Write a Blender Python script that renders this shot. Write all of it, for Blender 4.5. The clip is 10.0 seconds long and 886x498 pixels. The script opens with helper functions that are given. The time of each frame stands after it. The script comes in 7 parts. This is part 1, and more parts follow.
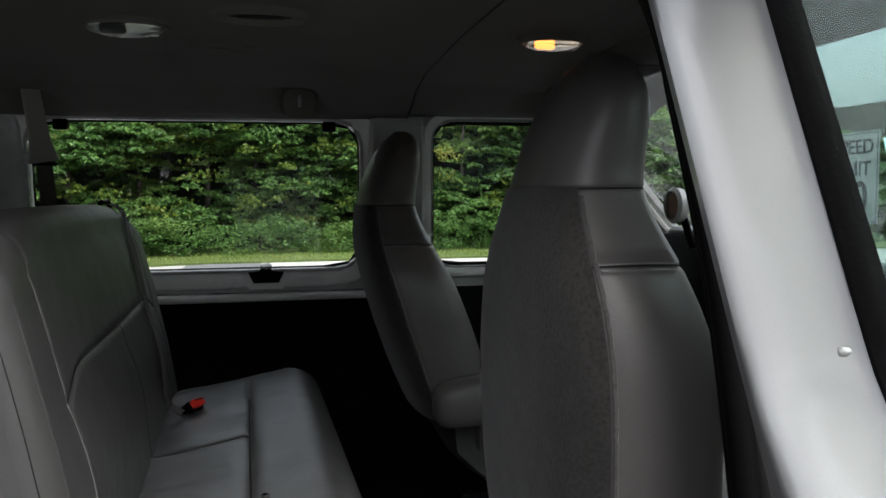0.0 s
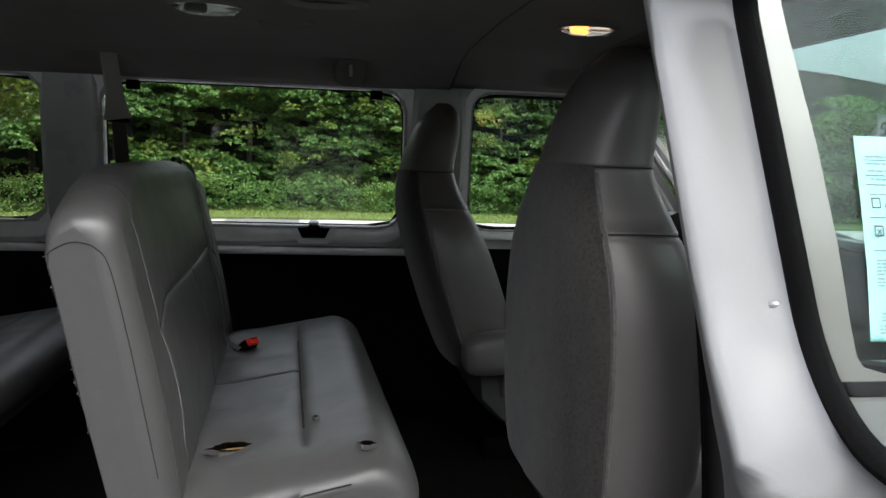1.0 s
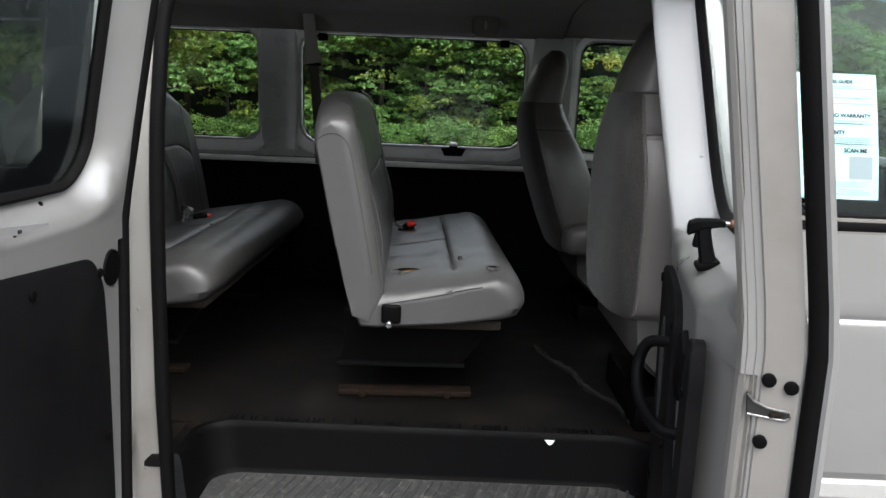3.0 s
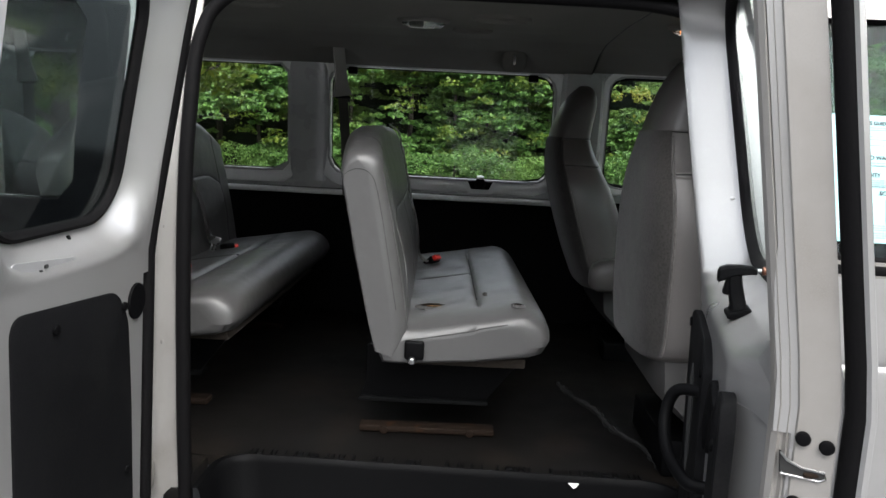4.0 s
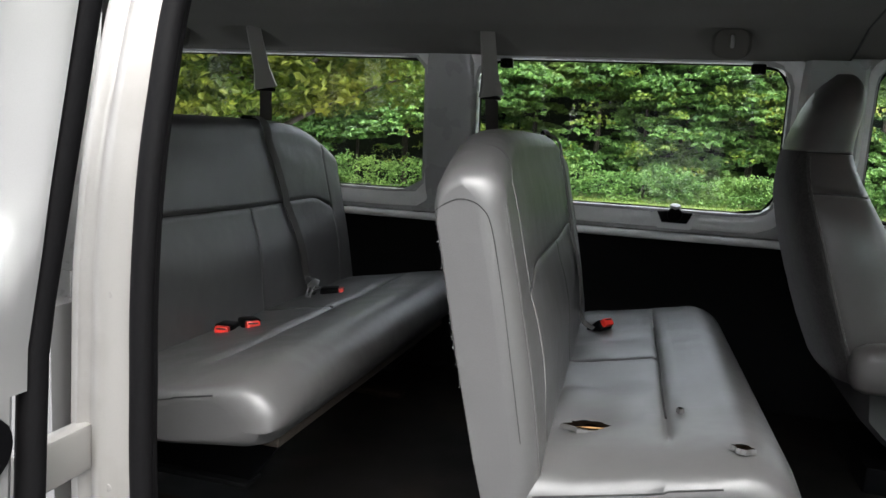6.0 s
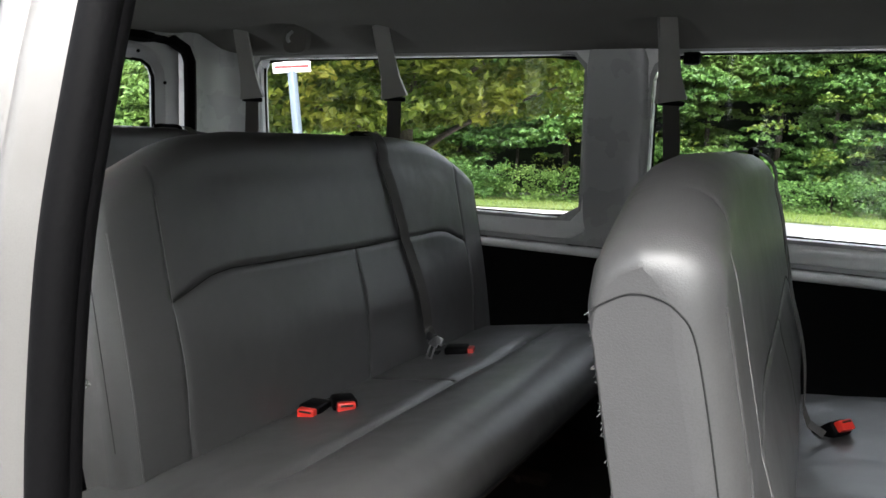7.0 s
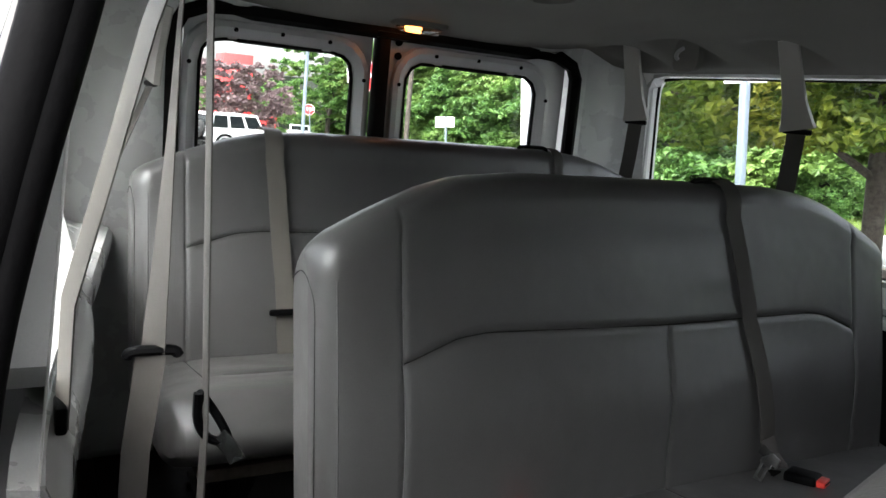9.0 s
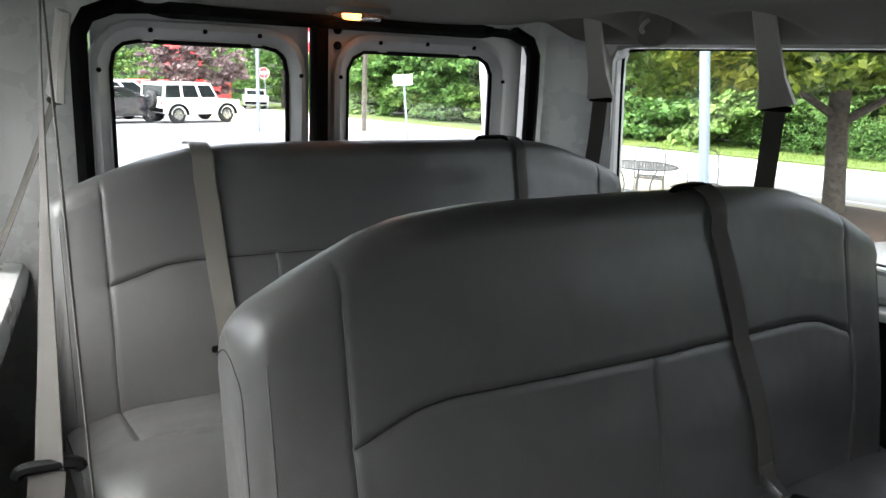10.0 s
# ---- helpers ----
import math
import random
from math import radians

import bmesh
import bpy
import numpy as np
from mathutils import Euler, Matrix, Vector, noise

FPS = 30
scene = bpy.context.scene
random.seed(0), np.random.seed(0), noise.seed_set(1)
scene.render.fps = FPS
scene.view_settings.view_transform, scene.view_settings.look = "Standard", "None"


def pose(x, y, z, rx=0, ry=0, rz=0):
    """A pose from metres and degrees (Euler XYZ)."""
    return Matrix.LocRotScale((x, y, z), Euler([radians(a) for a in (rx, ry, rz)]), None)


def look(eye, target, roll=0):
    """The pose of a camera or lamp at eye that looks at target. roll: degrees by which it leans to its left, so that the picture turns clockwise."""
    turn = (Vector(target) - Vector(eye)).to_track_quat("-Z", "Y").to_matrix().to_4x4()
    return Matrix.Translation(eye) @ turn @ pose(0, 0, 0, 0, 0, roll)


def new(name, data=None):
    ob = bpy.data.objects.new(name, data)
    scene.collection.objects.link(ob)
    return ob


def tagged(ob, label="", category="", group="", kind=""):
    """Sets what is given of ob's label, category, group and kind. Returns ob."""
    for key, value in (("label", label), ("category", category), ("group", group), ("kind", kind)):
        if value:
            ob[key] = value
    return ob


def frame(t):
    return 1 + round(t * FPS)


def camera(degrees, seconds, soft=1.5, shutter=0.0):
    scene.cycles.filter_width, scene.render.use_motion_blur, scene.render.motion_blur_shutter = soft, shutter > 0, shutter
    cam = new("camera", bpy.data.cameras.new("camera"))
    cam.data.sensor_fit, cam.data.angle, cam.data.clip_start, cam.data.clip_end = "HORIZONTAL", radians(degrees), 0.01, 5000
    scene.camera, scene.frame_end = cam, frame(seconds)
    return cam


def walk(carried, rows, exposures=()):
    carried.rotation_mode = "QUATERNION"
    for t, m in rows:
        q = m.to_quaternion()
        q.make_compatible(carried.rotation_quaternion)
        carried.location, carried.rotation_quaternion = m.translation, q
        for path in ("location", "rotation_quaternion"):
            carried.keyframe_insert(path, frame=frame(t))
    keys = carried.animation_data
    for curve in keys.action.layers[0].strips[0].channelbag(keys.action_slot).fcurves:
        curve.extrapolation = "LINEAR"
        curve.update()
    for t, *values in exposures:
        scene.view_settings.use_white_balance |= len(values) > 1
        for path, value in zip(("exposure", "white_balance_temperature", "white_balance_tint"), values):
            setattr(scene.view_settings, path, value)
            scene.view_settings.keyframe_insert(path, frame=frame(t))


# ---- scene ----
cam = camera(60.0, 10.0)
PATH = [
    (0, (0.079, -1.788, 1.691), (0.472, 0.168, 1.555), -0.4),
    (0.5, (0.064, -1.79, 1.7), (0.649, 0.109, 1.475), -0.0),
    (1, (0.044, -1.983, 1.705), (0.347, -0.019, 1.474), 1.9),
    (1.5, (-0.005, -2.177, 1.709), (0.348, -0.227, 1.44), 1.2),
    (2, (-0.094, -2.39, 1.683), (0.334, -0.482, 1.262), 0.8),
    (2.5, (-0.053, -2.635, 1.665), (0.047, -0.674, 1.288), 3.8),
    (3, (-0.013, -2.82, 1.66), (-0.022, -0.856, 1.281), 2.3),
    (4.5, (-0.009, -2.758, 1.684), (-0.123, -0.781, 1.398), 3.7),
    (5, (0.003, -2.563, 1.675), (-0.163, -0.591, 1.383), 4.0),
    (6.5, (-0.09, -1.599, 1.654), (-0.847, 0.231, 1.374), 2.4),
    (7, (-0.183, -1.382, 1.684), (-1.117, 0.363, 1.396), 2.4),
    (7.5, (-0.217, -1.233, 1.72), (-1.449, 0.307, 1.389), 3.7),
    (8, (-0.204, -1.117, 1.775), (-1.739, 0.134, 1.494), 5.0),
    (8.5, (-0.202, -1.038, 1.796), (-1.857, 0.054, 1.538), 6.6),
    (9, (-0.19, -0.987, 1.771), (-1.91, -0.031, 1.414), 5.6),
    (9.5, (-0.246, -0.917, 1.743), (-1.948, 0.053, 1.341), 3.0),
    (10, (-0.356, -0.872, 1.873), (-2.011, 0.149, 1.407), 2.4),
]
EXPOSURES = [(0, 1.0), (1, 1.3), (3, 1.5), (4.5, 1.75), (5, 1.9), (6.5, 2.45), (7.5, 2.25), (8, 2.55), (9, 2.6), (10, 2.8)]
walk(cam, [(t, look(eye, target, roll)) for t, eye, target, roll in PATH], EXPOSURES)

# ---- light ----
world = bpy.data.worlds.new("overcast_sky")
scene.world = world
world.use_nodes = True
wt = world.node_tree
sky = wt.nodes.new("ShaderNodeTexSky")
sky.sky_type, sky.sun_disc = "NISHITA", False
sky.sun_elevation, sky.sun_rotation = radians(55), radians(153)
sky.dust_density, sky.air_density = 3.0, 1.0
grey = wt.nodes.new("ShaderNodeHueSaturation")
grey.inputs["Saturation"].default_value = 0.25
wt.links.new(sky.outputs[0], grey.inputs["Color"])
# an overcast dome is about three times brighter overhead than at the horizon
geo_w = wt.nodes.new("ShaderNodeTexCoord")
sep = wt.nodes.new("ShaderNodeSeparateXYZ")
wt.links.new(geo_w.outputs["Generated"], sep.inputs[0])
dome = wt.nodes.new("ShaderNodeMapRange")
dome.inputs["From Min"].default_value, dome.inputs["From Max"].default_value = 0.0, 1.0
dome.inputs["To Min"].default_value, dome.inputs["To Max"].default_value = 0.6, 2.0
wt.links.new(sep.outputs["Z"], dome.inputs["Value"])
cloud = wt.nodes.new("ShaderNodeVectorMath")
cloud.operation = "SCALE"
wt.links.new(grey.outputs[0], cloud.inputs[0])
wt.links.new(dome.outputs[0], cloud.inputs["Scale"])
back = wt.nodes["Background"]
wt.links.new(cloud.outputs[0], back.inputs["Color"])
back.inputs["Strength"].default_value = 0.15
sun = new("sun", bpy.data.lights.new("sun", "SUN"))
sun.data.energy, sun.data.angle, sun.data.color = 1.15, radians(75), (0.98, 1.0, 0.96)
sun.matrix_world = look((6, -12, 19), (0, 0, 0))

# ---- helpers of this scene ----
R = random.Random(7)


def thing(name, label="", category="", group="", kind="", at=(0, 0, 0), turn=0.0):
    ob = new(name)
    ob.matrix_world = pose(*at, 0, 0, turn)
    return tagged(ob, label, category, group, kind)


def finish(me, mat, sharp=38):
    me.materials.append(mat)
    me.shade_smooth()
    me.set_sharp_from_angle(angle=radians(sharp))


def part(name, bm, mat, parent=None, label="", sharp=38):
    bmesh.ops.recalc_face_normals(bm, faces=bm.faces)
    me = bpy.data.meshes.new(name)
    bm.to_mesh(me)
    bm.free()
    finish(me, mat, sharp)
    ob = new(name, me)
    if parent:
        ob.parent = parent
    if label:
        ob["label"] = label
    return ob


def loose(name, bm, mat, label, category, group="", kind="", sharp=38):
    return tagged(part(name, bm, mat, None, "", sharp), label, category, group, kind)


def rbox(c, s, bevel=0.006, seg=2, m=None, bm=None):
    """A box with rounded edges: centre, size."""
    out = bm or bmesh.new()
    tmp = bmesh.new()
    bmesh.ops.create_cube(tmp, size=1.0)
    for v in tmp.verts:
        v.co = Vector((v.co.x * s[0], v.co.y * s[1], v.co.z * s[2]))
    if bevel:
        bmesh.ops.bevel(tmp, geom=tmp.edges[:], offset=min(bevel, 0.49 * min(s)), segments=seg, affect="EDGES", profile=0.5)
    for v in tmp.verts:
        v.co = v.co + Vector(c)
        if m:
            v.co = m @ v.co
    return merge(out, tmp)


def merge(out, tmp):
    """Adds tmp to out."""
    made = {v: out.verts.new(v.co) for v in tmp.verts}
    for f in tmp.faces:
        out.faces.new([made[v] for v in f.verts])
    tmp.free()
    return out


def loft(rings, closed=True, caps=True, bm=None):
    """A skin over rings of points with equal counts."""
    out = bm or bmesh.new()
    rows = [[out.verts.new(p) for p in ring] for ring in rings]
    n = len(rows[0])
    for a, b in zip(rows, rows[1:]):
        for i in range(n if closed else n - 1):
            j = (i + 1) % n
            try:
                out.faces.new((a[i], a[j], b[j], b[i]))
            except ValueError:
                pass
    if caps and closed:
        out.faces.new(rows[0])
        out.faces.new(rows[-1])
    return out


def smooth_path(pts, n=6):
    """A Catmull-Rom line through the points."""
    pts = [Vector(p) for p in pts]
    ext = [2 * pts[0] - pts[1]] + pts + [2 * pts[-1] - pts[-2]]
    line = []
    for a, b, c, d in zip(ext, ext[1:], ext[2:], ext[3:]):
        for k in range(n):
            t = k / n
            line.append(0.5 * (2 * b + (c - a) * t + (2 * a - 5 * b + 4 * c - d) * t * t + (3 * b - a - 3 * c + d) * t ** 3))
    return line + [pts[-1]]


def tube(pts, r, n=8, bm=None, flat=None):
    """A round bar along points; flat: a second radius and the way it lies, for a ribbon."""
    pts = [Vector(p) for p in pts]
    rings = []
    side = None
    for i, p in enumerate(pts):
        d = (pts[min(i + 1, len(pts) - 1)] - pts[max(i - 1, 0)]).normalized()
        if flat:
            side = (Vector(flat[1]) - Vector(flat[1]).dot(d) * d).normalized()
        else:
            ref = side or (Vector((0, 0, 1)) if abs(d.z) < 0.9 else Vector((1, 0, 0)))
            side = (ref - ref.dot(d) * d).normalized()
        other = d.cross(side)
        rad = r[i] if isinstance(r, (list, tuple)) else r
        wide = flat[0] if flat else rad
        rings.append([p + side * wide * math.cos(a) + other * rad * math.sin(a) for a in (2 * math.pi * k / n for k in range(n))])
    return loft(rings, bm=bm)


def ribbon(pts, width, way, thick=0.0016, bm=None):
    """A woven strap: a thin box section along points, its width along way."""
    pts = [Vector(p) for p in pts]
    rings = []
    for i, p in enumerate(pts):
        d = (pts[min(i + 1, len(pts) - 1)] - pts[max(i - 1, 0)]).normalized()
        w = way[i] if isinstance(way, list) else way
        side = (Vector(w) - Vector(w).dot(d) * d).normalized() * width / 2
        up = d.cross(side).normalized() * thick / 2
        rings.append([p + side + up, p - side + up, p - side - up, p + side - up])
    return loft(rings, bm=bm)


def disc(c, axis, r, depth, n=20, bm=None, bevel=0.25):
    """A short round pin with softened rims, centre at its base, along axis."""
    a = Vector(axis).normalized()
    s = a.orthogonal().normalized()
    o = a.cross(s)
    c = Vector(c)
    rings = []
    for h, k in ((0, 1), (depth * (1 - bevel), 1), (depth * (1 - bevel / 3), 1 - bevel * 0.3), (depth, 1 - bevel)):
        rings.append([c + a * h + (s * math.cos(t) + o * math.sin(t)) * r * k for t in (2 * math.pi * i / n for i in range(n))])
    return loft(rings, bm=bm)


def rr_hit(ang, cx, cz, hx, hz, r):
    """Where the ray at ang from the middle leaves a rounded rectangle."""
    c, s = math.cos(ang), math.sin(ang)
    lo, hi = 0.0, hx + hz
    for _ in range(40):
        m = (lo + hi) / 2
        qx, qz = abs(c * m) - (hx - r), abs(s * m) - (hz - r)
        d = math.hypot(max(qx, 0), max(qz, 0)) + min(max(qx, qz), 0) - r
        lo, hi = (m, hi) if d < 0 else (lo, m)
    return cx + c * lo, cz + s * lo


def angles(hx, hz, n=40):
    a = [2 * math.pi * i / n for i in range(n)] + [math.atan2(sz * hz, sx * hx) % (2 * math.pi) for sx in (1, -1) for sz in (1, -1)]
    return sorted(set(round(v, 5) for v in a))


def rr_loop(x0, x1, z0, z1, r, angs=None, grow=0.0):
    hx, hz = (x1 - x0) / 2 + grow, (z1 - z0) / 2 + grow
    angs = angs or angles(hx, hz, 56)
    return [rr_hit(a, (x0 + x1) / 2, (z0 + z1) / 2, hx, hz, max(r + grow, 0.001)) for a in angs]


def cell(bm, front, back, box, hole, r, rows=3, close=False):
    """A wall cell box=(x0,x1,z0,z1) with a rounded hole through it; front and back map (x, z) to the two faces."""
    x0, x1, z0, z1 = hole
    cx, cz = (x0 + x1) / 2, (z0 + z1) / 2
    hx, hz = (x1 - x0) / 2, (z1 - z0) / 2
    corners = [math.atan2(z - cz, x - cx) % (2 * math.pi) for x in box[:2] for z in box[2:]]
    angs = sorted(set([round(2 * math.pi * i / 60, 5) for i in range(60)] + [round(a, 5) for a in corners]))
    inner = [rr_hit(a, cx, cz, hx, hz, r) for a in angs]
    outer = []
    for a in angs:
        c, s = math.cos(a), math.sin(a)
        m = min(((box[1] if c > 0 else box[0]) - cx) / c if abs(c) > 1e-6 else 1e9, ((box[3] if s > 0 else box[2]) - cz) / s if abs(s) > 1e-6 else 1e9)
        outer.append((cx + c * m, cz + s * m))
    rings = []
    for f in (front, back):
        ring = []
        for k in range(rows + 1):
            t = k / rows
            ring.append([f(i[0] + (o[0] - i[0]) * t, i[1] + (o[1] - i[1]) * t) for i, o in zip(inner, outer)])
        rings.append(ring)
    order = rings[0][::-1] + rings[1]
    loft(order, caps=False, bm=bm)
    if close:
        loft([rings[0][-1], rings[1][-1]], caps=False, bm=bm)
    return bm


def sheet(bm, front, back, x0, x1, z0, z1, nx=2, nz=8):
    """A plain wall piece between two faces, closed all round."""
    xs = [x0 + (x1 - x0) * i / nx for i in range(nx + 1)]
    zs = [z0 + (z1 - z0) * i / nz for i in range(nz + 1)]
    rings = []
    for x in xs:
        rings.append([front(x, z) for z in zs] + [back(x, z) for z in reversed(zs)])
    return loft(rings, bm=bm)


def slab(a, b):
    """A closed thin plate between two loops of points."""
    return loft([a, b])


def interp(table, t):
    for (a, va), (b, vb) in zip(table, table[1:]):
        if t <= b:
            k = 0 if b == a else max(0.0, min(1.0, (t - a) / (b - a)))
            return va + (vb - va) * k
    return table[-1][1]


# ---- materials ----
def material(name, colour, rough=0.5, metal=0.0, grain=0.0, grain_size=300.0, bump=0.0, stain=None, stain_size=3.0, stain_amount=0.5,
             coat=0.0, spread=0.0, sheen=0.0, spec=0.5, rough_var=0.1, dent=0.0, dent_size=14.0):
    m = bpy.data.materials.new(name)
    m.use_nodes = True
    nt = m.node_tree
    b = nt.nodes["Principled BSDF"]
    b.inputs["Roughness"].default_value, b.inputs["Metallic"].default_value = rough, metal
    b.inputs["Coat Weight"].default_value, b.inputs["Sheen Weight"].default_value = coat, sheen
    b.inputs["Specular IOR Level"].default_value = spec
    tc = nt.nodes.new("ShaderNodeTexCoord")

    def noise_at(scale, detail=3.0):
        n = nt.nodes.new("ShaderNodeTexNoise")
        n.inputs["Scale"].default_value, n.inputs["Detail"].default_value = scale, detail
        nt.links.new(tc.outputs["Object"], n.inputs["Vector"])
        return n

    def mixed(a, bcol, fac):
        x = nt.nodes.new("ShaderNodeMix")
        x.data_type = "RGBA"
        for sock, val in ((x.inputs[6], a), (x.inputs[7], bcol)):
            if isinstance(val, tuple):
                sock.default_value = (*val, 1)
            else:
                nt.links.new(val, sock)
        nt.links.new(fac, x.inputs[0])
        return x.outputs[2]

    def ramp(src, lo, hi):
        r = nt.nodes.new("ShaderNodeMapRange")
        r.inputs["From Min"].default_value, r.inputs["From Max"].default_value = lo, hi
        nt.links.new(src, r.inputs["Value"])
        return r.outputs[0]

    col = colour
    if stain:
        big = noise_at(stain_size, 6.0)
        col = mixed(col, stain, ramp(big.outputs[0], 0.62 - 0.3 * stain_amount, 0.75))
    if spread:
        info = nt.nodes.new("ShaderNodeObjectInfo")
        col = mixed(col, tuple(min(1, c * (1 + spread)) for c in colour), info.outputs["Random"])
    if grain:
        fine = noise_at(grain_size, 4.0)
        dark = tuple(c * (1 - grain) for c in colour)
        col = mixed(col, dark, ramp(fine.outputs[0], 0.45, 0.75))
        if bump:
            bn = nt.nodes.new("ShaderNodeBump")
            bn.inputs["Strength"].default_value, bn.inputs["Distance"].default_value = bump, 0.001
            nt.links.new(fine.outputs[0], bn.inputs["Height"])
            nt.links.new(bn.outputs[0], b.inputs["Normal"])
            if dent:
                soft = noise_at(dent_size, 2.0)
                bd = nt.nodes.new("ShaderNodeBump")
                bd.inputs["Strength"].default_value, bd.inputs["Distance"].default_value = dent, 0.02
                nt.links.new(soft.outputs[0], bd.inputs["Height"])
                nt.links.new(bd.outputs[0], bn.inputs["Normal"])
    if isinstance(col, tuple):
        b.inputs["Base Color"].default_value = (*col, 1)
    else:
        nt.links.new(col, b.inputs["Base Color"])
    if rough_var:
        rn = noise_at(9.0, 5.0)
        r = nt.nodes.new("ShaderNodeMapRange")
        r.inputs["To Min"].default_value, r.inputs["To Max"].default_value = max(0.02, rough - rough_var), min(1, rough + rough_var)
        nt.links.new(rn.outputs[0], r.inputs["Value"])
        nt.links.new(r.outputs[0], b.inputs["Roughness"])
    return m


VINYL = material("grey_vinyl", (0.0535, 0.0526, 0.0526), 0.41, spec=0.58, rough_var=0.05, grain=0.16, grain_size=520, bump=0.25, stain=(0.048, 0.0475, 0.0475), stain_size=5, stain_amount=0.5, dent=0.22, dent_size=9)
VINYL_FRONT = material("taupe_vinyl", (0.085, 0.078, 0.075), 0.4, grain=0.16, grain_size=520, bump=0.25, stain=(0.07, 0.065, 0.062), stain_size=5, dent=0.15, dent_size=8)
PILE = material("worn_grey_cloth", (0.078, 0.072, 0.068), 0.95, grain=0.45, grain_size=150, bump=0.9, stain=(0.06, 0.056, 0.054), stain_size=22, stain_amount=0.7, sheen=0.3, spec=0.1)
FRAY = material("frayed_threads", (0.05, 0.05, 0.05), 0.9)
STITCH = material("pale_stitching", (0.13, 0.13, 0.13), 0.8)
SEAM = material("dark_seam", (0.006, 0.006, 0.006), 0.8)
HOLE = material("tear_shade_black", (0.004, 0.0028, 0.002), 1.0, spec=0.0, rough_var=0, grain=0.5, grain_size=150)
FOAM = material("yellow_foam", (0.25, 0.14, 0.05), 0.95, grain=0.5, grain_size=120, bump=0.8)
SILVER = material("silver_paint", (0.3, 0.296, 0.293), 0.32, metal=0.6, coat=0.5, grain=0.05, grain_size=900, stain=(0.29, 0.283, 0.277), stain_size=4, stain_amount=0.35)
JAMB = material("beige_silver_jamb_paint", (0.225, 0.215, 0.204), 0.42, metal=0.35, coat=0.15, grain=0.06, grain_size=700, stain=(0.18, 0.168, 0.154), stain_size=9, stain_amount=0.45)
BLACK = material("black_plastic", (0.0022, 0.0022, 0.0025), 0.5, spec=0.05, grain=0.3, grain_size=420, bump=0.3)
PANEL = material("black_door_board", (0.0042, 0.0042, 0.0047), 0.65, spec=0.05, grain=0.4, grain_size=260, bump=0.4, stain=(0.008, 0.008, 0.008), stain_size=6)
RUBBER = material("black_rubber_seal", (0.0035, 0.0033, 0.0036), 0.62, spec=0.06, grain=0.3, grain_size=200, bump=0.4)
MAT = material("black_rubber_floor", (0.0038, 0.0034, 0.0032), 0.6, spec=0.1, grain=0.35, grain_size=180, bump=0.5, stain=(0.014, 0.0108, 0.0086), stain_size=3.6, stain_amount=0.35)
TREAD = material("dusty_black_tread", (0.03, 0.03, 0.031), 0.55, grain=0.4, grain_size=130, bump=0.5, stain=(0.12, 0.115, 0.11), stain_size=45, stain_amount=0.35)
TRIM = material("grey_trim", (0.37, 0.375, 0.37), 0.28, coat=0.9, rough_var=0.06, grain=0.1, grain_size=500, bump=0.3, stain=(0.32, 0.32, 0.315), stain_size=3)
# brightened copy of the grey trim: shine on sills, ledge and bracket painted in
TRIM_LIT = material("lit_sill_trim", (0.74, 0.745, 0.735), 0.28, coat=0.9, rough_var=0.06, grain=0.08, grain_size=500, bump=0.2, stain=(0.66, 0.66, 0.65), stain_size=3)
TRIM.node_tree.nodes["Principled BSDF"].inputs["Coat Roughness"].default_value = 0.18
# near black: on the lower walls the colour includes their deep shade
TRIM_DARK = material("near_black_trim", (0.005, 0.0052, 0.0055), 0.75, spec=0.05, grain=0.2, grain_size=400, bump=0.3)
LINER = material("headliner_cloth", (0.125, 0.122, 0.112), 0.95, grain=0.12, grain_size=600, bump=0.5, stain=(0.11, 0.107, 0.098), stain_size=2.2, spec=0.05)
BEIGE = material("beige_belt_plastic", (0.095, 0.088, 0.078), 0.5, grain=0.05, grain_size=400)
SLEEVE = material("grey_beige_sleeve", (0.25, 0.24, 0.225), 0.45, grain=0.05, grain_size=400)
WEB = material("brown_grey_webbing", (0.048, 0.044, 0.04), 0.75, grain=0.3, grain_size=900, bump=0.6)
CHROME = material("worn_steel", (0.33, 0.33, 0.33), 0.28, metal=1.0, grain=0.2, grain_size=200)
RUST = material("rusted_steel", (0.012, 0.007, 0.0045), 0.8, spec=0.12, grain=0.5, grain_size=140, bump=0.6, stain=(0.08, 0.032, 0.01), stain_size=14, stain_amount=0.05)
RED = material("red_button", (0.65, 0.03, 0.02), 0.4)
COPPER = material("copper_knob", (0.13, 0.05, 0.03), 0.45, metal=0.5)
WHITE = material("white_paint", (0.78, 0.78, 0.78), 0.4, coat=0.3)
FRIT = material("black_glass_border", (0.004, 0.004, 0.005), 0.12, rough_var=0.03)
# the blue is light tinted by the pane, put into the paper colour
PAPER = material("pane_tinted_paper", (0.32, 0.55, 0.56), 0.7)
INK = material("black_ink", (0.03, 0.03, 0.035), 0.7)
GREYINK = material("grey_ink", (0.2, 0.26, 0.28), 0.7)


def glass(name, tint, mix=1.0):
    m = bpy.data.materials.new(name)
    m.use_nodes = True
    b = m.node_tree.nodes["Principled BSDF"]
    b.inputs["Base Color"].default_value = (*tint, 1)
    b.inputs["Roughness"].default_value = 0.0
    b.inputs["IOR"].default_value = 1.3
    b.inputs["Transmission Weight"].default_value = mix
    return m


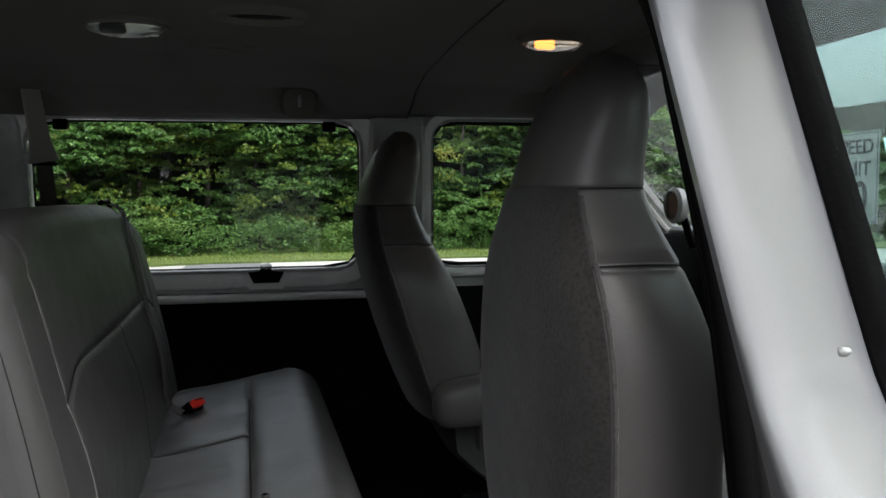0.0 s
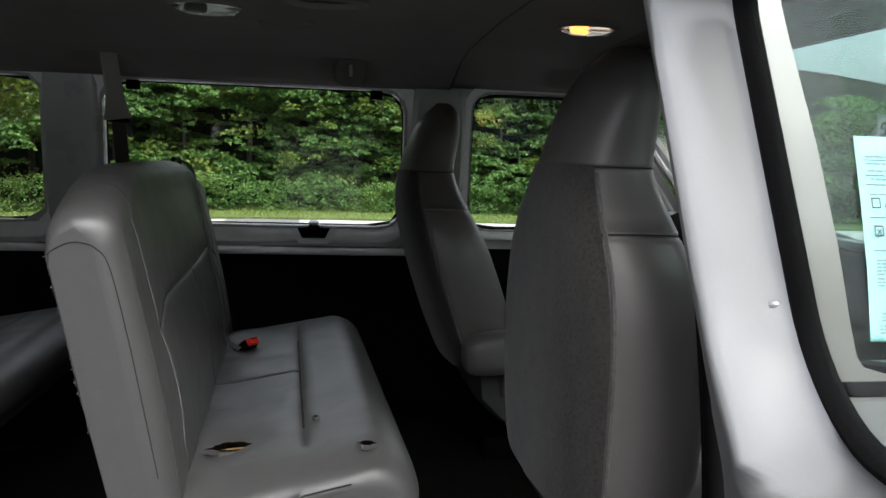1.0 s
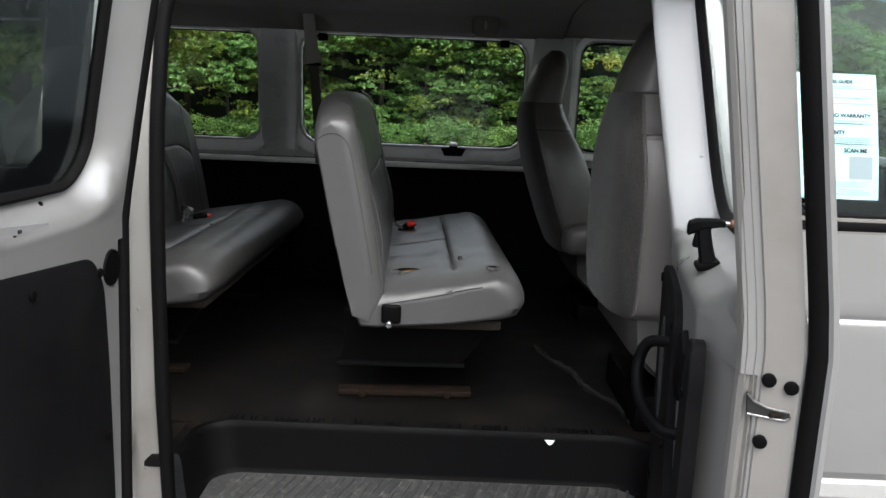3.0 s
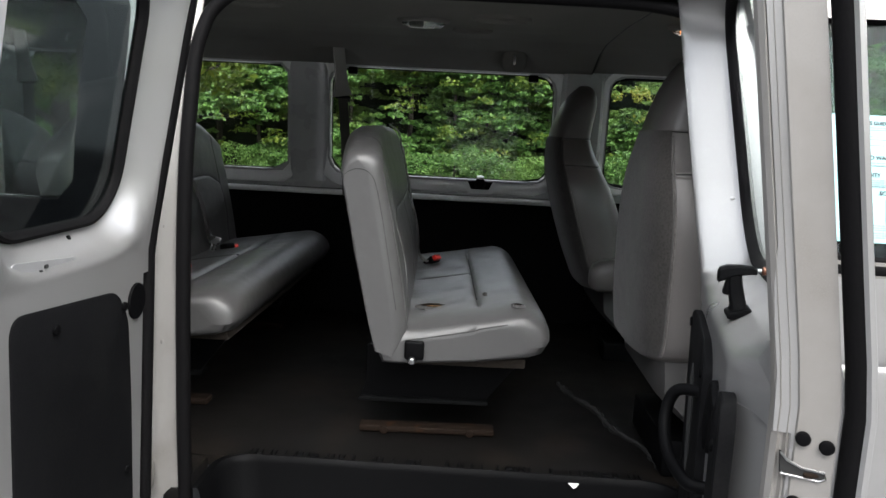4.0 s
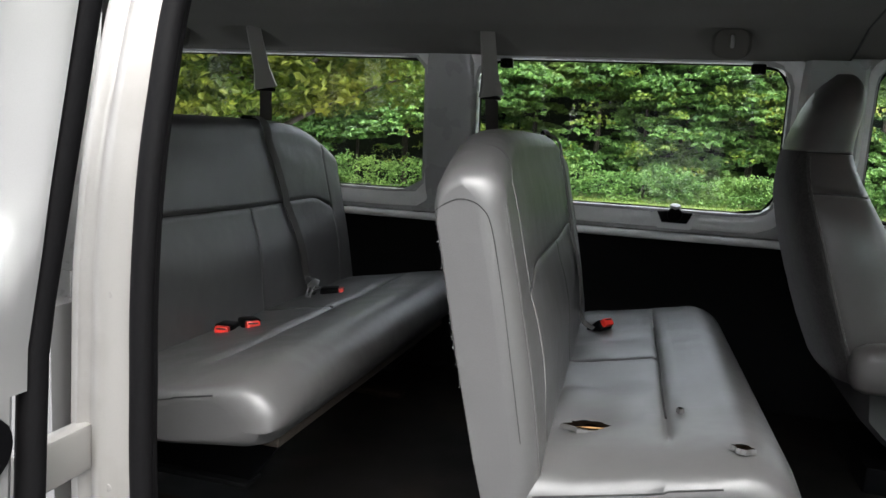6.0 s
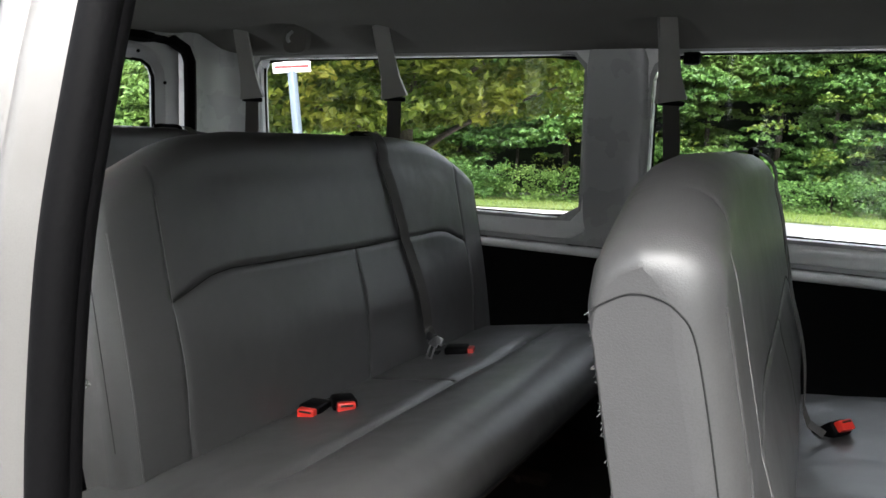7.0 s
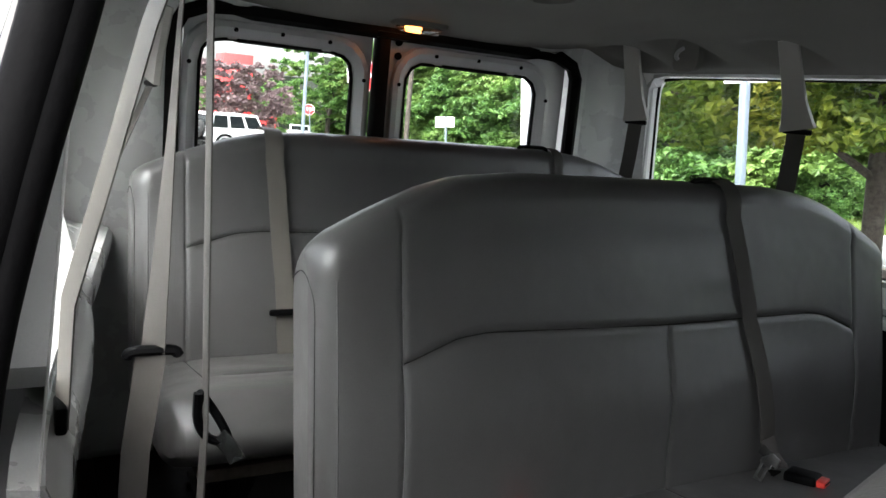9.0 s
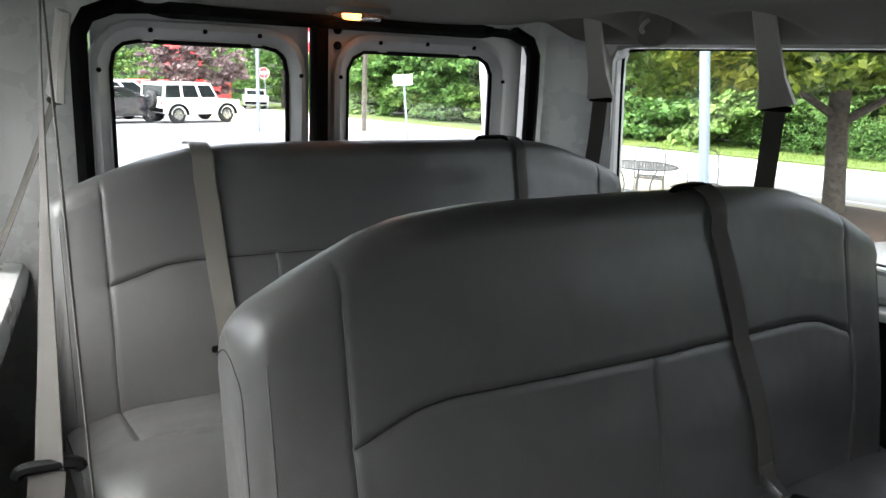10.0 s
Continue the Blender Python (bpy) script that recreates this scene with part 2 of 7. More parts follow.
GLASS = glass("clear_pane", (0.93, 0.96, 0.95))
GLASS_TINT = glass("green_tinted_pane", (0.5, 0.67, 0.65))
GLASS_TINT.node_tree.nodes["Principled BSDF"].inputs["IOR"].default_value = 1.22
GLASS_LEAF = glass("pale_green_pane", (0.86, 0.95, 0.93))
GLASS_LEAF.node_tree.nodes["Principled BSDF"].inputs["IOR"].default_value = 1.17
# same silver paint, its colour retoned for the light on inner frames
SILVER_RELIT = material("silver_paint_relit", (0.4, 0.4, 0.405), 0.45, metal=0.4, grain=0.06, grain_size=800, stain=(0.25, 0.25, 0.25), stain_size=5)
GLASS_DARK = glass("smoked_pane", (0.32, 0.38, 0.37))


def glow(name, colour, strength):
    m = bpy.data.materials.new(name)
    m.use_nodes = True
    b = m.node_tree.nodes["Principled BSDF"]
    b.inputs["Emission Color"].default_value, b.inputs["Emission Strength"].default_value = (*colour, 1), strength
    return m


BULB = glow("warm_bulb", (1.0, 0.3, 0.07), 1.7)

# ---- the van's shell: x runs to its nose, y to the driver's side, floor at 0.76 ----
FLOOR = 0.76
FAR_IN = [(0.5, 0.905), (1.3, 0.925), (1.40, 0.918), (1.93, 0.882), (2.02, 0.85)]
NEAR_OUT = [(0.4, -1.02), (0.9, -1.055), (1.2, -1.062), (1.45, -1.06), (1.6, -1.043), (1.75, -1.012), (1.95, -0.955), (2.05, -0.91)]


def far_in(x, z):
    return Vector((x, interp(FAR_IN, z), z))


def far_out(x, z):
    return Vector((x, interp(FAR_IN, z) + 0.06, z))


def cab_shift(x, z):
    """The driver's door narrows upwards along the windscreen pillar."""
    return x - 0.75 * (z - 1.44) * max(0.0, min(1.0, (x - 0.95) / 0.5))


def cab_in(x, z):
    return far_in(cab_shift(x, z), z)


def cab_out(x, z):
    return far_out(cab_shift(x, z), z)


def near_out(x, z):
    return Vector((x, interp(NEAR_OUT, z), z))


def near_in(x, z):
    return Vector((x, interp(NEAR_OUT, z) + 0.085, z))


def quarter_in(x, z):
    out = max(0.0, min(1.0, (x + 1.55) / 0.7))
    return Vector((x, -interp(FAR_IN, z) - 0.062 * out * out * (3 - 2 * out), z))


def slant(x, z):
    """The door's rear edge and window lean back with height."""
    return x - 0.19 * (z - 1.42) * max(0.0, min(1.0, (1.5 - x) / 0.7)) * (1 if z > 1.42 else 0.4)


def door_in(x, z):
    return near_in(slant(x, z), z)


def seal_ring(loop, place, r, bm=None):
    """A rubber lip round a closed loop of (x, z)."""
    pts = [place(*p) for p in loop]
    out = bm or bmesh.new()
    rings = []
    n = len(pts)
    for i in range(n):
        d = (pts[(i + 1) % n] - pts[i - 1]).normalized()
        side = d.cross(Vector((0, 1, 0)))
        side = side.normalized() if side.length > 1e-6 else Vector((0, 0, 1))
        oth = d.cross(side)
        rings.append([pts[i] + (side * math.cos(a) + oth * math.sin(a)) * r for a in (math.pi / 3 * k for k in range(6))])
    return loft(rings + [rings[0]], caps=False, bm=out)


def window(name, hole, r, inner, outer, label, tint=GLASS, depth=0.7, frame_mat=None, rim=0.007):
    """A pane with its black rubber edge, set in the hole of a wall."""
    w = thing(name, label, "window", kind="structure")
    loop = rr_loop(*hole, r)

    def mid(x, z, k=depth):
        return inner(x, z).lerp(outer(x, z), k)

    bm = bmesh.new()
    a, b = [[bm.verts.new(mid(x, z, k)) for x, z in loop] for k in (depth - 0.04, depth + 0.04)]
    bm.faces.new(a), bm.faces.new(b)
    n = len(a)
    for i in range(n):
        bm.faces.new((a[i], a[(i + 1) % n], b[(i + 1) % n], b[i]))
    pane = part("pane", bm, tint, w)
    pane.visible_shadow = False
    part("rubber_edge", seal_ring(loop, mid, rim), RUBBER, w)
    return w


# driver's side wall, with three windows in it
WIN2, WIN3, WINF = (-0.735, 0.328, 1.444, 1.95), (-2.225, -0.94, 1.446, 1.948), (0.582, 1.45, 1.440, 1.958)
bm = bmesh.new()
cell(bm, far_in, far_out, (-2.36, -0.838, 1.367, 2.0), WIN3, 0.05)
cell(bm, far_in, far_out, (-0.838, 0.44, 1.367, 2.0), WIN2, 0.085)
cell(bm, cab_in, cab_out, (0.44, 1.53, 1.367, 2.0), WINF, 0.07)
loose("wall_left", bm, TRIM, "light grey moulded trim round the van windows", "wall", kind="structure")
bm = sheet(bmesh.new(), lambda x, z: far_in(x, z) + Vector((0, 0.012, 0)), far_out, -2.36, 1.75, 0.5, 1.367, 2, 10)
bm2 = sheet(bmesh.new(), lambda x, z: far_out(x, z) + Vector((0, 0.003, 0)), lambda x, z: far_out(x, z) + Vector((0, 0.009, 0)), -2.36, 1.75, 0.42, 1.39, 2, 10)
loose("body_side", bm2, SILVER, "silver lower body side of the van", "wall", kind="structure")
loose("wall_left_lower", bm, TRIM_DARK, "lower side panel of the van, its shade put into the colour", "wall", kind="structure")
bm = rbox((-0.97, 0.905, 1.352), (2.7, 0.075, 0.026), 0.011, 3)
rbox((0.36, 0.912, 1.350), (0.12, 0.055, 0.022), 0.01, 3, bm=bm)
loose("ledge", bm, TRIM_LIT, "ledge moulding under the van windows, its shine put into the colour", "trim", kind="structure")
window("window_1", WIN2, 0.085, far_in, far_out, "clear side window with a hinged latch")
window("window_2", WIN3, 0.05, far_in, far_out, "long clear rear side window")
window("window_3", WINF, 0.07, cab_in, cab_out, "driver's door window with black edge", rim=0.012)

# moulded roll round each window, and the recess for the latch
# surrounds take the brightened trim, so their shine is in the colour
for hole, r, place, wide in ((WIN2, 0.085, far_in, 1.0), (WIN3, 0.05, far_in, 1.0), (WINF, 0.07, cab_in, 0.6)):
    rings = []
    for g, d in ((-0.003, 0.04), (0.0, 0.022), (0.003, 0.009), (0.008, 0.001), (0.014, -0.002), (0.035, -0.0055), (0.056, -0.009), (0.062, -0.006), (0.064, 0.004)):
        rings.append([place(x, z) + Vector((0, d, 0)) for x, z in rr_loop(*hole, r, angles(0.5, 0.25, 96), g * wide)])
    loose("window_surround", loft(rings, caps=False), TRIM_LIT, "moulded surround of a van window, grey trim brightened for its shine", "trim", kind="structure", sharp=70)

# raised pillar trims on the driver's side
for x0, x1, w in ((-0.925, -0.752, 0.012), (0.36, 0.55, 0.03)):
    bm = bmesh.new()
    rings = []
    for z in [1.40 + 0.56 * i / 8 for i in range(9)]:
        y = interp(FAR_IN, z)
        k = 1.0 + 0.12 * math.sin((z - 1.4) * 5)
        xm = (x0 + x1) / 2
        h = (x1 - x0) / 2 * k
        rings.append([Vector((xm + h * a, y - w * b, z)) for a, b in ((-1, -0.1), (-0.92, 0.55), (-0.8, 0.95), (0.8, 0.95), (0.92, 0.55), (1, -0.1))])
    loft(rings, closed=False, caps=False, bm=bm)
    loose("pillar_trim", bm, TRIM, "grey plastic pillar cover between two windows", "trim", kind="structure")

# window latch and the two black clips on the middle window
latch = thing("window_latch", "black window latch knob on a grey bracket", "latch")
bm = bmesh.new()
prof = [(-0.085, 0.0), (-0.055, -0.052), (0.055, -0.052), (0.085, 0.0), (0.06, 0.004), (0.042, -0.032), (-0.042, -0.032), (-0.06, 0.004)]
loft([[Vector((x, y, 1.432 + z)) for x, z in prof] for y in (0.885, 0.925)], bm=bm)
part("bracket", bm, TRIM_LIT, latch)
# solid black plate stands in for the shade of the latch pocket
bm = loft([[Vector((x, y, 1.432 + z)) for x, z in ((-0.06, 0.006), (-0.042, -0.031), (0.042, -0.031), (0.06, 0.006))] for y in (0.893, 0.92)])
part("recess", bm, BLACK, latch, "black plate for the shade behind the knob")
bm = disc((0, 0.905, 1.43), (0, -1, 0), 0.026, 0.024)
rbox((0, 0.9, 1.43), (0.085, 0.018, 0.022), 0.007, 2, bm=bm)
part("knob", bm, BLACK, latch)
part("knob_cap", disc((0, 0.9, 1.45), (0, -0.3, 1), 0.019, 0.014), TRIM, latch)
for x in (-0.627, 0.22):
    clip = rbox((x, 0.872, 1.93), (0.045, 0.03, 0.034), 0.006)
    disc((x, 0.86, 1.925), (0, -1, 0), 0.008, 0.006, bm=clip)
    loose("window_clip", clip, BLACK, "small black hinge clip at the window's top", "clip", "clips on the middle window")

# floor, step well, tread
FY = -0.83
bm = bmesh.new()
ts = [i / 60 for i in range(61)]
rows = []
for j in range(25):
    y = FY + (0.93 - FY) * j / 24
    rows.append([Vector((-2.4 + 4.1 * t, y, FLOOR + 0.003 * noise.noise((t * 14, y * 4, 0)))) for t in ts])
low = [Vector((p.x, p.y, FLOOR - 0.03)) for p in rows[0]]
loft([low] + rows, closed=False, caps=False, bm=bm)
loose("floor", bm, MAT, "worn black rubber floor with brown stains", "floor", kind="structure")
bm = rbox((-1.56, (FY - 1.03) / 2, FLOOR - 0.02), (1.7, 1.03 + FY, 0.035), 0.004)
rbox((1.1, (FY - 1.03) / 2, FLOOR - 0.02), (1.05, 1.03 + FY, 0.035), 0.004, bm=bm)
loose("floor_edge", bm, MAT, "black floor beside the door opening", "floor", kind="structure")
# the well: a rounded tray sunk behind the sill
X0, X1 = -0.66, 0.56
bm = bmesh.new()


def tray(inset, y_back, z, r=0.09):
    pts = [Vector((X0 + inset, -1.04, z))]
    for cx, a0 in ((X0 + inset + r, math.pi), (X1 - inset - r, math.pi / 2)):
        for k in range(7):
            a = a0 - math.pi / 2 * k / 6
            pts.append(Vector((cx + r * math.cos(a), y_back - r + r * math.sin(a), z)))
    pts.append(Vector((X1 - inset, -1.04, z)))
    return pts


loft([tray(-0.02, FY + 0.015, FLOOR + 0.006), tray(-0.004, FY + 0.006, FLOOR + 0.008), tray(0.0, FY, FLOOR + 0.002), tray(0.004, FY - 0.004, FLOOR - 0.012), tray(0.016, FY - 0.012, 0.64), tray(0.026, FY - 0.02, 0.622), tray(0.04, FY - 0.035, 0.612)], closed=False, caps=False, bm=bm)
loose("step_well", bm, BLACK, "black plastic step well below the floor edge", "step", kind="structure")
step = thing("step_tread", "dusty black step tread with slanted ribs", "step", kind="structure")
bm = rbox(((X0 + X1) / 2, -0.965, 0.613), (X1 - X0 - 0.06, 0.25, 0.024), 0.006)
part("plate", bm, TREAD, step)
bm = bmesh.new()
for i in range(44):
    x = X0 + 0.05 + i * 0.027
    if x + 0.05 < X1 - 0.04:
        tube([(x, -1.085, 0.627), (x + 0.07, -0.865, 0.627)], 0.0045, 6, bm=bm)
part("ribs", bm, TREAD, step)
# rub strip along the floor edge
bm = bmesh.new()
x = X0 + 0.06
while x < X1 - 0.08:
    w = R.uniform(0.006, 0.012)
    if R.random() < 0.5:
        rbox((x, FY + 0.03, FLOOR + 0.006), (w, 0.03, 0.004), 0.001, 1, bm=bm)
    x += w + 0.006
loose("rub_strip", bm, BLACK, "scuffed ribbed edge strip along the floor", "trim", kind="structure")
for x in (-0.42, -0.15, 0.12, 0.38):
    loose("floor_screw", disc((x, FY + 0.028, FLOOR + 0.004), (0, 0, 1), 0.012, 0.005), BLACK, "black screw in the floor edge strip", "screw", "floor edge screws")
bm = bmesh.new()
loft([[Vector(p) for p in ((0.278, FY - 0.008, 0.753), (0.308, FY - 0.008, 0.753), (0.3, FY - 0.01, 0.742), (0.293, FY - 0.01, 0.738))], [Vector(p) for p in ((0.279, FY - 0.004, 0.752), (0.307, FY - 0.004, 0.752), (0.3, FY - 0.005, 0.743), (0.294, FY - 0.005, 0.739))]], bm=bm)
loose("paper_scrap", bm, WHITE, "torn white scrap stuck on the step riser", "paper")
# torn and lifted seam of the floor covering in front of the bench
bm = bmesh.new()
line = smooth_path([(0.33, -0.02, 0.762), (0.36, -0.16, 0.764), (0.43, -0.30, 0.763), (0.46, -0.46, 0.765), (0.535, -0.60, 0.762), (0.55, -0.74, 0.762)], 8)
line = [p + Vector((0.012 * noise.noise((i * 0.7, 1, 0)), 0, 0)) for i, p in enumerate(line)]
tube(line, [0.007 + 0.024 * abs(noise.noise((i * 0.35, 2, 0))) for i in range(len(line))], 6, bm=bm)
loose("torn_floor_seam", bm, SEAM, "torn lifted edge of the floor covering", "floor", kind="structure")

# headliner: one shaped sheet
LINE = [(-0.91, 1.982), (-0.80, 2.0), (-0.66, 2.035), (-0.45, 2.055), (0.0, 2.062), (0.45, 2.052), (0.62, 2.028), (0.74, 1.985), (0.80, 1.965), (0.888, 1.955)]
ys = [-0.91 + 1.798 * i / 90 for i in range(91)]


def liner_z(x, y):
    z = interp(LINE, y)
    if x < -1.75:
        z -= 0.075 * min(1, ((-1.75 - x) / 0.55)) ** 1.6 * max(0.0, 1 - (y / 0.66) ** 4)
    duct = math.exp(-((y + 0.14) / 0.30) ** 4) * (1 if -2.0 < x < 0.36 else 0) * min(1, (x + 2.0) / 0.25 if x < -1.75 else (0.36 - x) / 0.15 if x > 0.21 else 1)
    for ax, ay in ((-1.575, 0.735), (-0.675, 0.75), (-2.15, 0.72), (-1.903, 0.70), (0.12, 0.71), (0.9, 0.73)):
        z += 0.045 * math.exp(-((x - ax - (y - ay) * 0.3) / 0.075) ** 4 - ((y - ay) / 0.062) ** 4)
    if x > 0.485:
        z += 0.012
    return z - 0.028 * duct


xs = [-2.33 + 3.7 * i / 220 for i in range(221)]
xs = sorted(xs + [0.478, 0.482, 0.488, 0.494])
bm = bmesh.new()
loft([[Vector((x, y, liner_z(x, y) + (0.012 if 0.479 < x < 0.49 else 0))) for y in ys] for x in xs], closed=False, caps=False, bm=bm)
loose("ceiling", bm, LINER, "grey cloth headliner with a shallow air duct", "ceiling", kind="structure", sharp=60)
bm = bmesh.new()
loft([[Vector((x, y, 2.12 - 0.1 * (y / 0.9) ** 4)) for y in ys] for x in (-2.42, -1, 0, 1.3)], closed=False, caps=False, bm=bm)
loose("roof", bm, SILVER, "silver painted van roof", "roof", kind="structure")
bm = tube([(0.4835, y, liner_z(0.478, y) + 0.003) for y in ys], 0.004, 6)
loose("ceiling_seam", bm, SEAM, "dark joint between two headliner pieces", "trim", kind="structure")

# oval air vents and lamps in the headliner
for x, y in ((0.035, -0.30), (-0.73, -0.385), (-1.53, -0.205), (-0.06, 0.05), (-1.62, 0.02)):
    v = thing("air_vent", "dark oval air vent in the headliner", "vent", "headliner vents", at=(x, y, liner_z(x, y)))
    big = 1.0 if y < -0.1 else 0.75
    ring = [[Vector((a * 0.085 * big * math.cos(t), a * 0.05 * big * math.sin(t), h)) for t in (math.tau * i / 28 for i in range(28))] for a, h in ((1.15, 0.004), (1.1, -0.008), (0.95, -0.012), (0.85, -0.004), (0.8, 0.006))]
    part("rim", loft(ring, caps=False), LINER, v)
    bm = bmesh.new()
    for k in range(-3, 4):
        w = 0.066 * big * math.sqrt(max(0.05, 1 - (k / 4) ** 2))
        rbox((0, k * 0.011 * big, 0), (2 * w, 0.006, 0.003), 0.001, 1, bm=bm)
    part("louvre", bm, BLACK, v)
    # flat near-black disc stands in for the shade up inside the vent
    bm = bmesh.new()
    bm.faces.new([bm.verts.new((0.08 * big * math.cos(t), 0.047 * big * math.sin(t), 0.007)) for t in (math.tau * i / 28 for i in range(28))])
    part("duct", bm, SEAM, v)


LENS_LIT = glow("glowing_lens", (1.0, 0.42, 0.17), 0.06)
LENS_LIT.node_tree.nodes["Principled BSDF"].inputs["Base Color"].default_value = (0.05, 0.045, 0.04, 1)


def dome_lamp(at, label, lit, turn=0.0, size=1.0):
    lamp = thing("dome_lamp", label, "lamp", "ceiling lamps", at=at, turn=turn)
    n = 28
    ring = [[Vector((a * 0.085 * size * math.cos(t), a * 0.055 * size * math.sin(t), h)) for t in (math.tau * i / n for i in range(n))] for a, h in ((1.05, 0.004), (1.02, -0.008), (0.9, -0.013), (0.86, -0.008))]
    part("bezel", loft(ring, caps=False), LINER, lamp)
    ring = [[Vector((a * 0.075 * size * math.cos(t), a * 0.048 * size * math.sin(t), h)) for t in (math.tau * i / n for i in range(n))] for a, h in ((1, -0.006), (0.9, -0.019), (0.6, -0.026), (0.25, -0.028))]
    lens = part("lens", loft(ring), LENS_CLEAR if lit else LENS, lamp, "clear ribbed lens")
    lens.visible_shadow = False
    bm = tube([(-0.045, -0.005, -0.012), (-0.038, -0.005, -0.013), (-0.006, -0.005, -0.013), (0.002, -0.005, -0.012)], [0.004, 0.010, 0.010, 0.004], 10)
    part("bulb", bm, BULB if lit else TRIM, lamp)
    part("switch", rbox((0.05, 0, -0.022), (0.02, 0.02, 0.008), 0.003), TRIM, lamp)
    bm = bmesh.new()
    bm.faces.new([bm.verts.new((0.08 * size * math.cos(t), 0.05 * size * math.sin(t), 0.003)) for t in (math.tau * i / n for i in range(n))])
    part("reflector", bm, LENS_LIT if lit else TRIM_DARK, lamp)
    return lamp


LENS_CLEAR = glass("clear_lamp_lens", (0.75, 0.68, 0.6))
LENS_CLEAR.node_tree.nodes["Principled BSDF"].inputs["Roughness"].default_value = 0.12
LENS = glass("lamp_lens", (0.26, 0.28, 0.25))
LENS.node_tree.nodes["Principled BSDF"].inputs["Roughness"].default_value = 0.25
LENS.node_tree.nodes["Principled BSDF"].inputs["IOR"].default_value = 1.12
dome_lamp((0.711, 0.0, 2.068), "lit clear dome lamp in the cab headliner", True)
dome_lamp((-0.22, -0.2, liner_z(-0.22, -0.2)), "unlit clear dome lamp in the headliner", False)
dome_lamp((-1.06, -0.12, liner_z(-1.06, -0.12)), "unlit clear dome lamp in the headliner", False)
dome_lamp((-2.23, 0.0, liner_z(-2.23, 0.0)), "lit rear dome lamp over the back doors", True, 90)

# coat hooks on dark backplates
for x, y, z in ((0.12, 0.72, 2.0), (-1.903, 0.71, 2.0)):
    h = thing("coat_hook", "small grey coat hook on a moulded backplate", "hook", "coat hooks", at=(x, y, z))
    ring = [[Vector((a * 0.05 * (abs(math.cos(t)) ** 0.6) * math.copysign(1, math.cos(t)), 0.012 - b * 0.6, a * 0.045 * (abs(math.sin(t)) ** 0.6) * math.copysign(1, math.sin(t)) - b * 0.5)) for t in (math.tau * i / 24 for i in range(24))] for a, b in ((1.2, 0.0), (1.0, 0.02), (0.75, 0.012))]
    part("backplate", loft(ring), LINER, h)
    part("hook", tube(smooth_path([(0, -0.012, 0.012), (0, -0.03, 0.0), (0, -0.036, -0.014), (0, -0.028, -0.022)]), 0.006), TRIM, h)

# passenger side: rear quarter, pillars, header, front door
WIN3R = (-2.2, -0.95, 1.465, 1.945)
bm = bmesh.new()
cell(bm, quarter_in, near_out, (-2.36, -0.83, 1.395, 2.0), WIN3R, 0.05)
loose("wall_right", bm, TRIM, "grey trimmed quarter panel round the rear side window", "wall", kind="structure")
bm = sheet(bmesh.new(), lambda x, z: quarter_in(x, z) - Vector((0, 0.02, 0)), near_out, -2.36, -0.83, 0.45, 1.395, 2, 8)
loose("wall_right_lower", bm, SILVER, "silver lower quarter panel", "wall", kind="structure")
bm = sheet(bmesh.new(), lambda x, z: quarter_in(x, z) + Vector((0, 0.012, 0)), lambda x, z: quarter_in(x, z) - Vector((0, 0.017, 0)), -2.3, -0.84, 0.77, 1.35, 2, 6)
loose("wall_right_liner", bm, TRIM_DARK, "lining of the lower quarter panel, its shade put into the colour", "wall", kind="structure")
rings = []
for x in [-2.3 + 1.45 * i / 20 for i in range(21)]:
    wall = quarter_in(x, 1.39).y
    w = max(0.03, -0.94 + 0.15 * (-1.29 - x) - wall)
    rings.append([Vector((x, wall + w * k + d, 1.39 + dz)) for k, d, dz in ((0, -0.02, 0.045), (0, 0.008, 0.04), (0.25, 0.008, 0.022), (0.7, 0, 0.012), (0.92, 0, 0.004), (1.0, 0, -0.014), (0.97, 0, -0.05), (0, -0.02, -0.06))])
bm = loft(rings)
loose("ledge_right", bm, TRIM, "pale armrest ledge under the rear side window", "trim", kind="structure")
band = loft([[near_out(x, z) + Vector((0, -0.003 - h, 0)) for x, z in rr_loop(-2.2, -0.95, 1.465, 1.945, 0.05, angles(0.6, 0.24, 64), g)] for g, h in ((0.10, -0.002), (0.098, 0.0), (-0.004, 0.0), (-0.006, -0.004))], caps=False)
loose("glass_border", band, FRIT, "black glass border round the rear side window", "trim", kind="structure")
window("window_4", WIN3R, 0.05, quarter_in, near_out, "clear rear side window beside the door opening")
bm = bmesh.new()
SEC = [(-0.815, 0.0165), (-0.805, 0.0022), (-0.792, 0.0), (-0.786, 0.0088), (-0.778, 0.011), (-0.773, 0.0055), (-0.758, 0.0055), (-0.753, 0.0121), (-0.738, 0.0143), (-0.733, 0.0198), (-0.718, 0.022), (-0.712, 0.0275), (-0.722, 0.0341), (-0.8, 0.044), (-0.815, 0.044)]
rings = []
for i in range(31):
    z = 0.45 + 1.6 * i / 30
    lean = 0.012 * max(0, z - 1.0)
    rings.append([Vector((x + lean * 2, interp(NEAR_OUT, z) + d + (0.003 * noise.noise((x * 30, z * 9, 1)) if 0.01 < d < 0.05 else 0), z)) for x, d in SEC])
loft(rings, bm=bm)
loose("door_pillar", bm, JAMB, "ribbed silver door pillar with small dents", "pillar", kind="structure", sharp=65)
for i in range(9):
    z = 0.72 + i * 0.14
    loose("pillar_dimple", disc((-0.752 + 0.02 * max(0, z - 1), interp(NEAR_OUT, z) + 0.016, z), (0, -1, 0), 0.006, 0.003, 10), JAMB, "small weld dimple on the door pillar", "dimple", "pillar weld dimples")
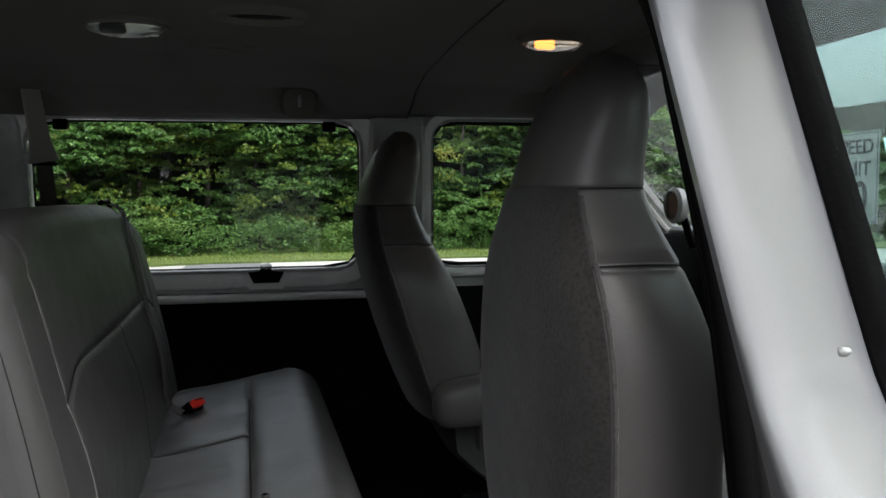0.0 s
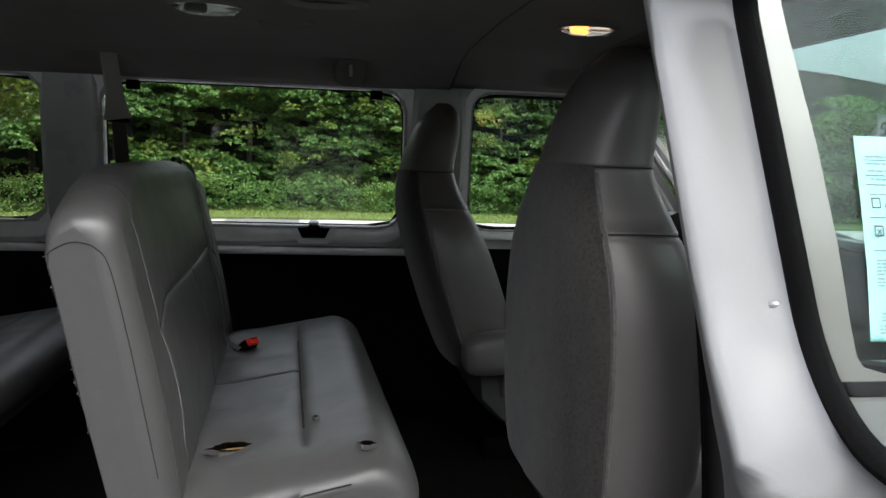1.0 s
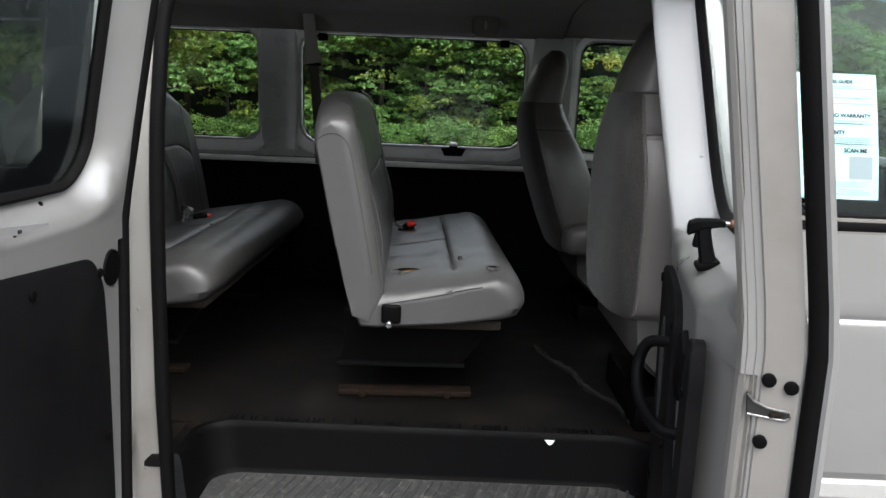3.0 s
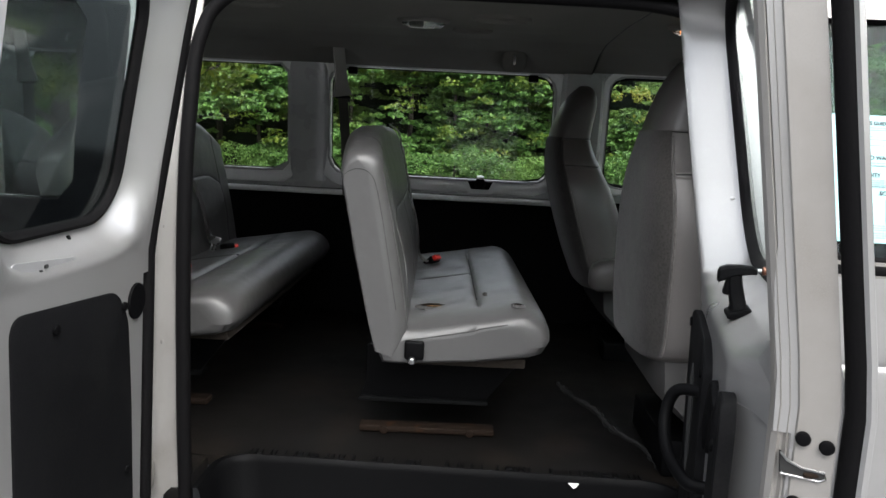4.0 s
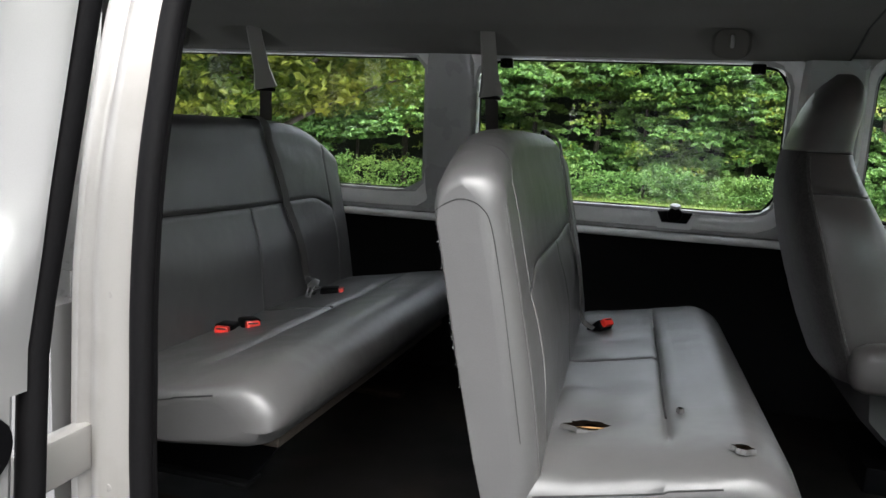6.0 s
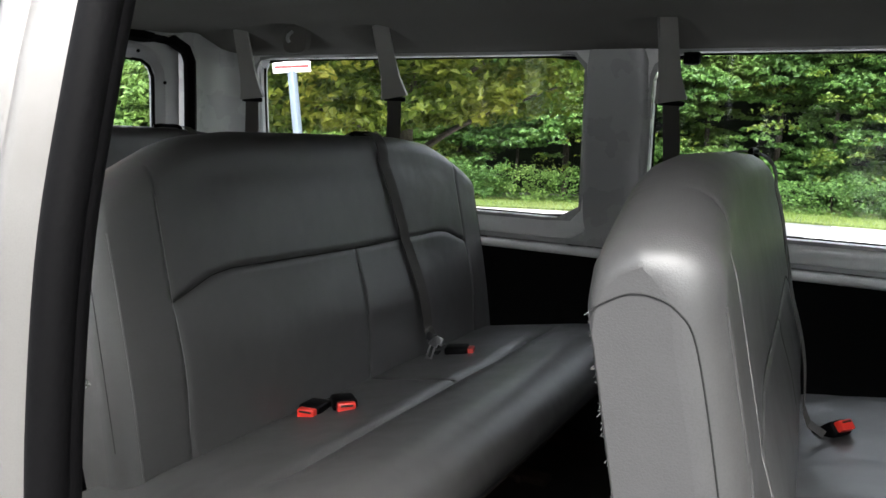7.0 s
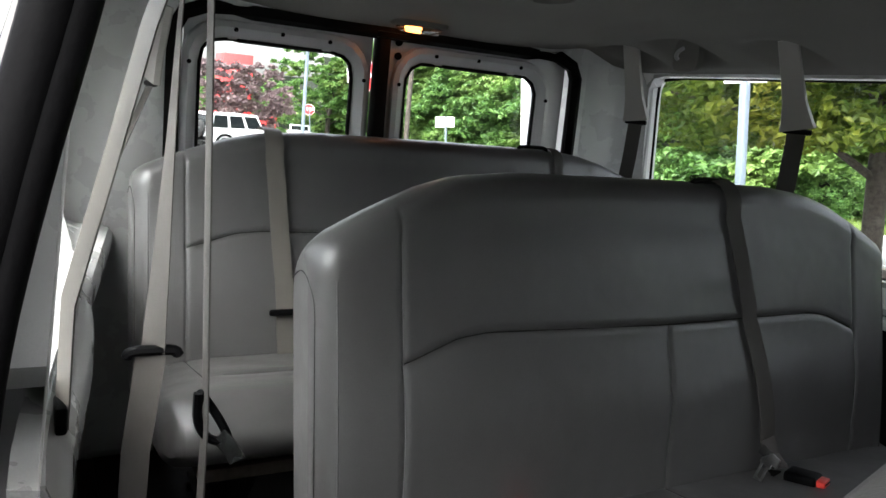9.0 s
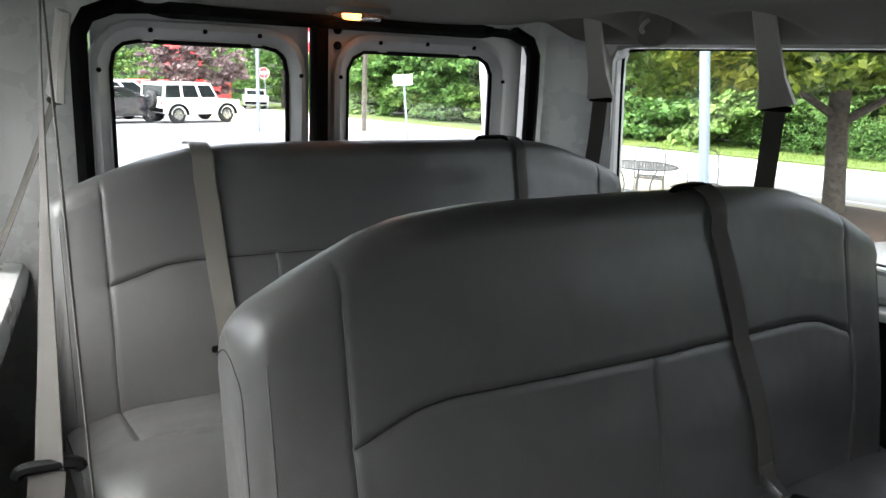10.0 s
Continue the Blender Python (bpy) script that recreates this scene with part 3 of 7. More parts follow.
bm = sheet(bmesh.new(), lambda x, z: near_out(slant(x, z), z) + Vector((0, 0.02, 0)), door_in, 0.62, 0.70, 0.45, 2.03, 2, 12)
loose("front_pillar", bm, SILVER, "silver pillar in front of the side opening", "pillar", kind="structure")
bm = rbox((-0.07, -0.93, 2.04), (1.34, 0.08, 0.07), 0.02, 3)
loose("door_header", bm, SILVER, "silver header rail above the side opening", "rail", kind="structure")
bm = rbox((-0.05, -1.06, 0.565), (1.3, 0.04, 0.09), 0.01, 2)
loose("door_sill", bm, SILVER, "silver sill below the side opening", "sill", kind="structure")
# the rubber seal round the opening
path = []
for z in [0.5 + 0.1 * i for i in range(14)]:
    path.append((-0.700 + 0.006 * max(0, z - 1.0), interp(NEAR_OUT, z) + 0.022, z))
path += [(-0.685, -0.96, 1.87), (-0.655, -0.94, 1.94), (-0.57, -0.925, 1.985), (-0.3, -0.915, 1.995), (0.2, -0.915, 1.995), (0.40, -0.918, 1.985), (0.49, -0.922, 1.955), (0.525, -0.935, 1.88)]
for z in [1.8 - 0.1 * i for i in range(14)]:
    path.append((0.532 + 0.108 * max(0, 1.85 - z) - 0.03 * max(0, 1.3 - z), interp(NEAR_OUT, z) + 0.047, z))
bm = tube(smooth_path(path, 4), 0.016, 16)
tube([p + Vector((0.0, 0.014, 0.003)) for p in smooth_path(path, 4)], 0.013, 16, bm=bm)
loose("door_seal", bm, RUBBER, "black rubber seal round the side opening", "seal", kind="structure")

# closed front passenger door, outside face
FRONTW = (0.768, 1.62, 1.43, 1.975)


def door_out(x, z):
    groove = 0.006 * math.exp(-((z - 1.19) / 0.008) ** 2) + 0.012 * math.exp(-((z - 0.775) / 0.014) ** 2)
    bulge = 0.012 * math.exp(-((z - 0.72) / 0.05) ** 2)
    return near_out(slant(x, z), z) + Vector((0, groove - bulge, 0))


fd = thing("front_door", "closed silver front passenger door with a paper notice", "door")
bm = bmesh.new()
cell(bm, door_in, door_out, (0.706, 1.72, 1.395, 2.03), FRONTW, 0.04, close=True)
part("window_frame", bm, JAMB, fd)
xs2, zs2 = [0.706 + 1.01 * i / 4 for i in range(5)], sorted([0.45 + 0.945 * i / 30 for i in range(31)] + [0.765, 0.77, 0.775, 0.78, 0.785, 1.184, 1.187, 1.19, 1.193, 1.196])
bm = loft([[door_out(x, z) for z in zs2] + [door_in(x, z) for z in reversed(zs2)] for x in xs2])
part("panel", bm, SILVER, fd, sharp=20)
part("belt_strip", rbox((1.21, -1.055, 1.412), (0.98, 0.018, 0.024), 0.006), RUBBER, fd, "black weatherstrip")
loop = rr_loop(*FRONTW, 0.04)
bm = slab(*[[door_in(x, z).lerp(near_out(slant(x, z), z), k) for x, z in loop] for k in (0.70, 0.75)])
part("pane", bm, GLASS_TINT, fd).visible_shadow = False
part("rubber_edge", seal_ring(loop, lambda x, z: door_in(x, z).lerp(near_out(slant(x, z), z), 0.74), 0.01), RUBBER, fd)
part("edge_seal", tube([(slant(0.703, z), interp(NEAR_OUT, z) + 0.03, z) for z in (0.5, 0.9, 1.2, 1.4, 1.6, 1.95)], 0.012), RUBBER, fd)

# rear end: surround and two back doors
XR = -2.33
bm = bmesh.new()
cell(bm, lambda y, z: Vector((XR + 0.03, y, z)), lambda y, z: Vector((XR - 0.06, y, z)), (-0.93, 0.93, 0.5, 2.05), (-0.665, 0.645, 0.55, 1.985), 0.08)
loose("wall_rear", bm, TRIM, "grey trim round the back doors", "wall", kind="structure")
bm = seal_ring([(y, z) for y, z in rr_loop(-0.655, 0.635, 0.56, 1.975, 0.08)], lambda y, z: Vector((XR + 0.02, y, z)), 0.022)
loose("rear_seal", bm, RUBBER, "thick black seal round the back doors", "seal", kind="structure")
for name, y0, y1, w0, w1 in (("near", -0.625, -0.095, -0.585, -0.152), ("far", -0.05, 0.605, 0.018, 0.496)):
    d = thing("back_door", "silver back door, window frame toned for the light inside", "door", "back doors")
    bm = bmesh.new()
    cell(bm, lambda y, z: Vector((XR - 0.005, y, z)), lambda y, z: Vector((XR - 0.03, y, z)), (y0, y1, 1.3, 1.965), (w0, w1, 1.42, 1.9), 0.06, close=True)
    part("door_frame", bm, SILVER_RELIT, d)
    # raised lip round the window
    rings = []
    for g, h in ((0.05, 0.0), (0.045, 0.012), (0.03, 0.016), (0.018, 0.008), (0.002, -0.012)):
        rings.append([Vector((XR + h, y, z)) for y, z in rr_loop(w0, w1, 1.42, 1.9, 0.06, angles(0.3, 0.3, 56), g)])
    part("window_lip", loft(rings, caps=False), SILVER_RELIT, d)
    part("lower_panel", rbox((XR - 0.03, (y0 + y1) / 2, 0.93), (0.06, y1 - y0, 0.74), 0.01), SILVER, d)
    loop = rr_loop(w0, w1, 1.42, 1.9, 0.06)
    bm = slab(*[[Vector((XR - 0.014 - k, y, z)) for y, z in loop] for k in (0, 0.005)])
    part("pane", bm, GLASS, d).visible_shadow = False
    part("rubber_edge", seal_ring(loop, lambda y, z: Vector((XR - 0.01, y, z)), 0.007), RUBBER, d)
    for y, z in ((w0 + 0.09, 1.925), ((w0 + w1) / 2, 1.928), (w1 - 0.08, 1.925), (w1 + 0.03, 1.83), (w0 - 0.028, 1.83), (w1 + 0.03, 1.6)):
        part("screw", disc((XR + 0.012, y, z), (1, 0, 0), 0.006, 0.006, 10), BLACK, d)
rail = rbox((XR + 0.012, -0.0725, 1.3), (0.05, 0.04, 1.35), 0.008)
loose("centre_seal", rail, RUBBER, "black seal between the back doors", "seal", kind="structure")
for z in (1.952, 1.912):
    loose("door_bolt", disc((XR + 0.0, -0.015, z), (1, 0, 0), 0.011, 0.008, 14), BLACK, "black bolt at the back door's corner", "bolt", "back door bolts")
loose("striker", rbox((XR + 0.03, -0.05, 1.965), (0.03, 0.1, 0.018), 0.004), BLACK, "black latch striker above the back doors", "striker")
# corner trim at the back, driver's side and passenger side
for s, lab in ((1, "rear_corner"), (-1, "rear_corner")):
    prof = [(XR + 0.02, 0.645), (XR + 0.04, 0.70), (-2.29, 0.79), (-2.262, 0.84), (-2.24, 0.872), (-2.222, 0.9)]
    rings = [[Vector((x + 0.02 * (1.95 - z) * 0, s * (y + (0.03 * (1.95 - z) if y > 0.7 else 0)), z)) for x, y in prof] for z in (0.78, 1.2, 1.42, 1.6, 1.8, 1.97)]
    loose(lab, loft(rings, closed=False, caps=False), TRIM, "curved grey corner trim beside the back doors", "trim", kind="structure")

# ---- the two open leaves of the side door ----
THICK = 0.088


def bump_at(u):
    """How much a place along a leaf follows the slant of the window's hinge side."""
    return interp([(0.0, 0.0), (0.2, 1.0), (0.325, 1.0), (0.9, 0.0)], u)


def leaf_map(px, py, dx, dy, SHEAR=0.33):
    """Maps (u along the leaf, z, w from the inner face outwards) of an open leaf to the world."""
    n = math.hypot(dx, dy)
    d = Vector((dx / n, dy / n, 0))
    return lambda o: (lambda u, z, w: Vector((px, py, 0)) + d * (u - SHEAR * (z - 1.55) * bump_at(u)) + o * (w - 0.155 * max(0, z - 1.40)) + Vector((0, 0, z)))


def pocket(u, z, win, face, side, shelf, r=0.10):
    """Depth of a leaf's inner face: the window lies in a pocket with a broad shelf below it."""
    x0, x1, z0, z1 = win
    cu, cz = min(max(u, x0 + r), x1 - r), min(max(z, z0 + r), z1 - r)
    du, dz = u - cu, z - cz
    dist = math.hypot(du, dz) - r if abs(du) > 1e-9 or abs(dz) > 1e-9 else -r
    n = math.hypot(du, dz) or 1.0
    span = side + (shelf - side) * (dz / n) ** 2 * (1 if dz < 0 else 0)
    k = max(0.0, min(1.0, (dist - 0.012) / span))
    face = interp([(0.84, face), (0.915, max(face, 0.004))], u) if u > 0.84 else face
    smooth = k * k * (3 - 2 * k)
    return 0.054 + (face - 0.054) * (0.5 * smooth + 0.5 * interp([(0, 0), (0.1, 0.06), (0.85, 0.92), (1, 1)], k))


def door_leaf(thing_ob, at, length, win, r, zlow=0.52, ztop=2.0, hinge=0.012, face=-0.035, side=0.03, shelf=0.075, bevel=0.0):
    """bevel: where the face turns away towards the hinge edge."""
    inner = lambda u, z: at(u, z, pocket(u, z, win, face, side, shelf) + 1.1 * max(0, bevel - u))
    outer = lambda u, z: at(u, z, interp([(1.38, THICK), (1.44, 0.068)], z))
    zones = bmesh.new()
    cell(zones, inner, outer, (hinge, length, 1.35, ztop), win, r, rows=26, close=True)
    part("window_frame", zones, SILVER, thing_ob)
    zs = [zlow + (1.35 - zlow) * i / 28 for i in range(29)]
    us = [hinge + (length - hinge) * i / 24 for i in range(25)]
    rings = []
    for u in us:
        e = 0.02 * (1 if u in (us[0], us[-1]) else 0)
        rings.append([at(u, z, (interp([(0.84, face), (0.915, max(face, 0.004))], u) if u > 0.84 else face) + e + 1.1 * max(0, bevel - u)) for z in zs] + [at(u, z, THICK - e * 0.3) for z in reversed(zs)])
    part("lower_panel", loft(rings), SILVER, thing_ob)
    loop = rr_loop(*win, r, angles(0.3, 0.3, 120), 0.004)
    return loop, slab(*[[at(u, z, w) for u, z in loop] for w in (0.060, 0.064)])


def gasket(at, win, r):
    """The broad black rubber round a leaf's window."""
    rings = [[at(u, z, w) for u, z in rr_loop(*win, r, angles(0.3, 0.3, 120), g)] for g, w in ((-0.007, 0.0685), (-0.006, 0.06), (0.0, 0.052), (0.005, 0.047), (0.011, 0.047), (0.014, 0.06))]
    return loft(rings, caps=False)


front_leaf = leaf_map(0.535, -1.0, -0.2, -0.98)(Vector((0.98, -0.2, 0)))
leaf = thing("side_door", "open silver side door leaf with black inner boards", "door", "side door leaves")
WL = (0.325, 0.915, 1.476, 1.955)
loop, bm = door_leaf(leaf, front_leaf, 0.95, WL, 0.10, hinge=0.24, bevel=0.268)
part("pane", bm, GLASS_LEAF, leaf).visible_shadow = False
part("window_seal", gasket(front_leaf, WL, 0.10), RUBBER, leaf)
# end face with its double groove, and the black seal on the outer corner
bm = bmesh.new()
sec = [(0.935, 0.0), (0.945, 0.003), (0.951, 0.009), (0.946, 0.013), (0.946, 0.016), (0.951, 0.019), (0.946, 0.023), (0.947, 0.026), (0.953, 0.029), (0.954, 0.072), (0.94, 0.075)]
zs = [0.52 + 1.48 * i / 24 for i in range(25)]
loft([[front_leaf(u, z, w) for u, w in sec] for z in zs], closed=False, caps=False, bm=bm)
part("edge", bm, JAMB, leaf, sharp=25)
part("edge_seal", tube([front_leaf(0.953, z, 0.092) for z in zs], 0.016, 14), RUBBER, leaf)
part("outer_skin_lip", tube([front_leaf(0.968, z, 0.100) for z in zs], 0.006, 6), SILVER, leaf)
for u, z, w in ((0.953, 1.347, 0.036), (0.953, 1.340, 0.062), (0.953, 1.268, 0.034)):
    c = front_leaf(u, z, w)
    bmx = disc(c, (-0.2, -0.98, 0), 0.0085, 0.006, 16)
    part("edge_bolt", bmx, BLACK, leaf)
bm = bmesh.new()
slot = [(0.014, 1.328), (0.016, 1.302), (0.058, 1.298), (0.065, 1.302), (0.063, 1.309), (0.038, 1.312), (0.022, 1.319)]
loft([[front_leaf(0.9545, z, w) for w, z in slot], [front_leaf(0.94, z, w) for w, z in slot]], bm=bm)
part("latch_slot", bm, SEAM, leaf)
bm = bmesh.new()
pts = [front_leaf(0.955, z, w) for w, z in slot]
tube(pts[1:] + [pts[0]], 0.0016, 5, bm=bm)
part("slot_rim", bm, CHROME, leaf)
part("slot_catch", rbox((0, 0, 0), (0.02, 0.012, 0.006), 0.002, m=Matrix.Translation(front_leaf(0.95, 1.304, 0.05))), RUST, leaf)


def board(at, outline, thick=0.006, w0=-0.004, bm=None, base=0.01):
    """A flat pressed board with a softened rim on the inner face of a leaf."""
    cx = sum(p[0] for p in outline) / len(outline)
    cz = sum(p[1] for p in outline) / len(outline)
    rings = []
    for k, w in ((1.0, base), (1.0, w0 - thick * 0.5), (0.985, w0 - thick), (0.5, w0 - thick)):
        rings.append([at(cx + (u - cx) * k, cz + (z - cz) * k, w) for u, z in outline])
    return loft(rings, bm=bm)


def rounded(pts, r=0.04, n=5):
    """A polygon of (u, z) with its corners rounded."""
    out = []
    m = len(pts)
    for i in range(m):
        p, a, b = (Vector((*pts[j % m], 0)) for j in (i, i - 1, i + 1))
        da, db = (a - p), (b - p)
        k = min(r, da.length * 0.45, db.length * 0.45)
        s, e = p + da.normalized() * k, p + db.normalized() * k
        for t in (j / n for j in range(n + 1)):
            q = s.lerp(p, t).lerp(p.lerp(e, t), t)
            out.append((q.x, q.y))
    return out


part("board", board(front_leaf, rounded([(0.262, 0.53), (0.27, 1.361), (0.378, 1.37), (0.566, 1.361), (0.62, 1.33), (0.611, 1.16), (0.656, 1.07), (0.781, 1.052), (0.781, 0.53)], 0.05), 0.006, -0.043, None, -0.03), PANEL, leaf, "black pressed board")
part("board", board(front_leaf, rounded([(0.808, 0.53), (0.808, 1.312), (0.839, 1.361), (0.889, 1.366), (0.905, 1.325), (0.905, 0.53)], 0.04), 0.006, -0.043, None, -0.03), PANEL, leaf, "black pressed board")
bm = bmesh.new()
ov = [(0.41 + 0.05 * math.cos(t), 1.2 + 0.09 * math.sin(t)) for t in (math.tau * i / 28 for i in range(28))]
loft([[front_leaf(u, z, -0.0505) for u, z in ov], [front_leaf(0.41 + (u - 0.41) * 0.92, 1.2 + (z - 1.2) * 0.95, -0.03) for u, z in ov]], bm=bm)
part("speaker_hole", bm, SEAM, leaf, "dark oval speaker opening")
part("pull_handle", tube(smooth_path([front_leaf(0.566, 1.281, -0.039), front_leaf(0.539, 1.272, -0.081), front_leaf(0.539, 1.231, -0.096), front_leaf(0.593, 1.191, -0.091), front_leaf(0.692, 1.178, -0.066), front_leaf(0.71, 1.178, -0.036)], 6), 0.010, 10), BLACK, leaf)
bm = bmesh.new()
rbox((0, 0, 0), (0.02, 0.06, 0.1), 0.008, 2, Matrix.Translation(front_leaf(0.701, 1.281, -0.037)) @ pose(0, 0, 0, 25, 0, -11), bm)
part("inner_lever", bm, BLACK, leaf)
for u, z in ((0.297, 1.339), (0.584, 1.316), (0.844, 1.285), (0.297, 0.98), (0.566, 1.115)):
    part("board_screw", disc(front_leaf(u, z, -0.048), (-0.98, 0.2, 0), 0.009, 0.005, 12), BLACK, leaf)
part("stud", disc(front_leaf(0.30, 1.572, 0.052), (-0.98, 0.2, 0), 0.0065, 0.022, 12), SILVER, leaf)
part("stud", disc(front_leaf(0.30, 1.875, 0.052), (-0.98, 0.2, 0), 0.0065, 0.022, 12), SILVER, leaf)
part("stud", disc(front_leaf(0.93, 1.474, 0.05), (-0.98, 0.2, 0), 0.0065, 0.022, 12), SILVER, leaf)
part("lock_rod", tube([front_leaf(0.845, 1.39, 0.01), front_leaf(0.846, 1.43, 0.015), front_leaf(0.847, 1.475, 0.022)], [0.003, 0.0035, 0.0045]), BLACK, leaf)
part("rod_grommet", disc(front_leaf(0.845, 1.405, 0.004), (-0.5, 0.1, 0.8), 0.009, 0.004), BLACK, leaf)
# the window's black swing-out lever
OUT, ALONG = Vector((0.98, -0.2, 0)), Vector((-0.2, -0.98, 0))
foot = front_leaf(0.628, 1.424, -0.004)
LS = 0.8
lever = part("window_lever", rbox((0, 0, 0), (0.037, 0.04, 0.012), 0.004, m=Matrix.Translation(foot) @ pose(0, 0, 0, 0, -14, -11)), BLACK, leaf)
bm = bmesh.new()
rings = []
for h, d, hw, hu in ((0.004, 0.0, 0.017, 0.018), (0.012, -0.001, 0.015, 0.016), (0.04, -0.008, 0.014, 0.014), (0.062, -0.012, 0.013, 0.013), (0.072, -0.012, 0.012, 0.012)):
    c = foot + Vector((0, 0, h * LS)) + OUT * d * LS
    rings.append([c + OUT * hw * p * LS + ALONG * hu * q * LS for p, q in ((-1, -0.7), (-0.7, -1), (0.7, -1), (1, -0.7), (1, 0.7), (0.7, 1), (-0.7, 1), (-1, 0.7))])
loft(rings, bm=bm)
part("lever_post", bm, BLACK, lever)
bm = bmesh.new()
rings = []
for w, h, hz, hu in ((-0.044, 0.068, 0.009, 0.010), (-0.041, 0.07, 0.014, 0.013), (-0.028, 0.076, 0.0135, 0.014), (-0.005, 0.081, 0.010, 0.013), (0.016, 0.083, 0.008, 0.011), (0.026, 0.081, 0.006, 0.008)):
    c = foot + Vector((0, 0, h * LS)) + OUT * w * LS
    rings.append([c + ALONG * hu * p * LS + Vector((0, 0, hz * q * LS)) for p, q in ((-1, -0.6), (-0.6, -1), (0.6, -1), (1, -0.6), (1, 0.6), (0.6, 1), (-0.6, 1), (-1, 0.6))])
loft(rings, bm=bm)
part("lever_arm", bm, BLACK, lever)
part("thumb_catch", rbox((0, 0, 0), (0.01, 0.016, 0.024), 0.003, m=Matrix.Translation(foot + Vector((0, 0, 0.038)) - OUT * 0.019) @ pose(0, 0, 0, 0, 10, -11)), BLACK, lever)
pin = foot + Vector((0, 0, 0.083 * LS))
part("hinge_pin", tube([pin + OUT * 0.017, pin + OUT * 0.034], 0.0032), CHROME, lever)
part("copper_cap", loft([[pin + OUT * w * LS + (ALONG * math.cos(a) + Vector((0, 0, math.sin(a)))) * r * LS for a in (math.tau * i / 16 for i in range(16))] for w, r in ((0.034, 0.005), (0.036, 0.0085), (0.040, 0.0085), (0.041, 0.007), (0.044, 0.007), (0.045, 0.009), (0.049, 0.009), (0.051, 0.006))]), COPPER, lever, "copper-coloured cap")

rear_leaf = leaf_map(-0.70, -1.0, 0.0, -1.0, 0.06)(Vector((-1, 0, 0)))
leaf2 = thing("side_door", "open silver rear side door leaf with black board", "door", "side door leaves")
WR = (0.30, 0.72, 1.475, 1.955)
loop, bm = door_leaf(leaf2, rear_leaf, 0.78, WR, 0.10, hinge=0.225, face=-0.004, side=0.07, shelf=0.06)
part("pane", bm, GLASS_DARK, leaf2).visible_shadow = False
part("window_seal", gasket(rear_leaf, WR, 0.10), RUBBER, leaf2)
part("board", board(rear_leaf, rounded([(0.275, 0.58), (0.305, 1.1), (0.325, 1.28), (0.37, 1.337), (0.72, 1.367), (0.72, 0.58)], 0.04)), PANEL, leaf2, "black pressed board")
part("plug", board(rear_leaf, [(0.283 + 0.036 * math.cos(t), 1.30 + 0.037 * math.sin(t)) for t in (math.tau * i / 20 for i in range(20))], 0.005), BLACK, leaf2, "black oval plug")
for u, z in ((0.348, 1.303), (0.325, 0.963), (0.6, 1.32)):
    part("board_screw", disc(rear_leaf(u, z, -0.01), (1, 0, 0), 0.009, 0.005, 12), BLACK, leaf2)
part("stud", disc(rear_leaf(0.25, 1.571, 0.056), (1, 0, 0), 0.006, 0.02, 12), SILVER, leaf2)
part("stud", disc(rear_leaf(0.2, 1.87, 0.056), (1, 0, 0), 0.006, 0.012, 12), SILVER, leaf2)
part("pin_hole", disc(rear_leaf(0.467, 1.45, 0.048), (1, 0, 0.3), 0.006, 0.004, 10), BLACK, leaf2)
bm = board(rear_leaf, rounded([(0.5, 1.385), (0.5, 1.425), (0.70, 1.445), (0.70, 1.40)], 0.015), 0.003, 0.012)
part("latch_plate", bm, SILVER_RELIT, leaf2, "pale plate with slots")
for u, z in ((0.55, 1.408), (0.575, 1.416), (0.59, 1.405), (0.615, 1.418), (0.635, 1.41), (0.6, 1.425)):
    part("plate_slot", rbox((0, 0, 0), (0.004, 0.009, 0.006), 0.001, 1, Matrix.Translation(rear_leaf(u, z, 0.008))), SEAM, leaf2)
part("hinge_edge_seal", tube([rear_leaf(0.205, z, 0.008) for z in zs], 0.017, 14), RUBBER, leaf2)
for z in (0.8, 1.2):
    part("hinge", rbox((-0.785, -1.11, z), (0.03, 0.14, 0.07), 0.008), JAMB, leaf2)
for z in (0.8, 1.2):
    part("hinge", rbox((0.60, -1.13, z), (0.03, 0.24, 0.07), 0.008), SILVER, leaf)

# ---- paper notice on the front door's window ----
def on_pane(x, z, off=0.0):
    return near_in(x, z).lerp(near_out(x, z), 0.68) + Vector((0, -off, 0))


notice = thing("paper_notice", "printed buyers guide sheet taped in a window, pane tint in its colour", "notice")
PX0, PX1, PZ0, PZ1 = 0.781, 0.965, 1.472, 1.758


def paper_at(s, t, off=0.0):
    """s across and t down the sheet, 0 to 1; its foot hangs a little towards the nose."""
    x = PX0 + (PX1 - PX0) * s + 0.022 * t
    return on_pane(x, PZ1 + (PZ0 - PZ1) * t, 0.0015 + off)


def bar(s0, s1, t0, t1, off=0.0012, bm=None):
    out = bm or bmesh.new()
    out.faces.new([out.verts.new(paper_at(s, t, off)) for s, t in ((s0, t0), (s1, t0), (s1, t1), (s0, t1))])
    return out


bm = bmesh.new()
loft([[paper_at(s, t, o) for s in (0, 0.5, 1)] + [paper_at(s, t, o + 0.0006) for s in (1, 0.5, 0)] for t in (0, 0.33, 0.66, 1) for o in (0,)], bm=bm)
part("sheet", bm, PAPER, notice)


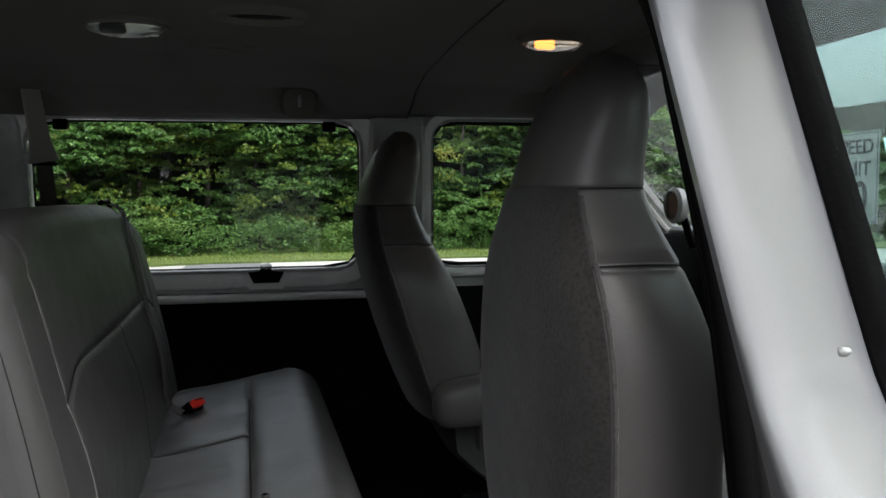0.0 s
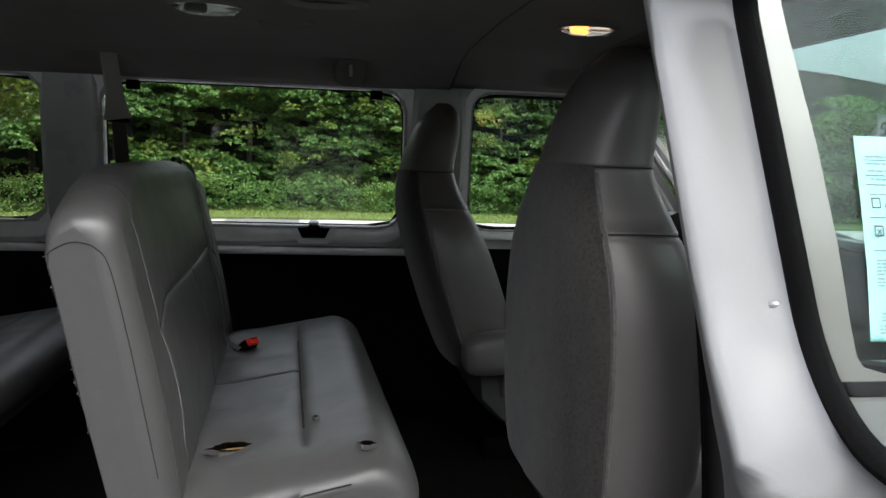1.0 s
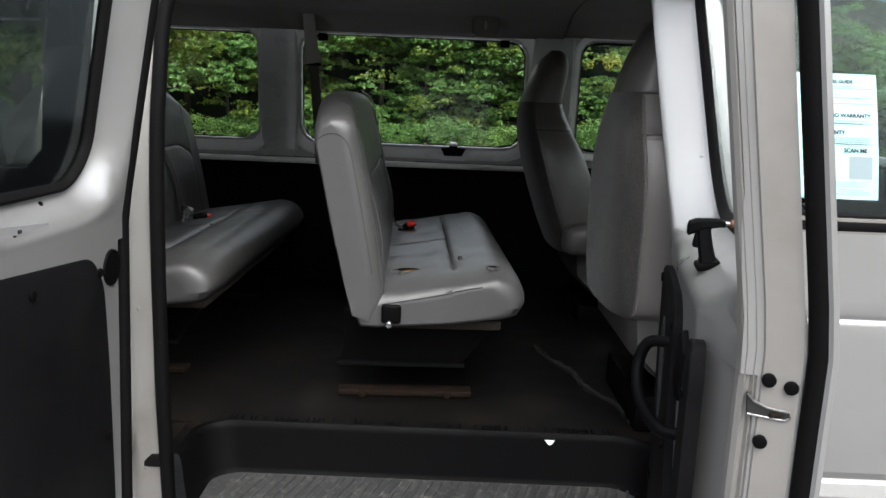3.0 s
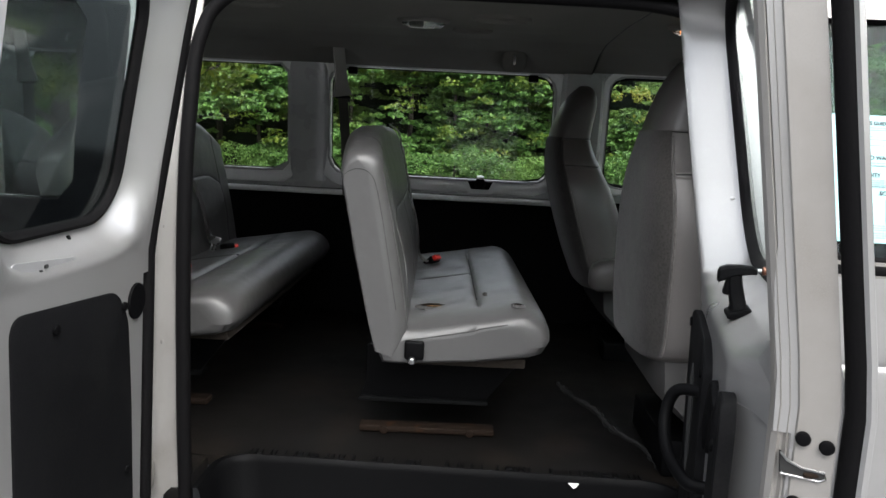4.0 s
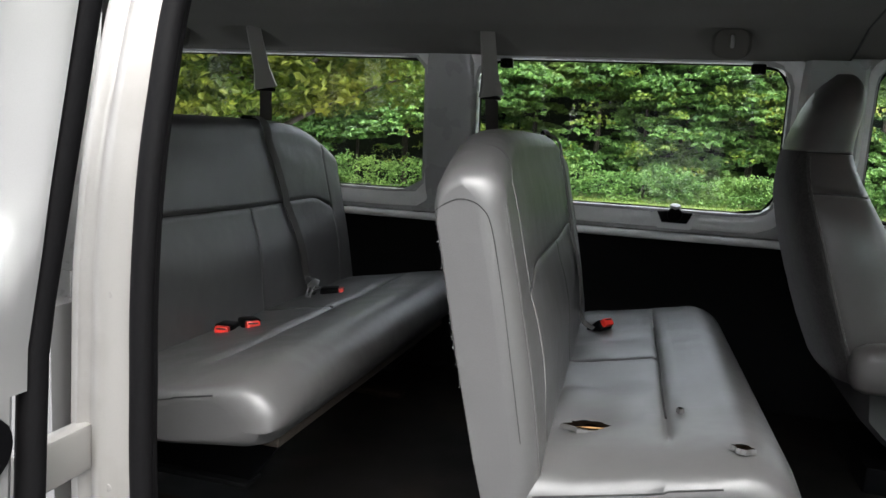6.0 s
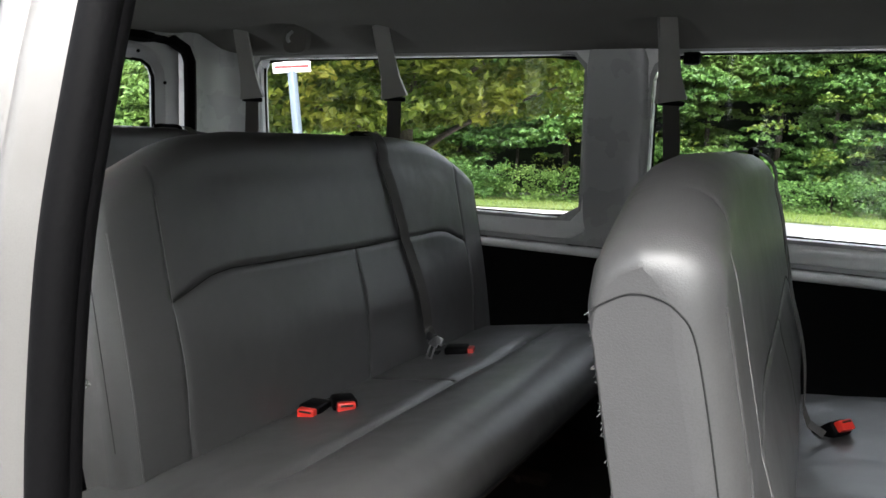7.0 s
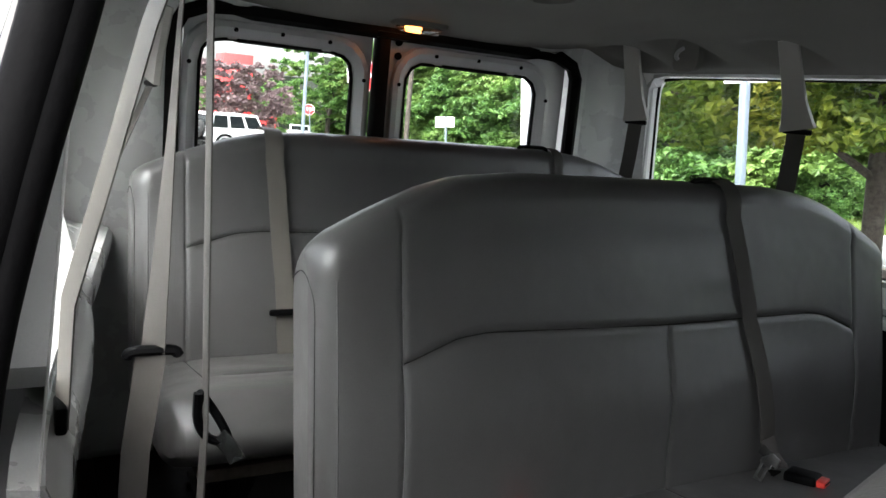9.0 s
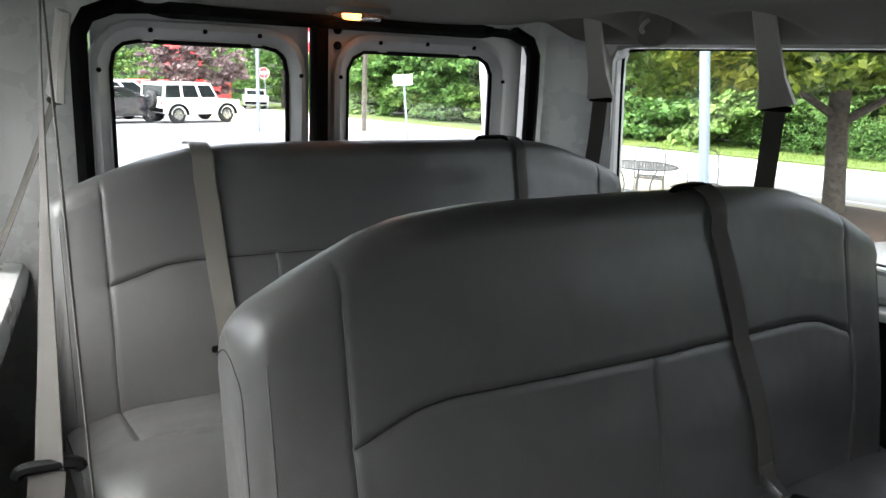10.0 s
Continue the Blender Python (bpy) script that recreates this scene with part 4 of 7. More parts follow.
def words(text, s, t, size, bold=0.0):
    cu = bpy.data.curves.new("words", "FONT")
    cu.body, cu.size, cu.extrude, cu.offset = text, size, 0.0002, bold
    tmp = bpy.data.objects.new("tmp", cu)
    scene.collection.objects.link(tmp)
    me = bpy.data.meshes.new_from_object(tmp.evaluated_get(bpy.context.evaluated_depsgraph_get()))
    bpy.data.objects.remove(tmp)
    o, ax, ay = paper_at(s, t, 0.0015), (paper_at(s + 0.1, t) - paper_at(s, t)).normalized(), (paper_at(s, t - 0.1) - paper_at(s, t)).normalized()
    for v in me.vertices:
        v.co = o + ax * v.co.x + ay * v.co.y + ax.cross(ay) * v.co.z
    me.materials.append(INK)
    ob = new("lettering", me)
    ob.parent = notice
    return ob


words("BUYERS GUIDE", 0.29, 0.075, 0.0115, 0.0003)
words("AS IS - NO WARRANTY", 0.2, 0.345, 0.0125, 0.0003)
words("WARRANTY", 0.2, 0.48, 0.0125, 0.0003)
words("SCAN ME", 0.56, 0.622, 0.013, 0.0004)
fine, thick = bmesh.new(), bmesh.new()
for t0, n, s0, s1 in ((0.095, 1, 0.08, 0.92), (0.13, 1, 0.08, 0.45), (0.165, 1, 0.08, 0.7), (0.205, 1, 0.1, 0.35), (0.28, 1, 0.08, 0.4), (0.37, 2, 0.2, 0.92), (0.505, 4, 0.3, 0.92), (0.60, 5, 0.08, 0.4), (0.69, 3, 0.08, 0.35), (0.86, 3, 0.1, 0.92), (0.92, 3, 0.08, 0.9)):
    for k in range(n):
        s = s0
        t = t0 + k * 0.017
        end = s1 - R.uniform(0, 0.12)
        while s < end:
            w = R.uniform(0.02, 0.07)
            bar(s, min(s + w, end), t, t + 0.007, bm=fine)
            s += w + 0.012
for t in (0.115, 0.19, 0.235, 0.395, 0.555):
    bar(0.06, 0.94, t, t + 0.003, bm=thick)
part("small_print", fine, GREYINK, notice)["kind"] = "stuff"
part("rules", thick, INK, notice)
for t in (0.3, 0.435):
    bm = bmesh.new()
    for a in ((0.09, 0.165, t, t + 0.005), (0.09, 0.165, t + 0.045, t + 0.05), (0.09, 0.097, t, t + 0.05), (0.158, 0.165, t, t + 0.05)):
        bar(*a, bm=bm)
    part("tick_box", bm, INK, notice)
words("X", 0.107, 0.478, 0.0105)
part("printed_square", bar(0.63, 0.92, 0.655, 0.835), GREYINK, notice)
part("tape", bar(-0.06, 1.06, 0.985, 1.02, 0.002), GLASS, notice)

# ---- bench seats ----
def grooves(v, marks, deep=0.008, wide=0.006):
    return sum(deep * math.exp(-((v - m) / wide) ** 2) for m in marks)


def columns(h, marks, n=44):
    cs = [-h + 2 * h * i / n for i in range(n + 1)]
    for m in marks:
        cs += [m + d for d in (-0.012, -0.006, -0.003, 0, 0.003, 0.006, 0.012)]
    cs += [s * (h - d) for d in (0.0006, 0.002, 0.005, 0.009, 0.014, 0.02, 0.027, 0.034) for s in (1, -1)]
    return sorted(c for c in set(round(c, 4) for c in cs) if abs(c) <= h)


class Bench:
    """A vinyl bench: x forward, y across, z up from the floor, its near end at -h."""

    slack = 0.006

    def __init__(self, h=0.66, drop=0.13, back_seams=(), depth=0.41, cover=VINYL, tall=0.92, edge=0.8, wide=0.0):
        self.edge, self.h, self.drop, self.depth, self.cover, self.tall = edge, h, drop, depth, cover, tall
        self.seams = back_seams
        self.w = h + wide

    def top(self, v):
        a = abs(v) / self.h
        d = self.drop + 0.012
        return self.tall - interp([(0, 0.0), (0.45, 0.002), (0.62, 0.1 * d), (0.72, 0.25 * d), (0.86, 0.58 * d), (0.95, 0.83 * d), (1.0, d)], a)

    def crease(self, v):
        """Height of the horizontal seam: level, with dropped ends."""
        a = abs(v) / self.h
        return 0.655 + interp([(0, 0.012), (self.edge - 0.22, 0.018), (self.edge - 0.14, 0.012), (self.edge, -0.022), (1, -0.03)], a)

    def front(self, v, z):
        """x of the backrest's front face."""
        x = interp([(0.3, 0.03), (0.4, 0.018), (0.5, 0.0), (0.66, -0.03), (0.8, -0.062), (0.95, -0.11)], z)
        a = abs(v) / self.h
        x -= 0.006 * max(0, (a - 0.94) / 0.06) ** 2
        x += 0.012 * math.sin(max(0, min(1, (z - 0.42) / 0.22)) * math.pi) * (1 - max(0, (a - 0.75) / 0.25))
        d = z - self.crease(v)
        inner = abs(v) < (self.edge + 0.005) * self.h
        x -= (0.0042 * math.exp(-(d / 0.0045) ** 2) if inner else 0)
        for m in self.seams:
            if z < self.crease(m) or abs(abs(m) - self.edge * self.h) < 0.02:
                x -= 0.0032 * math.exp(-((v - m) / 0.004) ** 2)
        return x

    def rear(self, z):
        return interp([(0.26, -0.058), (0.37, -0.088), (0.55, -0.128), (0.74, -0.166), (0.88, -0.195), (0.95, -0.206)], z)

    def back_mesh(self):
        rings = []
        for v in columns(self.h, self.seams):
            t = self.top(v)
            a = abs(v) / self.h
            e = max(0.0, abs(v) - (self.h - 0.038))
            inset = 0.038 - math.sqrt(max(0.0, 0.038 ** 2 - e * e))
            t -= 0.45 * inset
            zc = self.crease(v)
            zs = [0.285, 0.33, 0.38, 0.43, 0.48, 0.53, 0.58, zc - 0.03, zc - 0.016, zc - 0.008, zc - 0.003, zc, zc + 0.003, zc + 0.008, zc + 0.016, zc + 0.03]
            zs += [zc + 0.03 + (t - 0.09 - zc) * k for k in (0.22, 0.45, 0.68, 0.86, 1.0)]
            pts = [(self.front(v, z), z) for z in zs]
            fx, rx = self.front(v, t - 0.06), self.rear(t - 0.06)
            mid, half = (fx + rx) / 2, (fx - rx) / 2
            pts += [(mid + half * math.copysign(abs(math.cos(b)) ** 0.8, math.cos(b)), t - 0.06 + 0.06 * math.sin(b) ** 0.85) for b in (math.pi * k / 10 for k in range(1, 10))]
            pts += [(self.rear(z), z) for z in (t - 0.06, t - 0.1, min(0.66, t - 0.14), 0.56, 0.46, 0.38, 0.30)]
            ring = []
            for x, z in pts:
                k = (self.front(0, z) + self.rear(z)) / 2
                low = max(0.0, 0.345 - z) / 0.06
                x += max(-inset - 0.03 * low * low, min(0.16 * inset, k - x))
                ring.append(Vector((x, v, z)))
            rings.append(ring)
        return self.closed(rings)

    def over(self, v, gap):
        """Points of a strap that comes over the crest from behind, gap above the vinyl."""
        t = self.top(v)
        fx, rx = self.front(v, t - 0.06), self.rear(t - 0.06)
        mid, half = (fx + rx) / 2, (fx - rx) / 2 + gap
        return [Vector((mid + half * math.copysign(abs(math.cos(b)) ** 0.8, math.cos(b)), v, t - 0.06 + (0.06 + gap) * math.sin(b) ** 0.85)) for b in (math.pi * k / 12 for k in range(8, 0, -1))]

    def closed(self, rings):
        """Flat ends with edges of their own, so that the rounding before them shades cleanly."""
        bm = loft(rings, caps=False)
        for ring in (rings[0], rings[-1]):
            bm.faces.new([bm.verts.new(p) for p in ring])
        return bm

    def cushion_top(self, u, v):
        """z of the cushion at u (0 back to 1 front)."""
        a = abs(v) / self.w
        z = interp([(0, 0.37), (0.2, 0.385), (0.5, 0.41), (0.8, 0.432), (0.9, 0.432)], u)
        z -= 0.03 * max(0, (a - 0.78) / 0.22) ** 2
        return z

    def surface(self, u, v):
        a = abs(v) / self.w
        z = self.cushion_top(u, v) - (grooves(v, self.marks, 0.005, 0.005) if u < 0.535 else 0)
        if a < 0.8:
            z -= 0.011 * math.exp(-((u - 0.53) / 0.016) ** 2)
        for du, dv, dr, dh in self.dents:
            z -= dh * math.exp(-(((u - du) * self.depth) ** 2 + (v - dv) ** 2) / dr ** 2)
        if self.dents and u < 0.5:
            fold = 1 - abs(noise.noise((u * 5 + v * 3, v * 7 - u * 6, 2.0 + self.h)) * 2.2)
            z += self.slack * max(0.0, fold) ** 3 * (0.5 - u)
        return z + 0.002 * noise.noise((u * 9, v * 14, self.h))

    def settle(self, x, v, z):
        """A cushion point with the ends rounded over and the front corners turned in."""
        w = self.w - 0.007
        e = max(0.0, abs(v) - (w - 0.024))
        inset = 0.024 - math.sqrt(max(0.0, 0.024 ** 2 - e * e))
        c = max(0.0, abs(v) - (w - 0.06))
        plan = 0.06 - math.sqrt(max(0.0, 0.06 ** 2 - c * c))
        mid = self.depth * 0.5
        x -= 0.7 * plan * max(0.0, min(1.0, (x / self.depth - 0.5) / 0.45))
        return Vector((x + max(-inset, min(0.3 * inset, mid - x)), v, z + max(-inset, min(0.5 * inset, 0.33 - z))))

    def cushion_mesh(self, marks, dents=()):
        self.marks, self.dents = marks, dents
        rings = []
        for v in columns(self.w - 0.007, marks):
            us = [0, 0.08, 0.16, 0.25, 0.34, 0.43, 0.5, 0.52, 0.53, 0.54, 0.56, 0.62, 0.7, 0.78]
            ring = [(self.depth * u, self.surface(u, v)) for u in us]
            zf = self.cushion_top(0.78, v) + 0.002
            ring += [(self.depth * (0.78 + 0.225 * math.sin(b)), zf - 0.075 + 0.075 * math.cos(b)) for b in (math.pi / 2 * k / 7 for k in range(1, 8))]
            ring += [(self.depth * 0.995, 0.332), (self.depth * 0.96, 0.306), (self.depth * 0.88, 0.295), (self.depth * 0.5, 0.276), (0.0, 0.262), (-0.045, 0.264), (-0.06, 0.3), (-0.05, 0.36)]
            rings.append([self.settle(x, v, z) for x, z in ring])
        return self.closed(rings)


def buckle(at, way, name="seat_buckle", tilt=0.0, red_end=True):
    b = thing(name, "black seat belt buckle with a red button on the bench", "buckle", "seat belt buckles")
    m = Matrix.Translation(at) @ pose(0, 0, 0, 0, 0, way) @ pose(0, 0, 0, 0, tilt, 0) @ Matrix.Translation((-0.075, 0, 0.004)) @ Matrix.Scale(1.25, 4)
    b.matrix_world = m
    part("stalk", ribbon([(-0.07, 0, -0.014), (-0.04, 0, -0.006), (0.0, 0, 0.0)], 0.03, (0, 1, 0), 0.004), BLACK, b)
    part("body", rbox((0.037, 0, 0.004), (0.048, 0.038, 0.024), 0.006, 3), BLACK, b)
    part("button", rbox((0.064, 0, 0.004), (0.016, 0.029, 0.017), 0.003), RED, b, "bright red release button")
    part("cord", tube(smooth_path([(-0.06, 0.004, -0.01), (-0.08, 0.012, -0.006), (-0.1, 0.006, -0.004), (-0.12, -0.006, -0.02)], 5), 0.0022, 6), BLACK, b)
    part("slot", rbox((0.0725, 0, 0.008), (0.001, 0.02, 0.003), 0.0004, 1), SEAM, b)
    return b


def tongue(at, way, label="steel belt tongue hanging from a lap belt", turn=(0, 0, 0)):
    b = thing("belt_tongue", label, "buckle", "belt tongues")
    b.matrix_world = Matrix.Translation(at) @ pose(0, 0, 0, *turn) @ pose(0, 0, 0, 0, 0, way)
    bm = rbox((0, 0, 0.0), (0.006, 0.055, 0.02), 0.003)
    part("guide", bm, CHROME, b)
    bm = bmesh.new()
    for dy in (-0.008, 0.008):
        rbox((0.0, dy, -0.03), (0.003, 0.006, 0.045), 0.001, 1, bm=bm)
    rbox((0, 0, -0.052), (0.003, 0.022, 0.008), 0.001, 1, bm=bm)
    rbox((0, 0, -0.014), (0.003, 0.03, 0.012), 0.001, 1, bm=bm)
    part("blade", bm, CHROME, b)
    return b


def bench(at, spec, label, marks, cushion_seams, dents=(), base=True, turn=0.0):
    b = thing("bench_seat", label, "bench seat", "bench seats", at=at, turn=turn)
    part("backrest", spec.back_mesh(), spec.cover, b, sharp=42)
    part("cushion", spec.cushion_mesh(cushion_seams, dents), spec.cover, b, sharp=55)
    h = spec.h
    for s in (-1, 1):
        m = s * spec.edge * h
        zs = [0.42 + (spec.top(m) - 0.03 - 0.42) * i / 24 for i in range(25)]
        part("stitching", tube([(spec.front(m, z) + 0.0006, m, z) for z in zs], 0.0009, 5), STITCH, b, "pale stitched seam")
        # end welt of the backrest and cushion
        e = s * (h - 0.03)
        zs = [0.36 + (spec.top(e) - 0.06 - 0.36) * i / 24 for i in range(25)]
        part("welt", tube([(spec.front(e, z) - 0.0012, e, z) for z in zs], 0.0016, 5), spec.cover, b)
    # frayed rear edge and the arched seam of the near end panel
    rr = random.Random(int(h * 1000))
    bm = bmesh.new()
    for k in range(70):
        z = rr.uniform(0.5, spec.top(-h) - 0.05)
        p = Vector((spec.rear(z) + 0.004, -h + 0.004, z))
        tube([p, p + Vector((rr.uniform(-0.004, 0.001), rr.uniform(-0.004, 0.002), rr.uniform(-0.005, 0.005)))], 0.0006, 3, bm=bm)
    part("frayed_edge", bm, FRAY, b, "frayed pale threads")
    def on_end(x, z, out=0.0006):
        d = max(0.0, min(0.038, spec.front(-h, z) - x, (x - spec.rear(z)) / 0.16))
        return (x, -(h - 0.038 + math.sqrt(0.038 ** 2 - (0.038 - d) ** 2)) - out, z)

    za = spec.top(-h) - 0.06
    arch = [on_end(spec.front(-h, z0) - 0.02, z0) for z0 in (0.42, 0.55, 0.66, za - 0.02)]
    arch += [on_end((spec.front(-h, za) - 0.02) * (1 - t) + (spec.rear(za) + 0.006) * t, za + 0.02 * math.sin(math.pi * t)) for t in (0.15, 0.38, 0.62, 0.85, 1.0)]
    part("end_seam", tube(smooth_path(arch, 5), 0.0009, 5), SEAM, b)
    vs = [spec.edge * h * (i / 30 - 1) for i in range(61)]
    part("cross_seam", tube([(spec.front(v, spec.crease(v)) + 0.002, v, spec.crease(v)) for v in vs], 0.0011, 5), SEAM, b)
    for s in (-1, 1):
        v = s * (spec.w - 0.0095)
        us = [0.02, 0.08, 0.16, 0.25, 0.34, 0.43, 0.5, 0.56, 0.62, 0.7, 0.78]
        part("cushion_welt", tube([spec.settle(spec.depth * u, v, spec.cushion_top(u, v)) + Vector((0, s * 0.0005, 0)) for u in us], 0.0018, 6), SEAM, b)
    vs = [-0.6 * h + 1.1 * h * i / 30 for i in range(31)]
    part("cross_crease", tube([(spec.depth * 0.53, v, spec.surface(0.53, v) + 0.001) for v in vs], 0.0022, 5), SEAM, b)
    for m in cushion_seams:
        us = [0.02 + 0.5 * i / 20 for i in range(21)]
        part("stitching", tube([(spec.depth * u, m, spec.cushion_top(u, m) - 0.004) for u in us], 0.0013, 5), SEAM, b)
    part("base_board", rbox((spec.depth * 0.46, 0, 0.258), (spec.depth * 0.8, 2 * h - 0.16, 0.03), 0.006), FOAM_BOARD, b)
    if base:
        for s in (-1, 1):
            y = s * (h - 0.19)
            bm = bmesh.new()
            prof = [(-0.10, 0.27), (0.30, 0.27), (0.36, 0.235), (0.28, 0.13), (0.26, 0.105), (-0.115, 0.105), (-0.10, 0.16)]
            loft([[Vector((x, y + d, z)) for x, z in prof] for d in (-0.015, 0.015)], bm=bm)
            part("leg_frame", bm, BLACK, b)
            part("leg_rail", rbox((0.075, y, 0.105), (0.39, 0.07, 0.014), 0.004), TRIM_DARK, b, "black steel rail")
            part("floor_rail", rbox((0.09, y - 0.01, 0.0125), (0.41, 0.055, 0.02), 0.006, 3), RUST, b, "rusted floor rail")
            for x in (-0.04, 0.22):
                part("rail_bolt", disc((x, y - 0.042, 0.014), (0, -1, 0), 0.013, 0.008, 12), RUST, b)
    return b


FOAM_BOARD = material("brown_board", (0.03, 0.022, 0.016), 0.9, grain=0.4, grain_size=100)
S3 = [-0.53, 0.0, 0.53]
# second row: by the side opening, worn and torn
B2 = Bench(0.665, 0.065, (-0.528, 0.0, 0.528), depth=0.425)
B2.slack = 0.026
AT2 = pose(-0.2395, -0.085, FLOOR, 0, 0, 3)
bench((-0.2395, -0.085, FLOOR), B2, "grey vinyl bench seat with torn, sagging cushion", S3, (0.0,), dents=((0.22, -0.4, 0.05, 0.018), (0.3, -0.15, 0.09, 0.014), (0.62, -0.3, 0.06, 0.008), (0.4, 0.2, 0.08, 0.006)), turn=3.0)
# third row
B3 = Bench(0.668, 0.11, (-0.535, 0.0, 0.535), depth=0.45, wide=0.065)
bench((-1.135, 0.04, FLOOR), B3, "grey vinyl bench seat behind the first bench", S3, (0.0,), dents=((0.4, 0.2, 0.1, 0.006),))
# fourth row: nearly the full width of the van
B4 = Bench(0.80, 0.105, (-0.685, -0.32, 0.32, 0.685), depth=0.45, edge=0.856)
bench((-2.0, 0.03, FLOOR), B4, "wide grey vinyl rear bench before the back doors", S3, (-0.685, 0.0), base=True)

# tears and holes in the first bench, with foam showing
for x, y, sx, sy, turn, lab in ((-0.125, -0.54, 0.046, 0.024, 12, "dark tear in the vinyl showing yellow foam"), (0.123, -0.648, 0.016, 0.012, -8, "small torn hole showing foam"), (0.03, -0.47, 0.006, 0.006, 0, "small puncture in the vinyl")):
    q = AT2.inverted() @ Vector((x, y, FLOOR))
    z = FLOOR + B2.surface(q.x / B2.depth, q.y) + 0.0085
    tear = thing("vinyl_tear", lab, "tear", "tears in the bench", at=(x, y, z), turn=turn)
    out = []
    for i in range(22):
        a = math.tau * i / 22
        r = 1 + 0.25 * noise.noise((i * 0.9, x * 9, 0)) + (0.5 if i in (0, 11) else 0)
        out.append((sx * r * math.cos(a) * 0.75, sy * r * math.sin(a)))
    part("rim", loft([[Vector((a * k, b * k, h)) for a, b in out] for k, h in ((1.12, -0.008), (1.07, 0.0), (1.02, 0.0006), (0.99, -0.002))], caps=False), VINYL, tear)
    # near-black disc on top stands in for the shade inside the tear
    bm = bmesh.new()
    loft([[Vector((a * k, b * k, h)) for a, b in out] for k, h in ((1.03, 0.0012), (0.7, 0.0014), (0.3, 0.0012))], bm=bm)
    part("hollow", bm, HOLE, tear)
    if sx > 0.03:
        bm = bmesh.new()
        loft([[Vector((a * k * 0.75 + 0.004, b * k * 0.22 - sy * 0.62, h)) for a, b in out] for k, h in ((0.85, 0.0022), (0.4, 0.0028))], bm=bm)
        part("foam", bm, FOAM, tear)
# recliner knob and bolt at the bench's end
kn = thing("recliner_knob", "black square recliner knob at the bench end", "knob")
part("plate", rbox((-0.16, -0.752, 1.07), (0.055, 0.016, 0.055), 0.01, 3, None), BLACK, kn)
part("shaft", disc((-0.165, -0.752, 1.045), (0, -1, -0.2), 0.01, 0.018), CHROME, kn)
buckle((-0.158, 0.232, 1.158), -35, tilt=-40)
buckle((-1.075, -0.241, 1.135), -80, tilt=-4)
buckle((-1.019, -0.195, 1.145), -45, tilt=-6)
buckle((-1.007, 0.319, 1.142), 18, tilt=-6)
# grab handles at the bench corners
for x, y, z in ((-0.375, 0.28, 1.674), (-1.26, 0.19, 1.674), (-2.12, 0.36, 1.674)):
    loose("belt_guide", tube(smooth_path([(x, y - 0.055, z - 0.012), (x, y - 0.045, z + 0.008), (x, y, z + 0.010), (x, y + 0.045, z + 0.008), (x, y + 0.055, z - 0.012)], 4), 0.006, 8), BLACK, "black belt guide loop on the bench top", "guide", "bench belt guides")


# ---- seat belts that hang from the roof rail ----
def roof_belt(anchor, ring, end, foot, label, near=False):
    """anchor: where the sleeve leaves the headliner; ring: the guide; end: bench top; foot: the tongue."""
    b = thing("seat_belt", label, "seat belt", "roof-hung seat belts")
    a, r, e, f = (Vector(p) for p in (anchor, ring, end, foot))
    way = (0.86, 0.5, 0) if not near else (1, 0.2, 0)
    ax = [a + (r - a) * t for t in (0, 0.15, 0.4, 0.7, 0.9, 1)]
    rings = []
    for p, w in zip(ax, (0.026, 0.027, 0.028, 0.031, 0.04, 0.046)):
        d = (r - a).normalized()
        s = Vector(way)
        s = (s - s.dot(d) * d).normalized()
        o = d.cross(s)
        rings.append([p + s * w * c * 1.0 + o * 0.009 * q for c, q in ((-1, -0.5), (-0.9, 1), (0.9, 1), (1, -0.5), (0.9, -1), (-0.9, -1))])
    part("sleeve", loft(rings), SLEEVE, b, "beige plastic sleeve")
    d = (e - r).normalized()
    m = Matrix.Translation(r) @ (r - a).to_track_quat("-Z", "Y").to_matrix().to_4x4()
    part("guide_ring", tube([r + Vector(way).normalized() * s * 0.035 + (r - a).normalized() * 0.006 for s in (-1, -0.5, 0, 0.5, 1)], [0.007, 0.009, 0.009, 0.009, 0.007], 8), BLACK, b)
    part("webbing", ribbon(smooth_path([r, r.lerp(e, 0.5) + Vector((0.004, 0, -0.004)), e], 5), 0.046, way), WEB, b, "brown-grey woven strap")
    if f != e:
        part("lap_strap", ribbon(smooth_path([e, e.lerp(f, 0.4) + Vector((0.02, 0, 0)), f], 5), 0.046, (0.1, 1, 0)), WEB, b)
    return b


roof_belt((-0.675, 0.745, 2.03), (-0.66, 0.80, 1.808), (-0.60, 0.66, 1.36), (-0.60, 0.66, 1.36), "roof-hung beige seat belt over the first bench")
roof_belt((-1.575, 0.73, 2.03), (-1.556, 0.80, 1.808), (-1.50, 0.70, 1.36), (-1.50, 0.70, 1.36), "roof-hung beige seat belt over the second bench")
roof_belt((-2.15, 0.715, 2.03), (-2.148, 0.775, 1.796), (-2.13, 0.74, 1.55), (-2.13, 0.74, 1.55), "roof-hung beige seat belt at the rear corner")
tongue((-1.065, 0.243, 1.19), 75, turn=(-10, 12, 0))
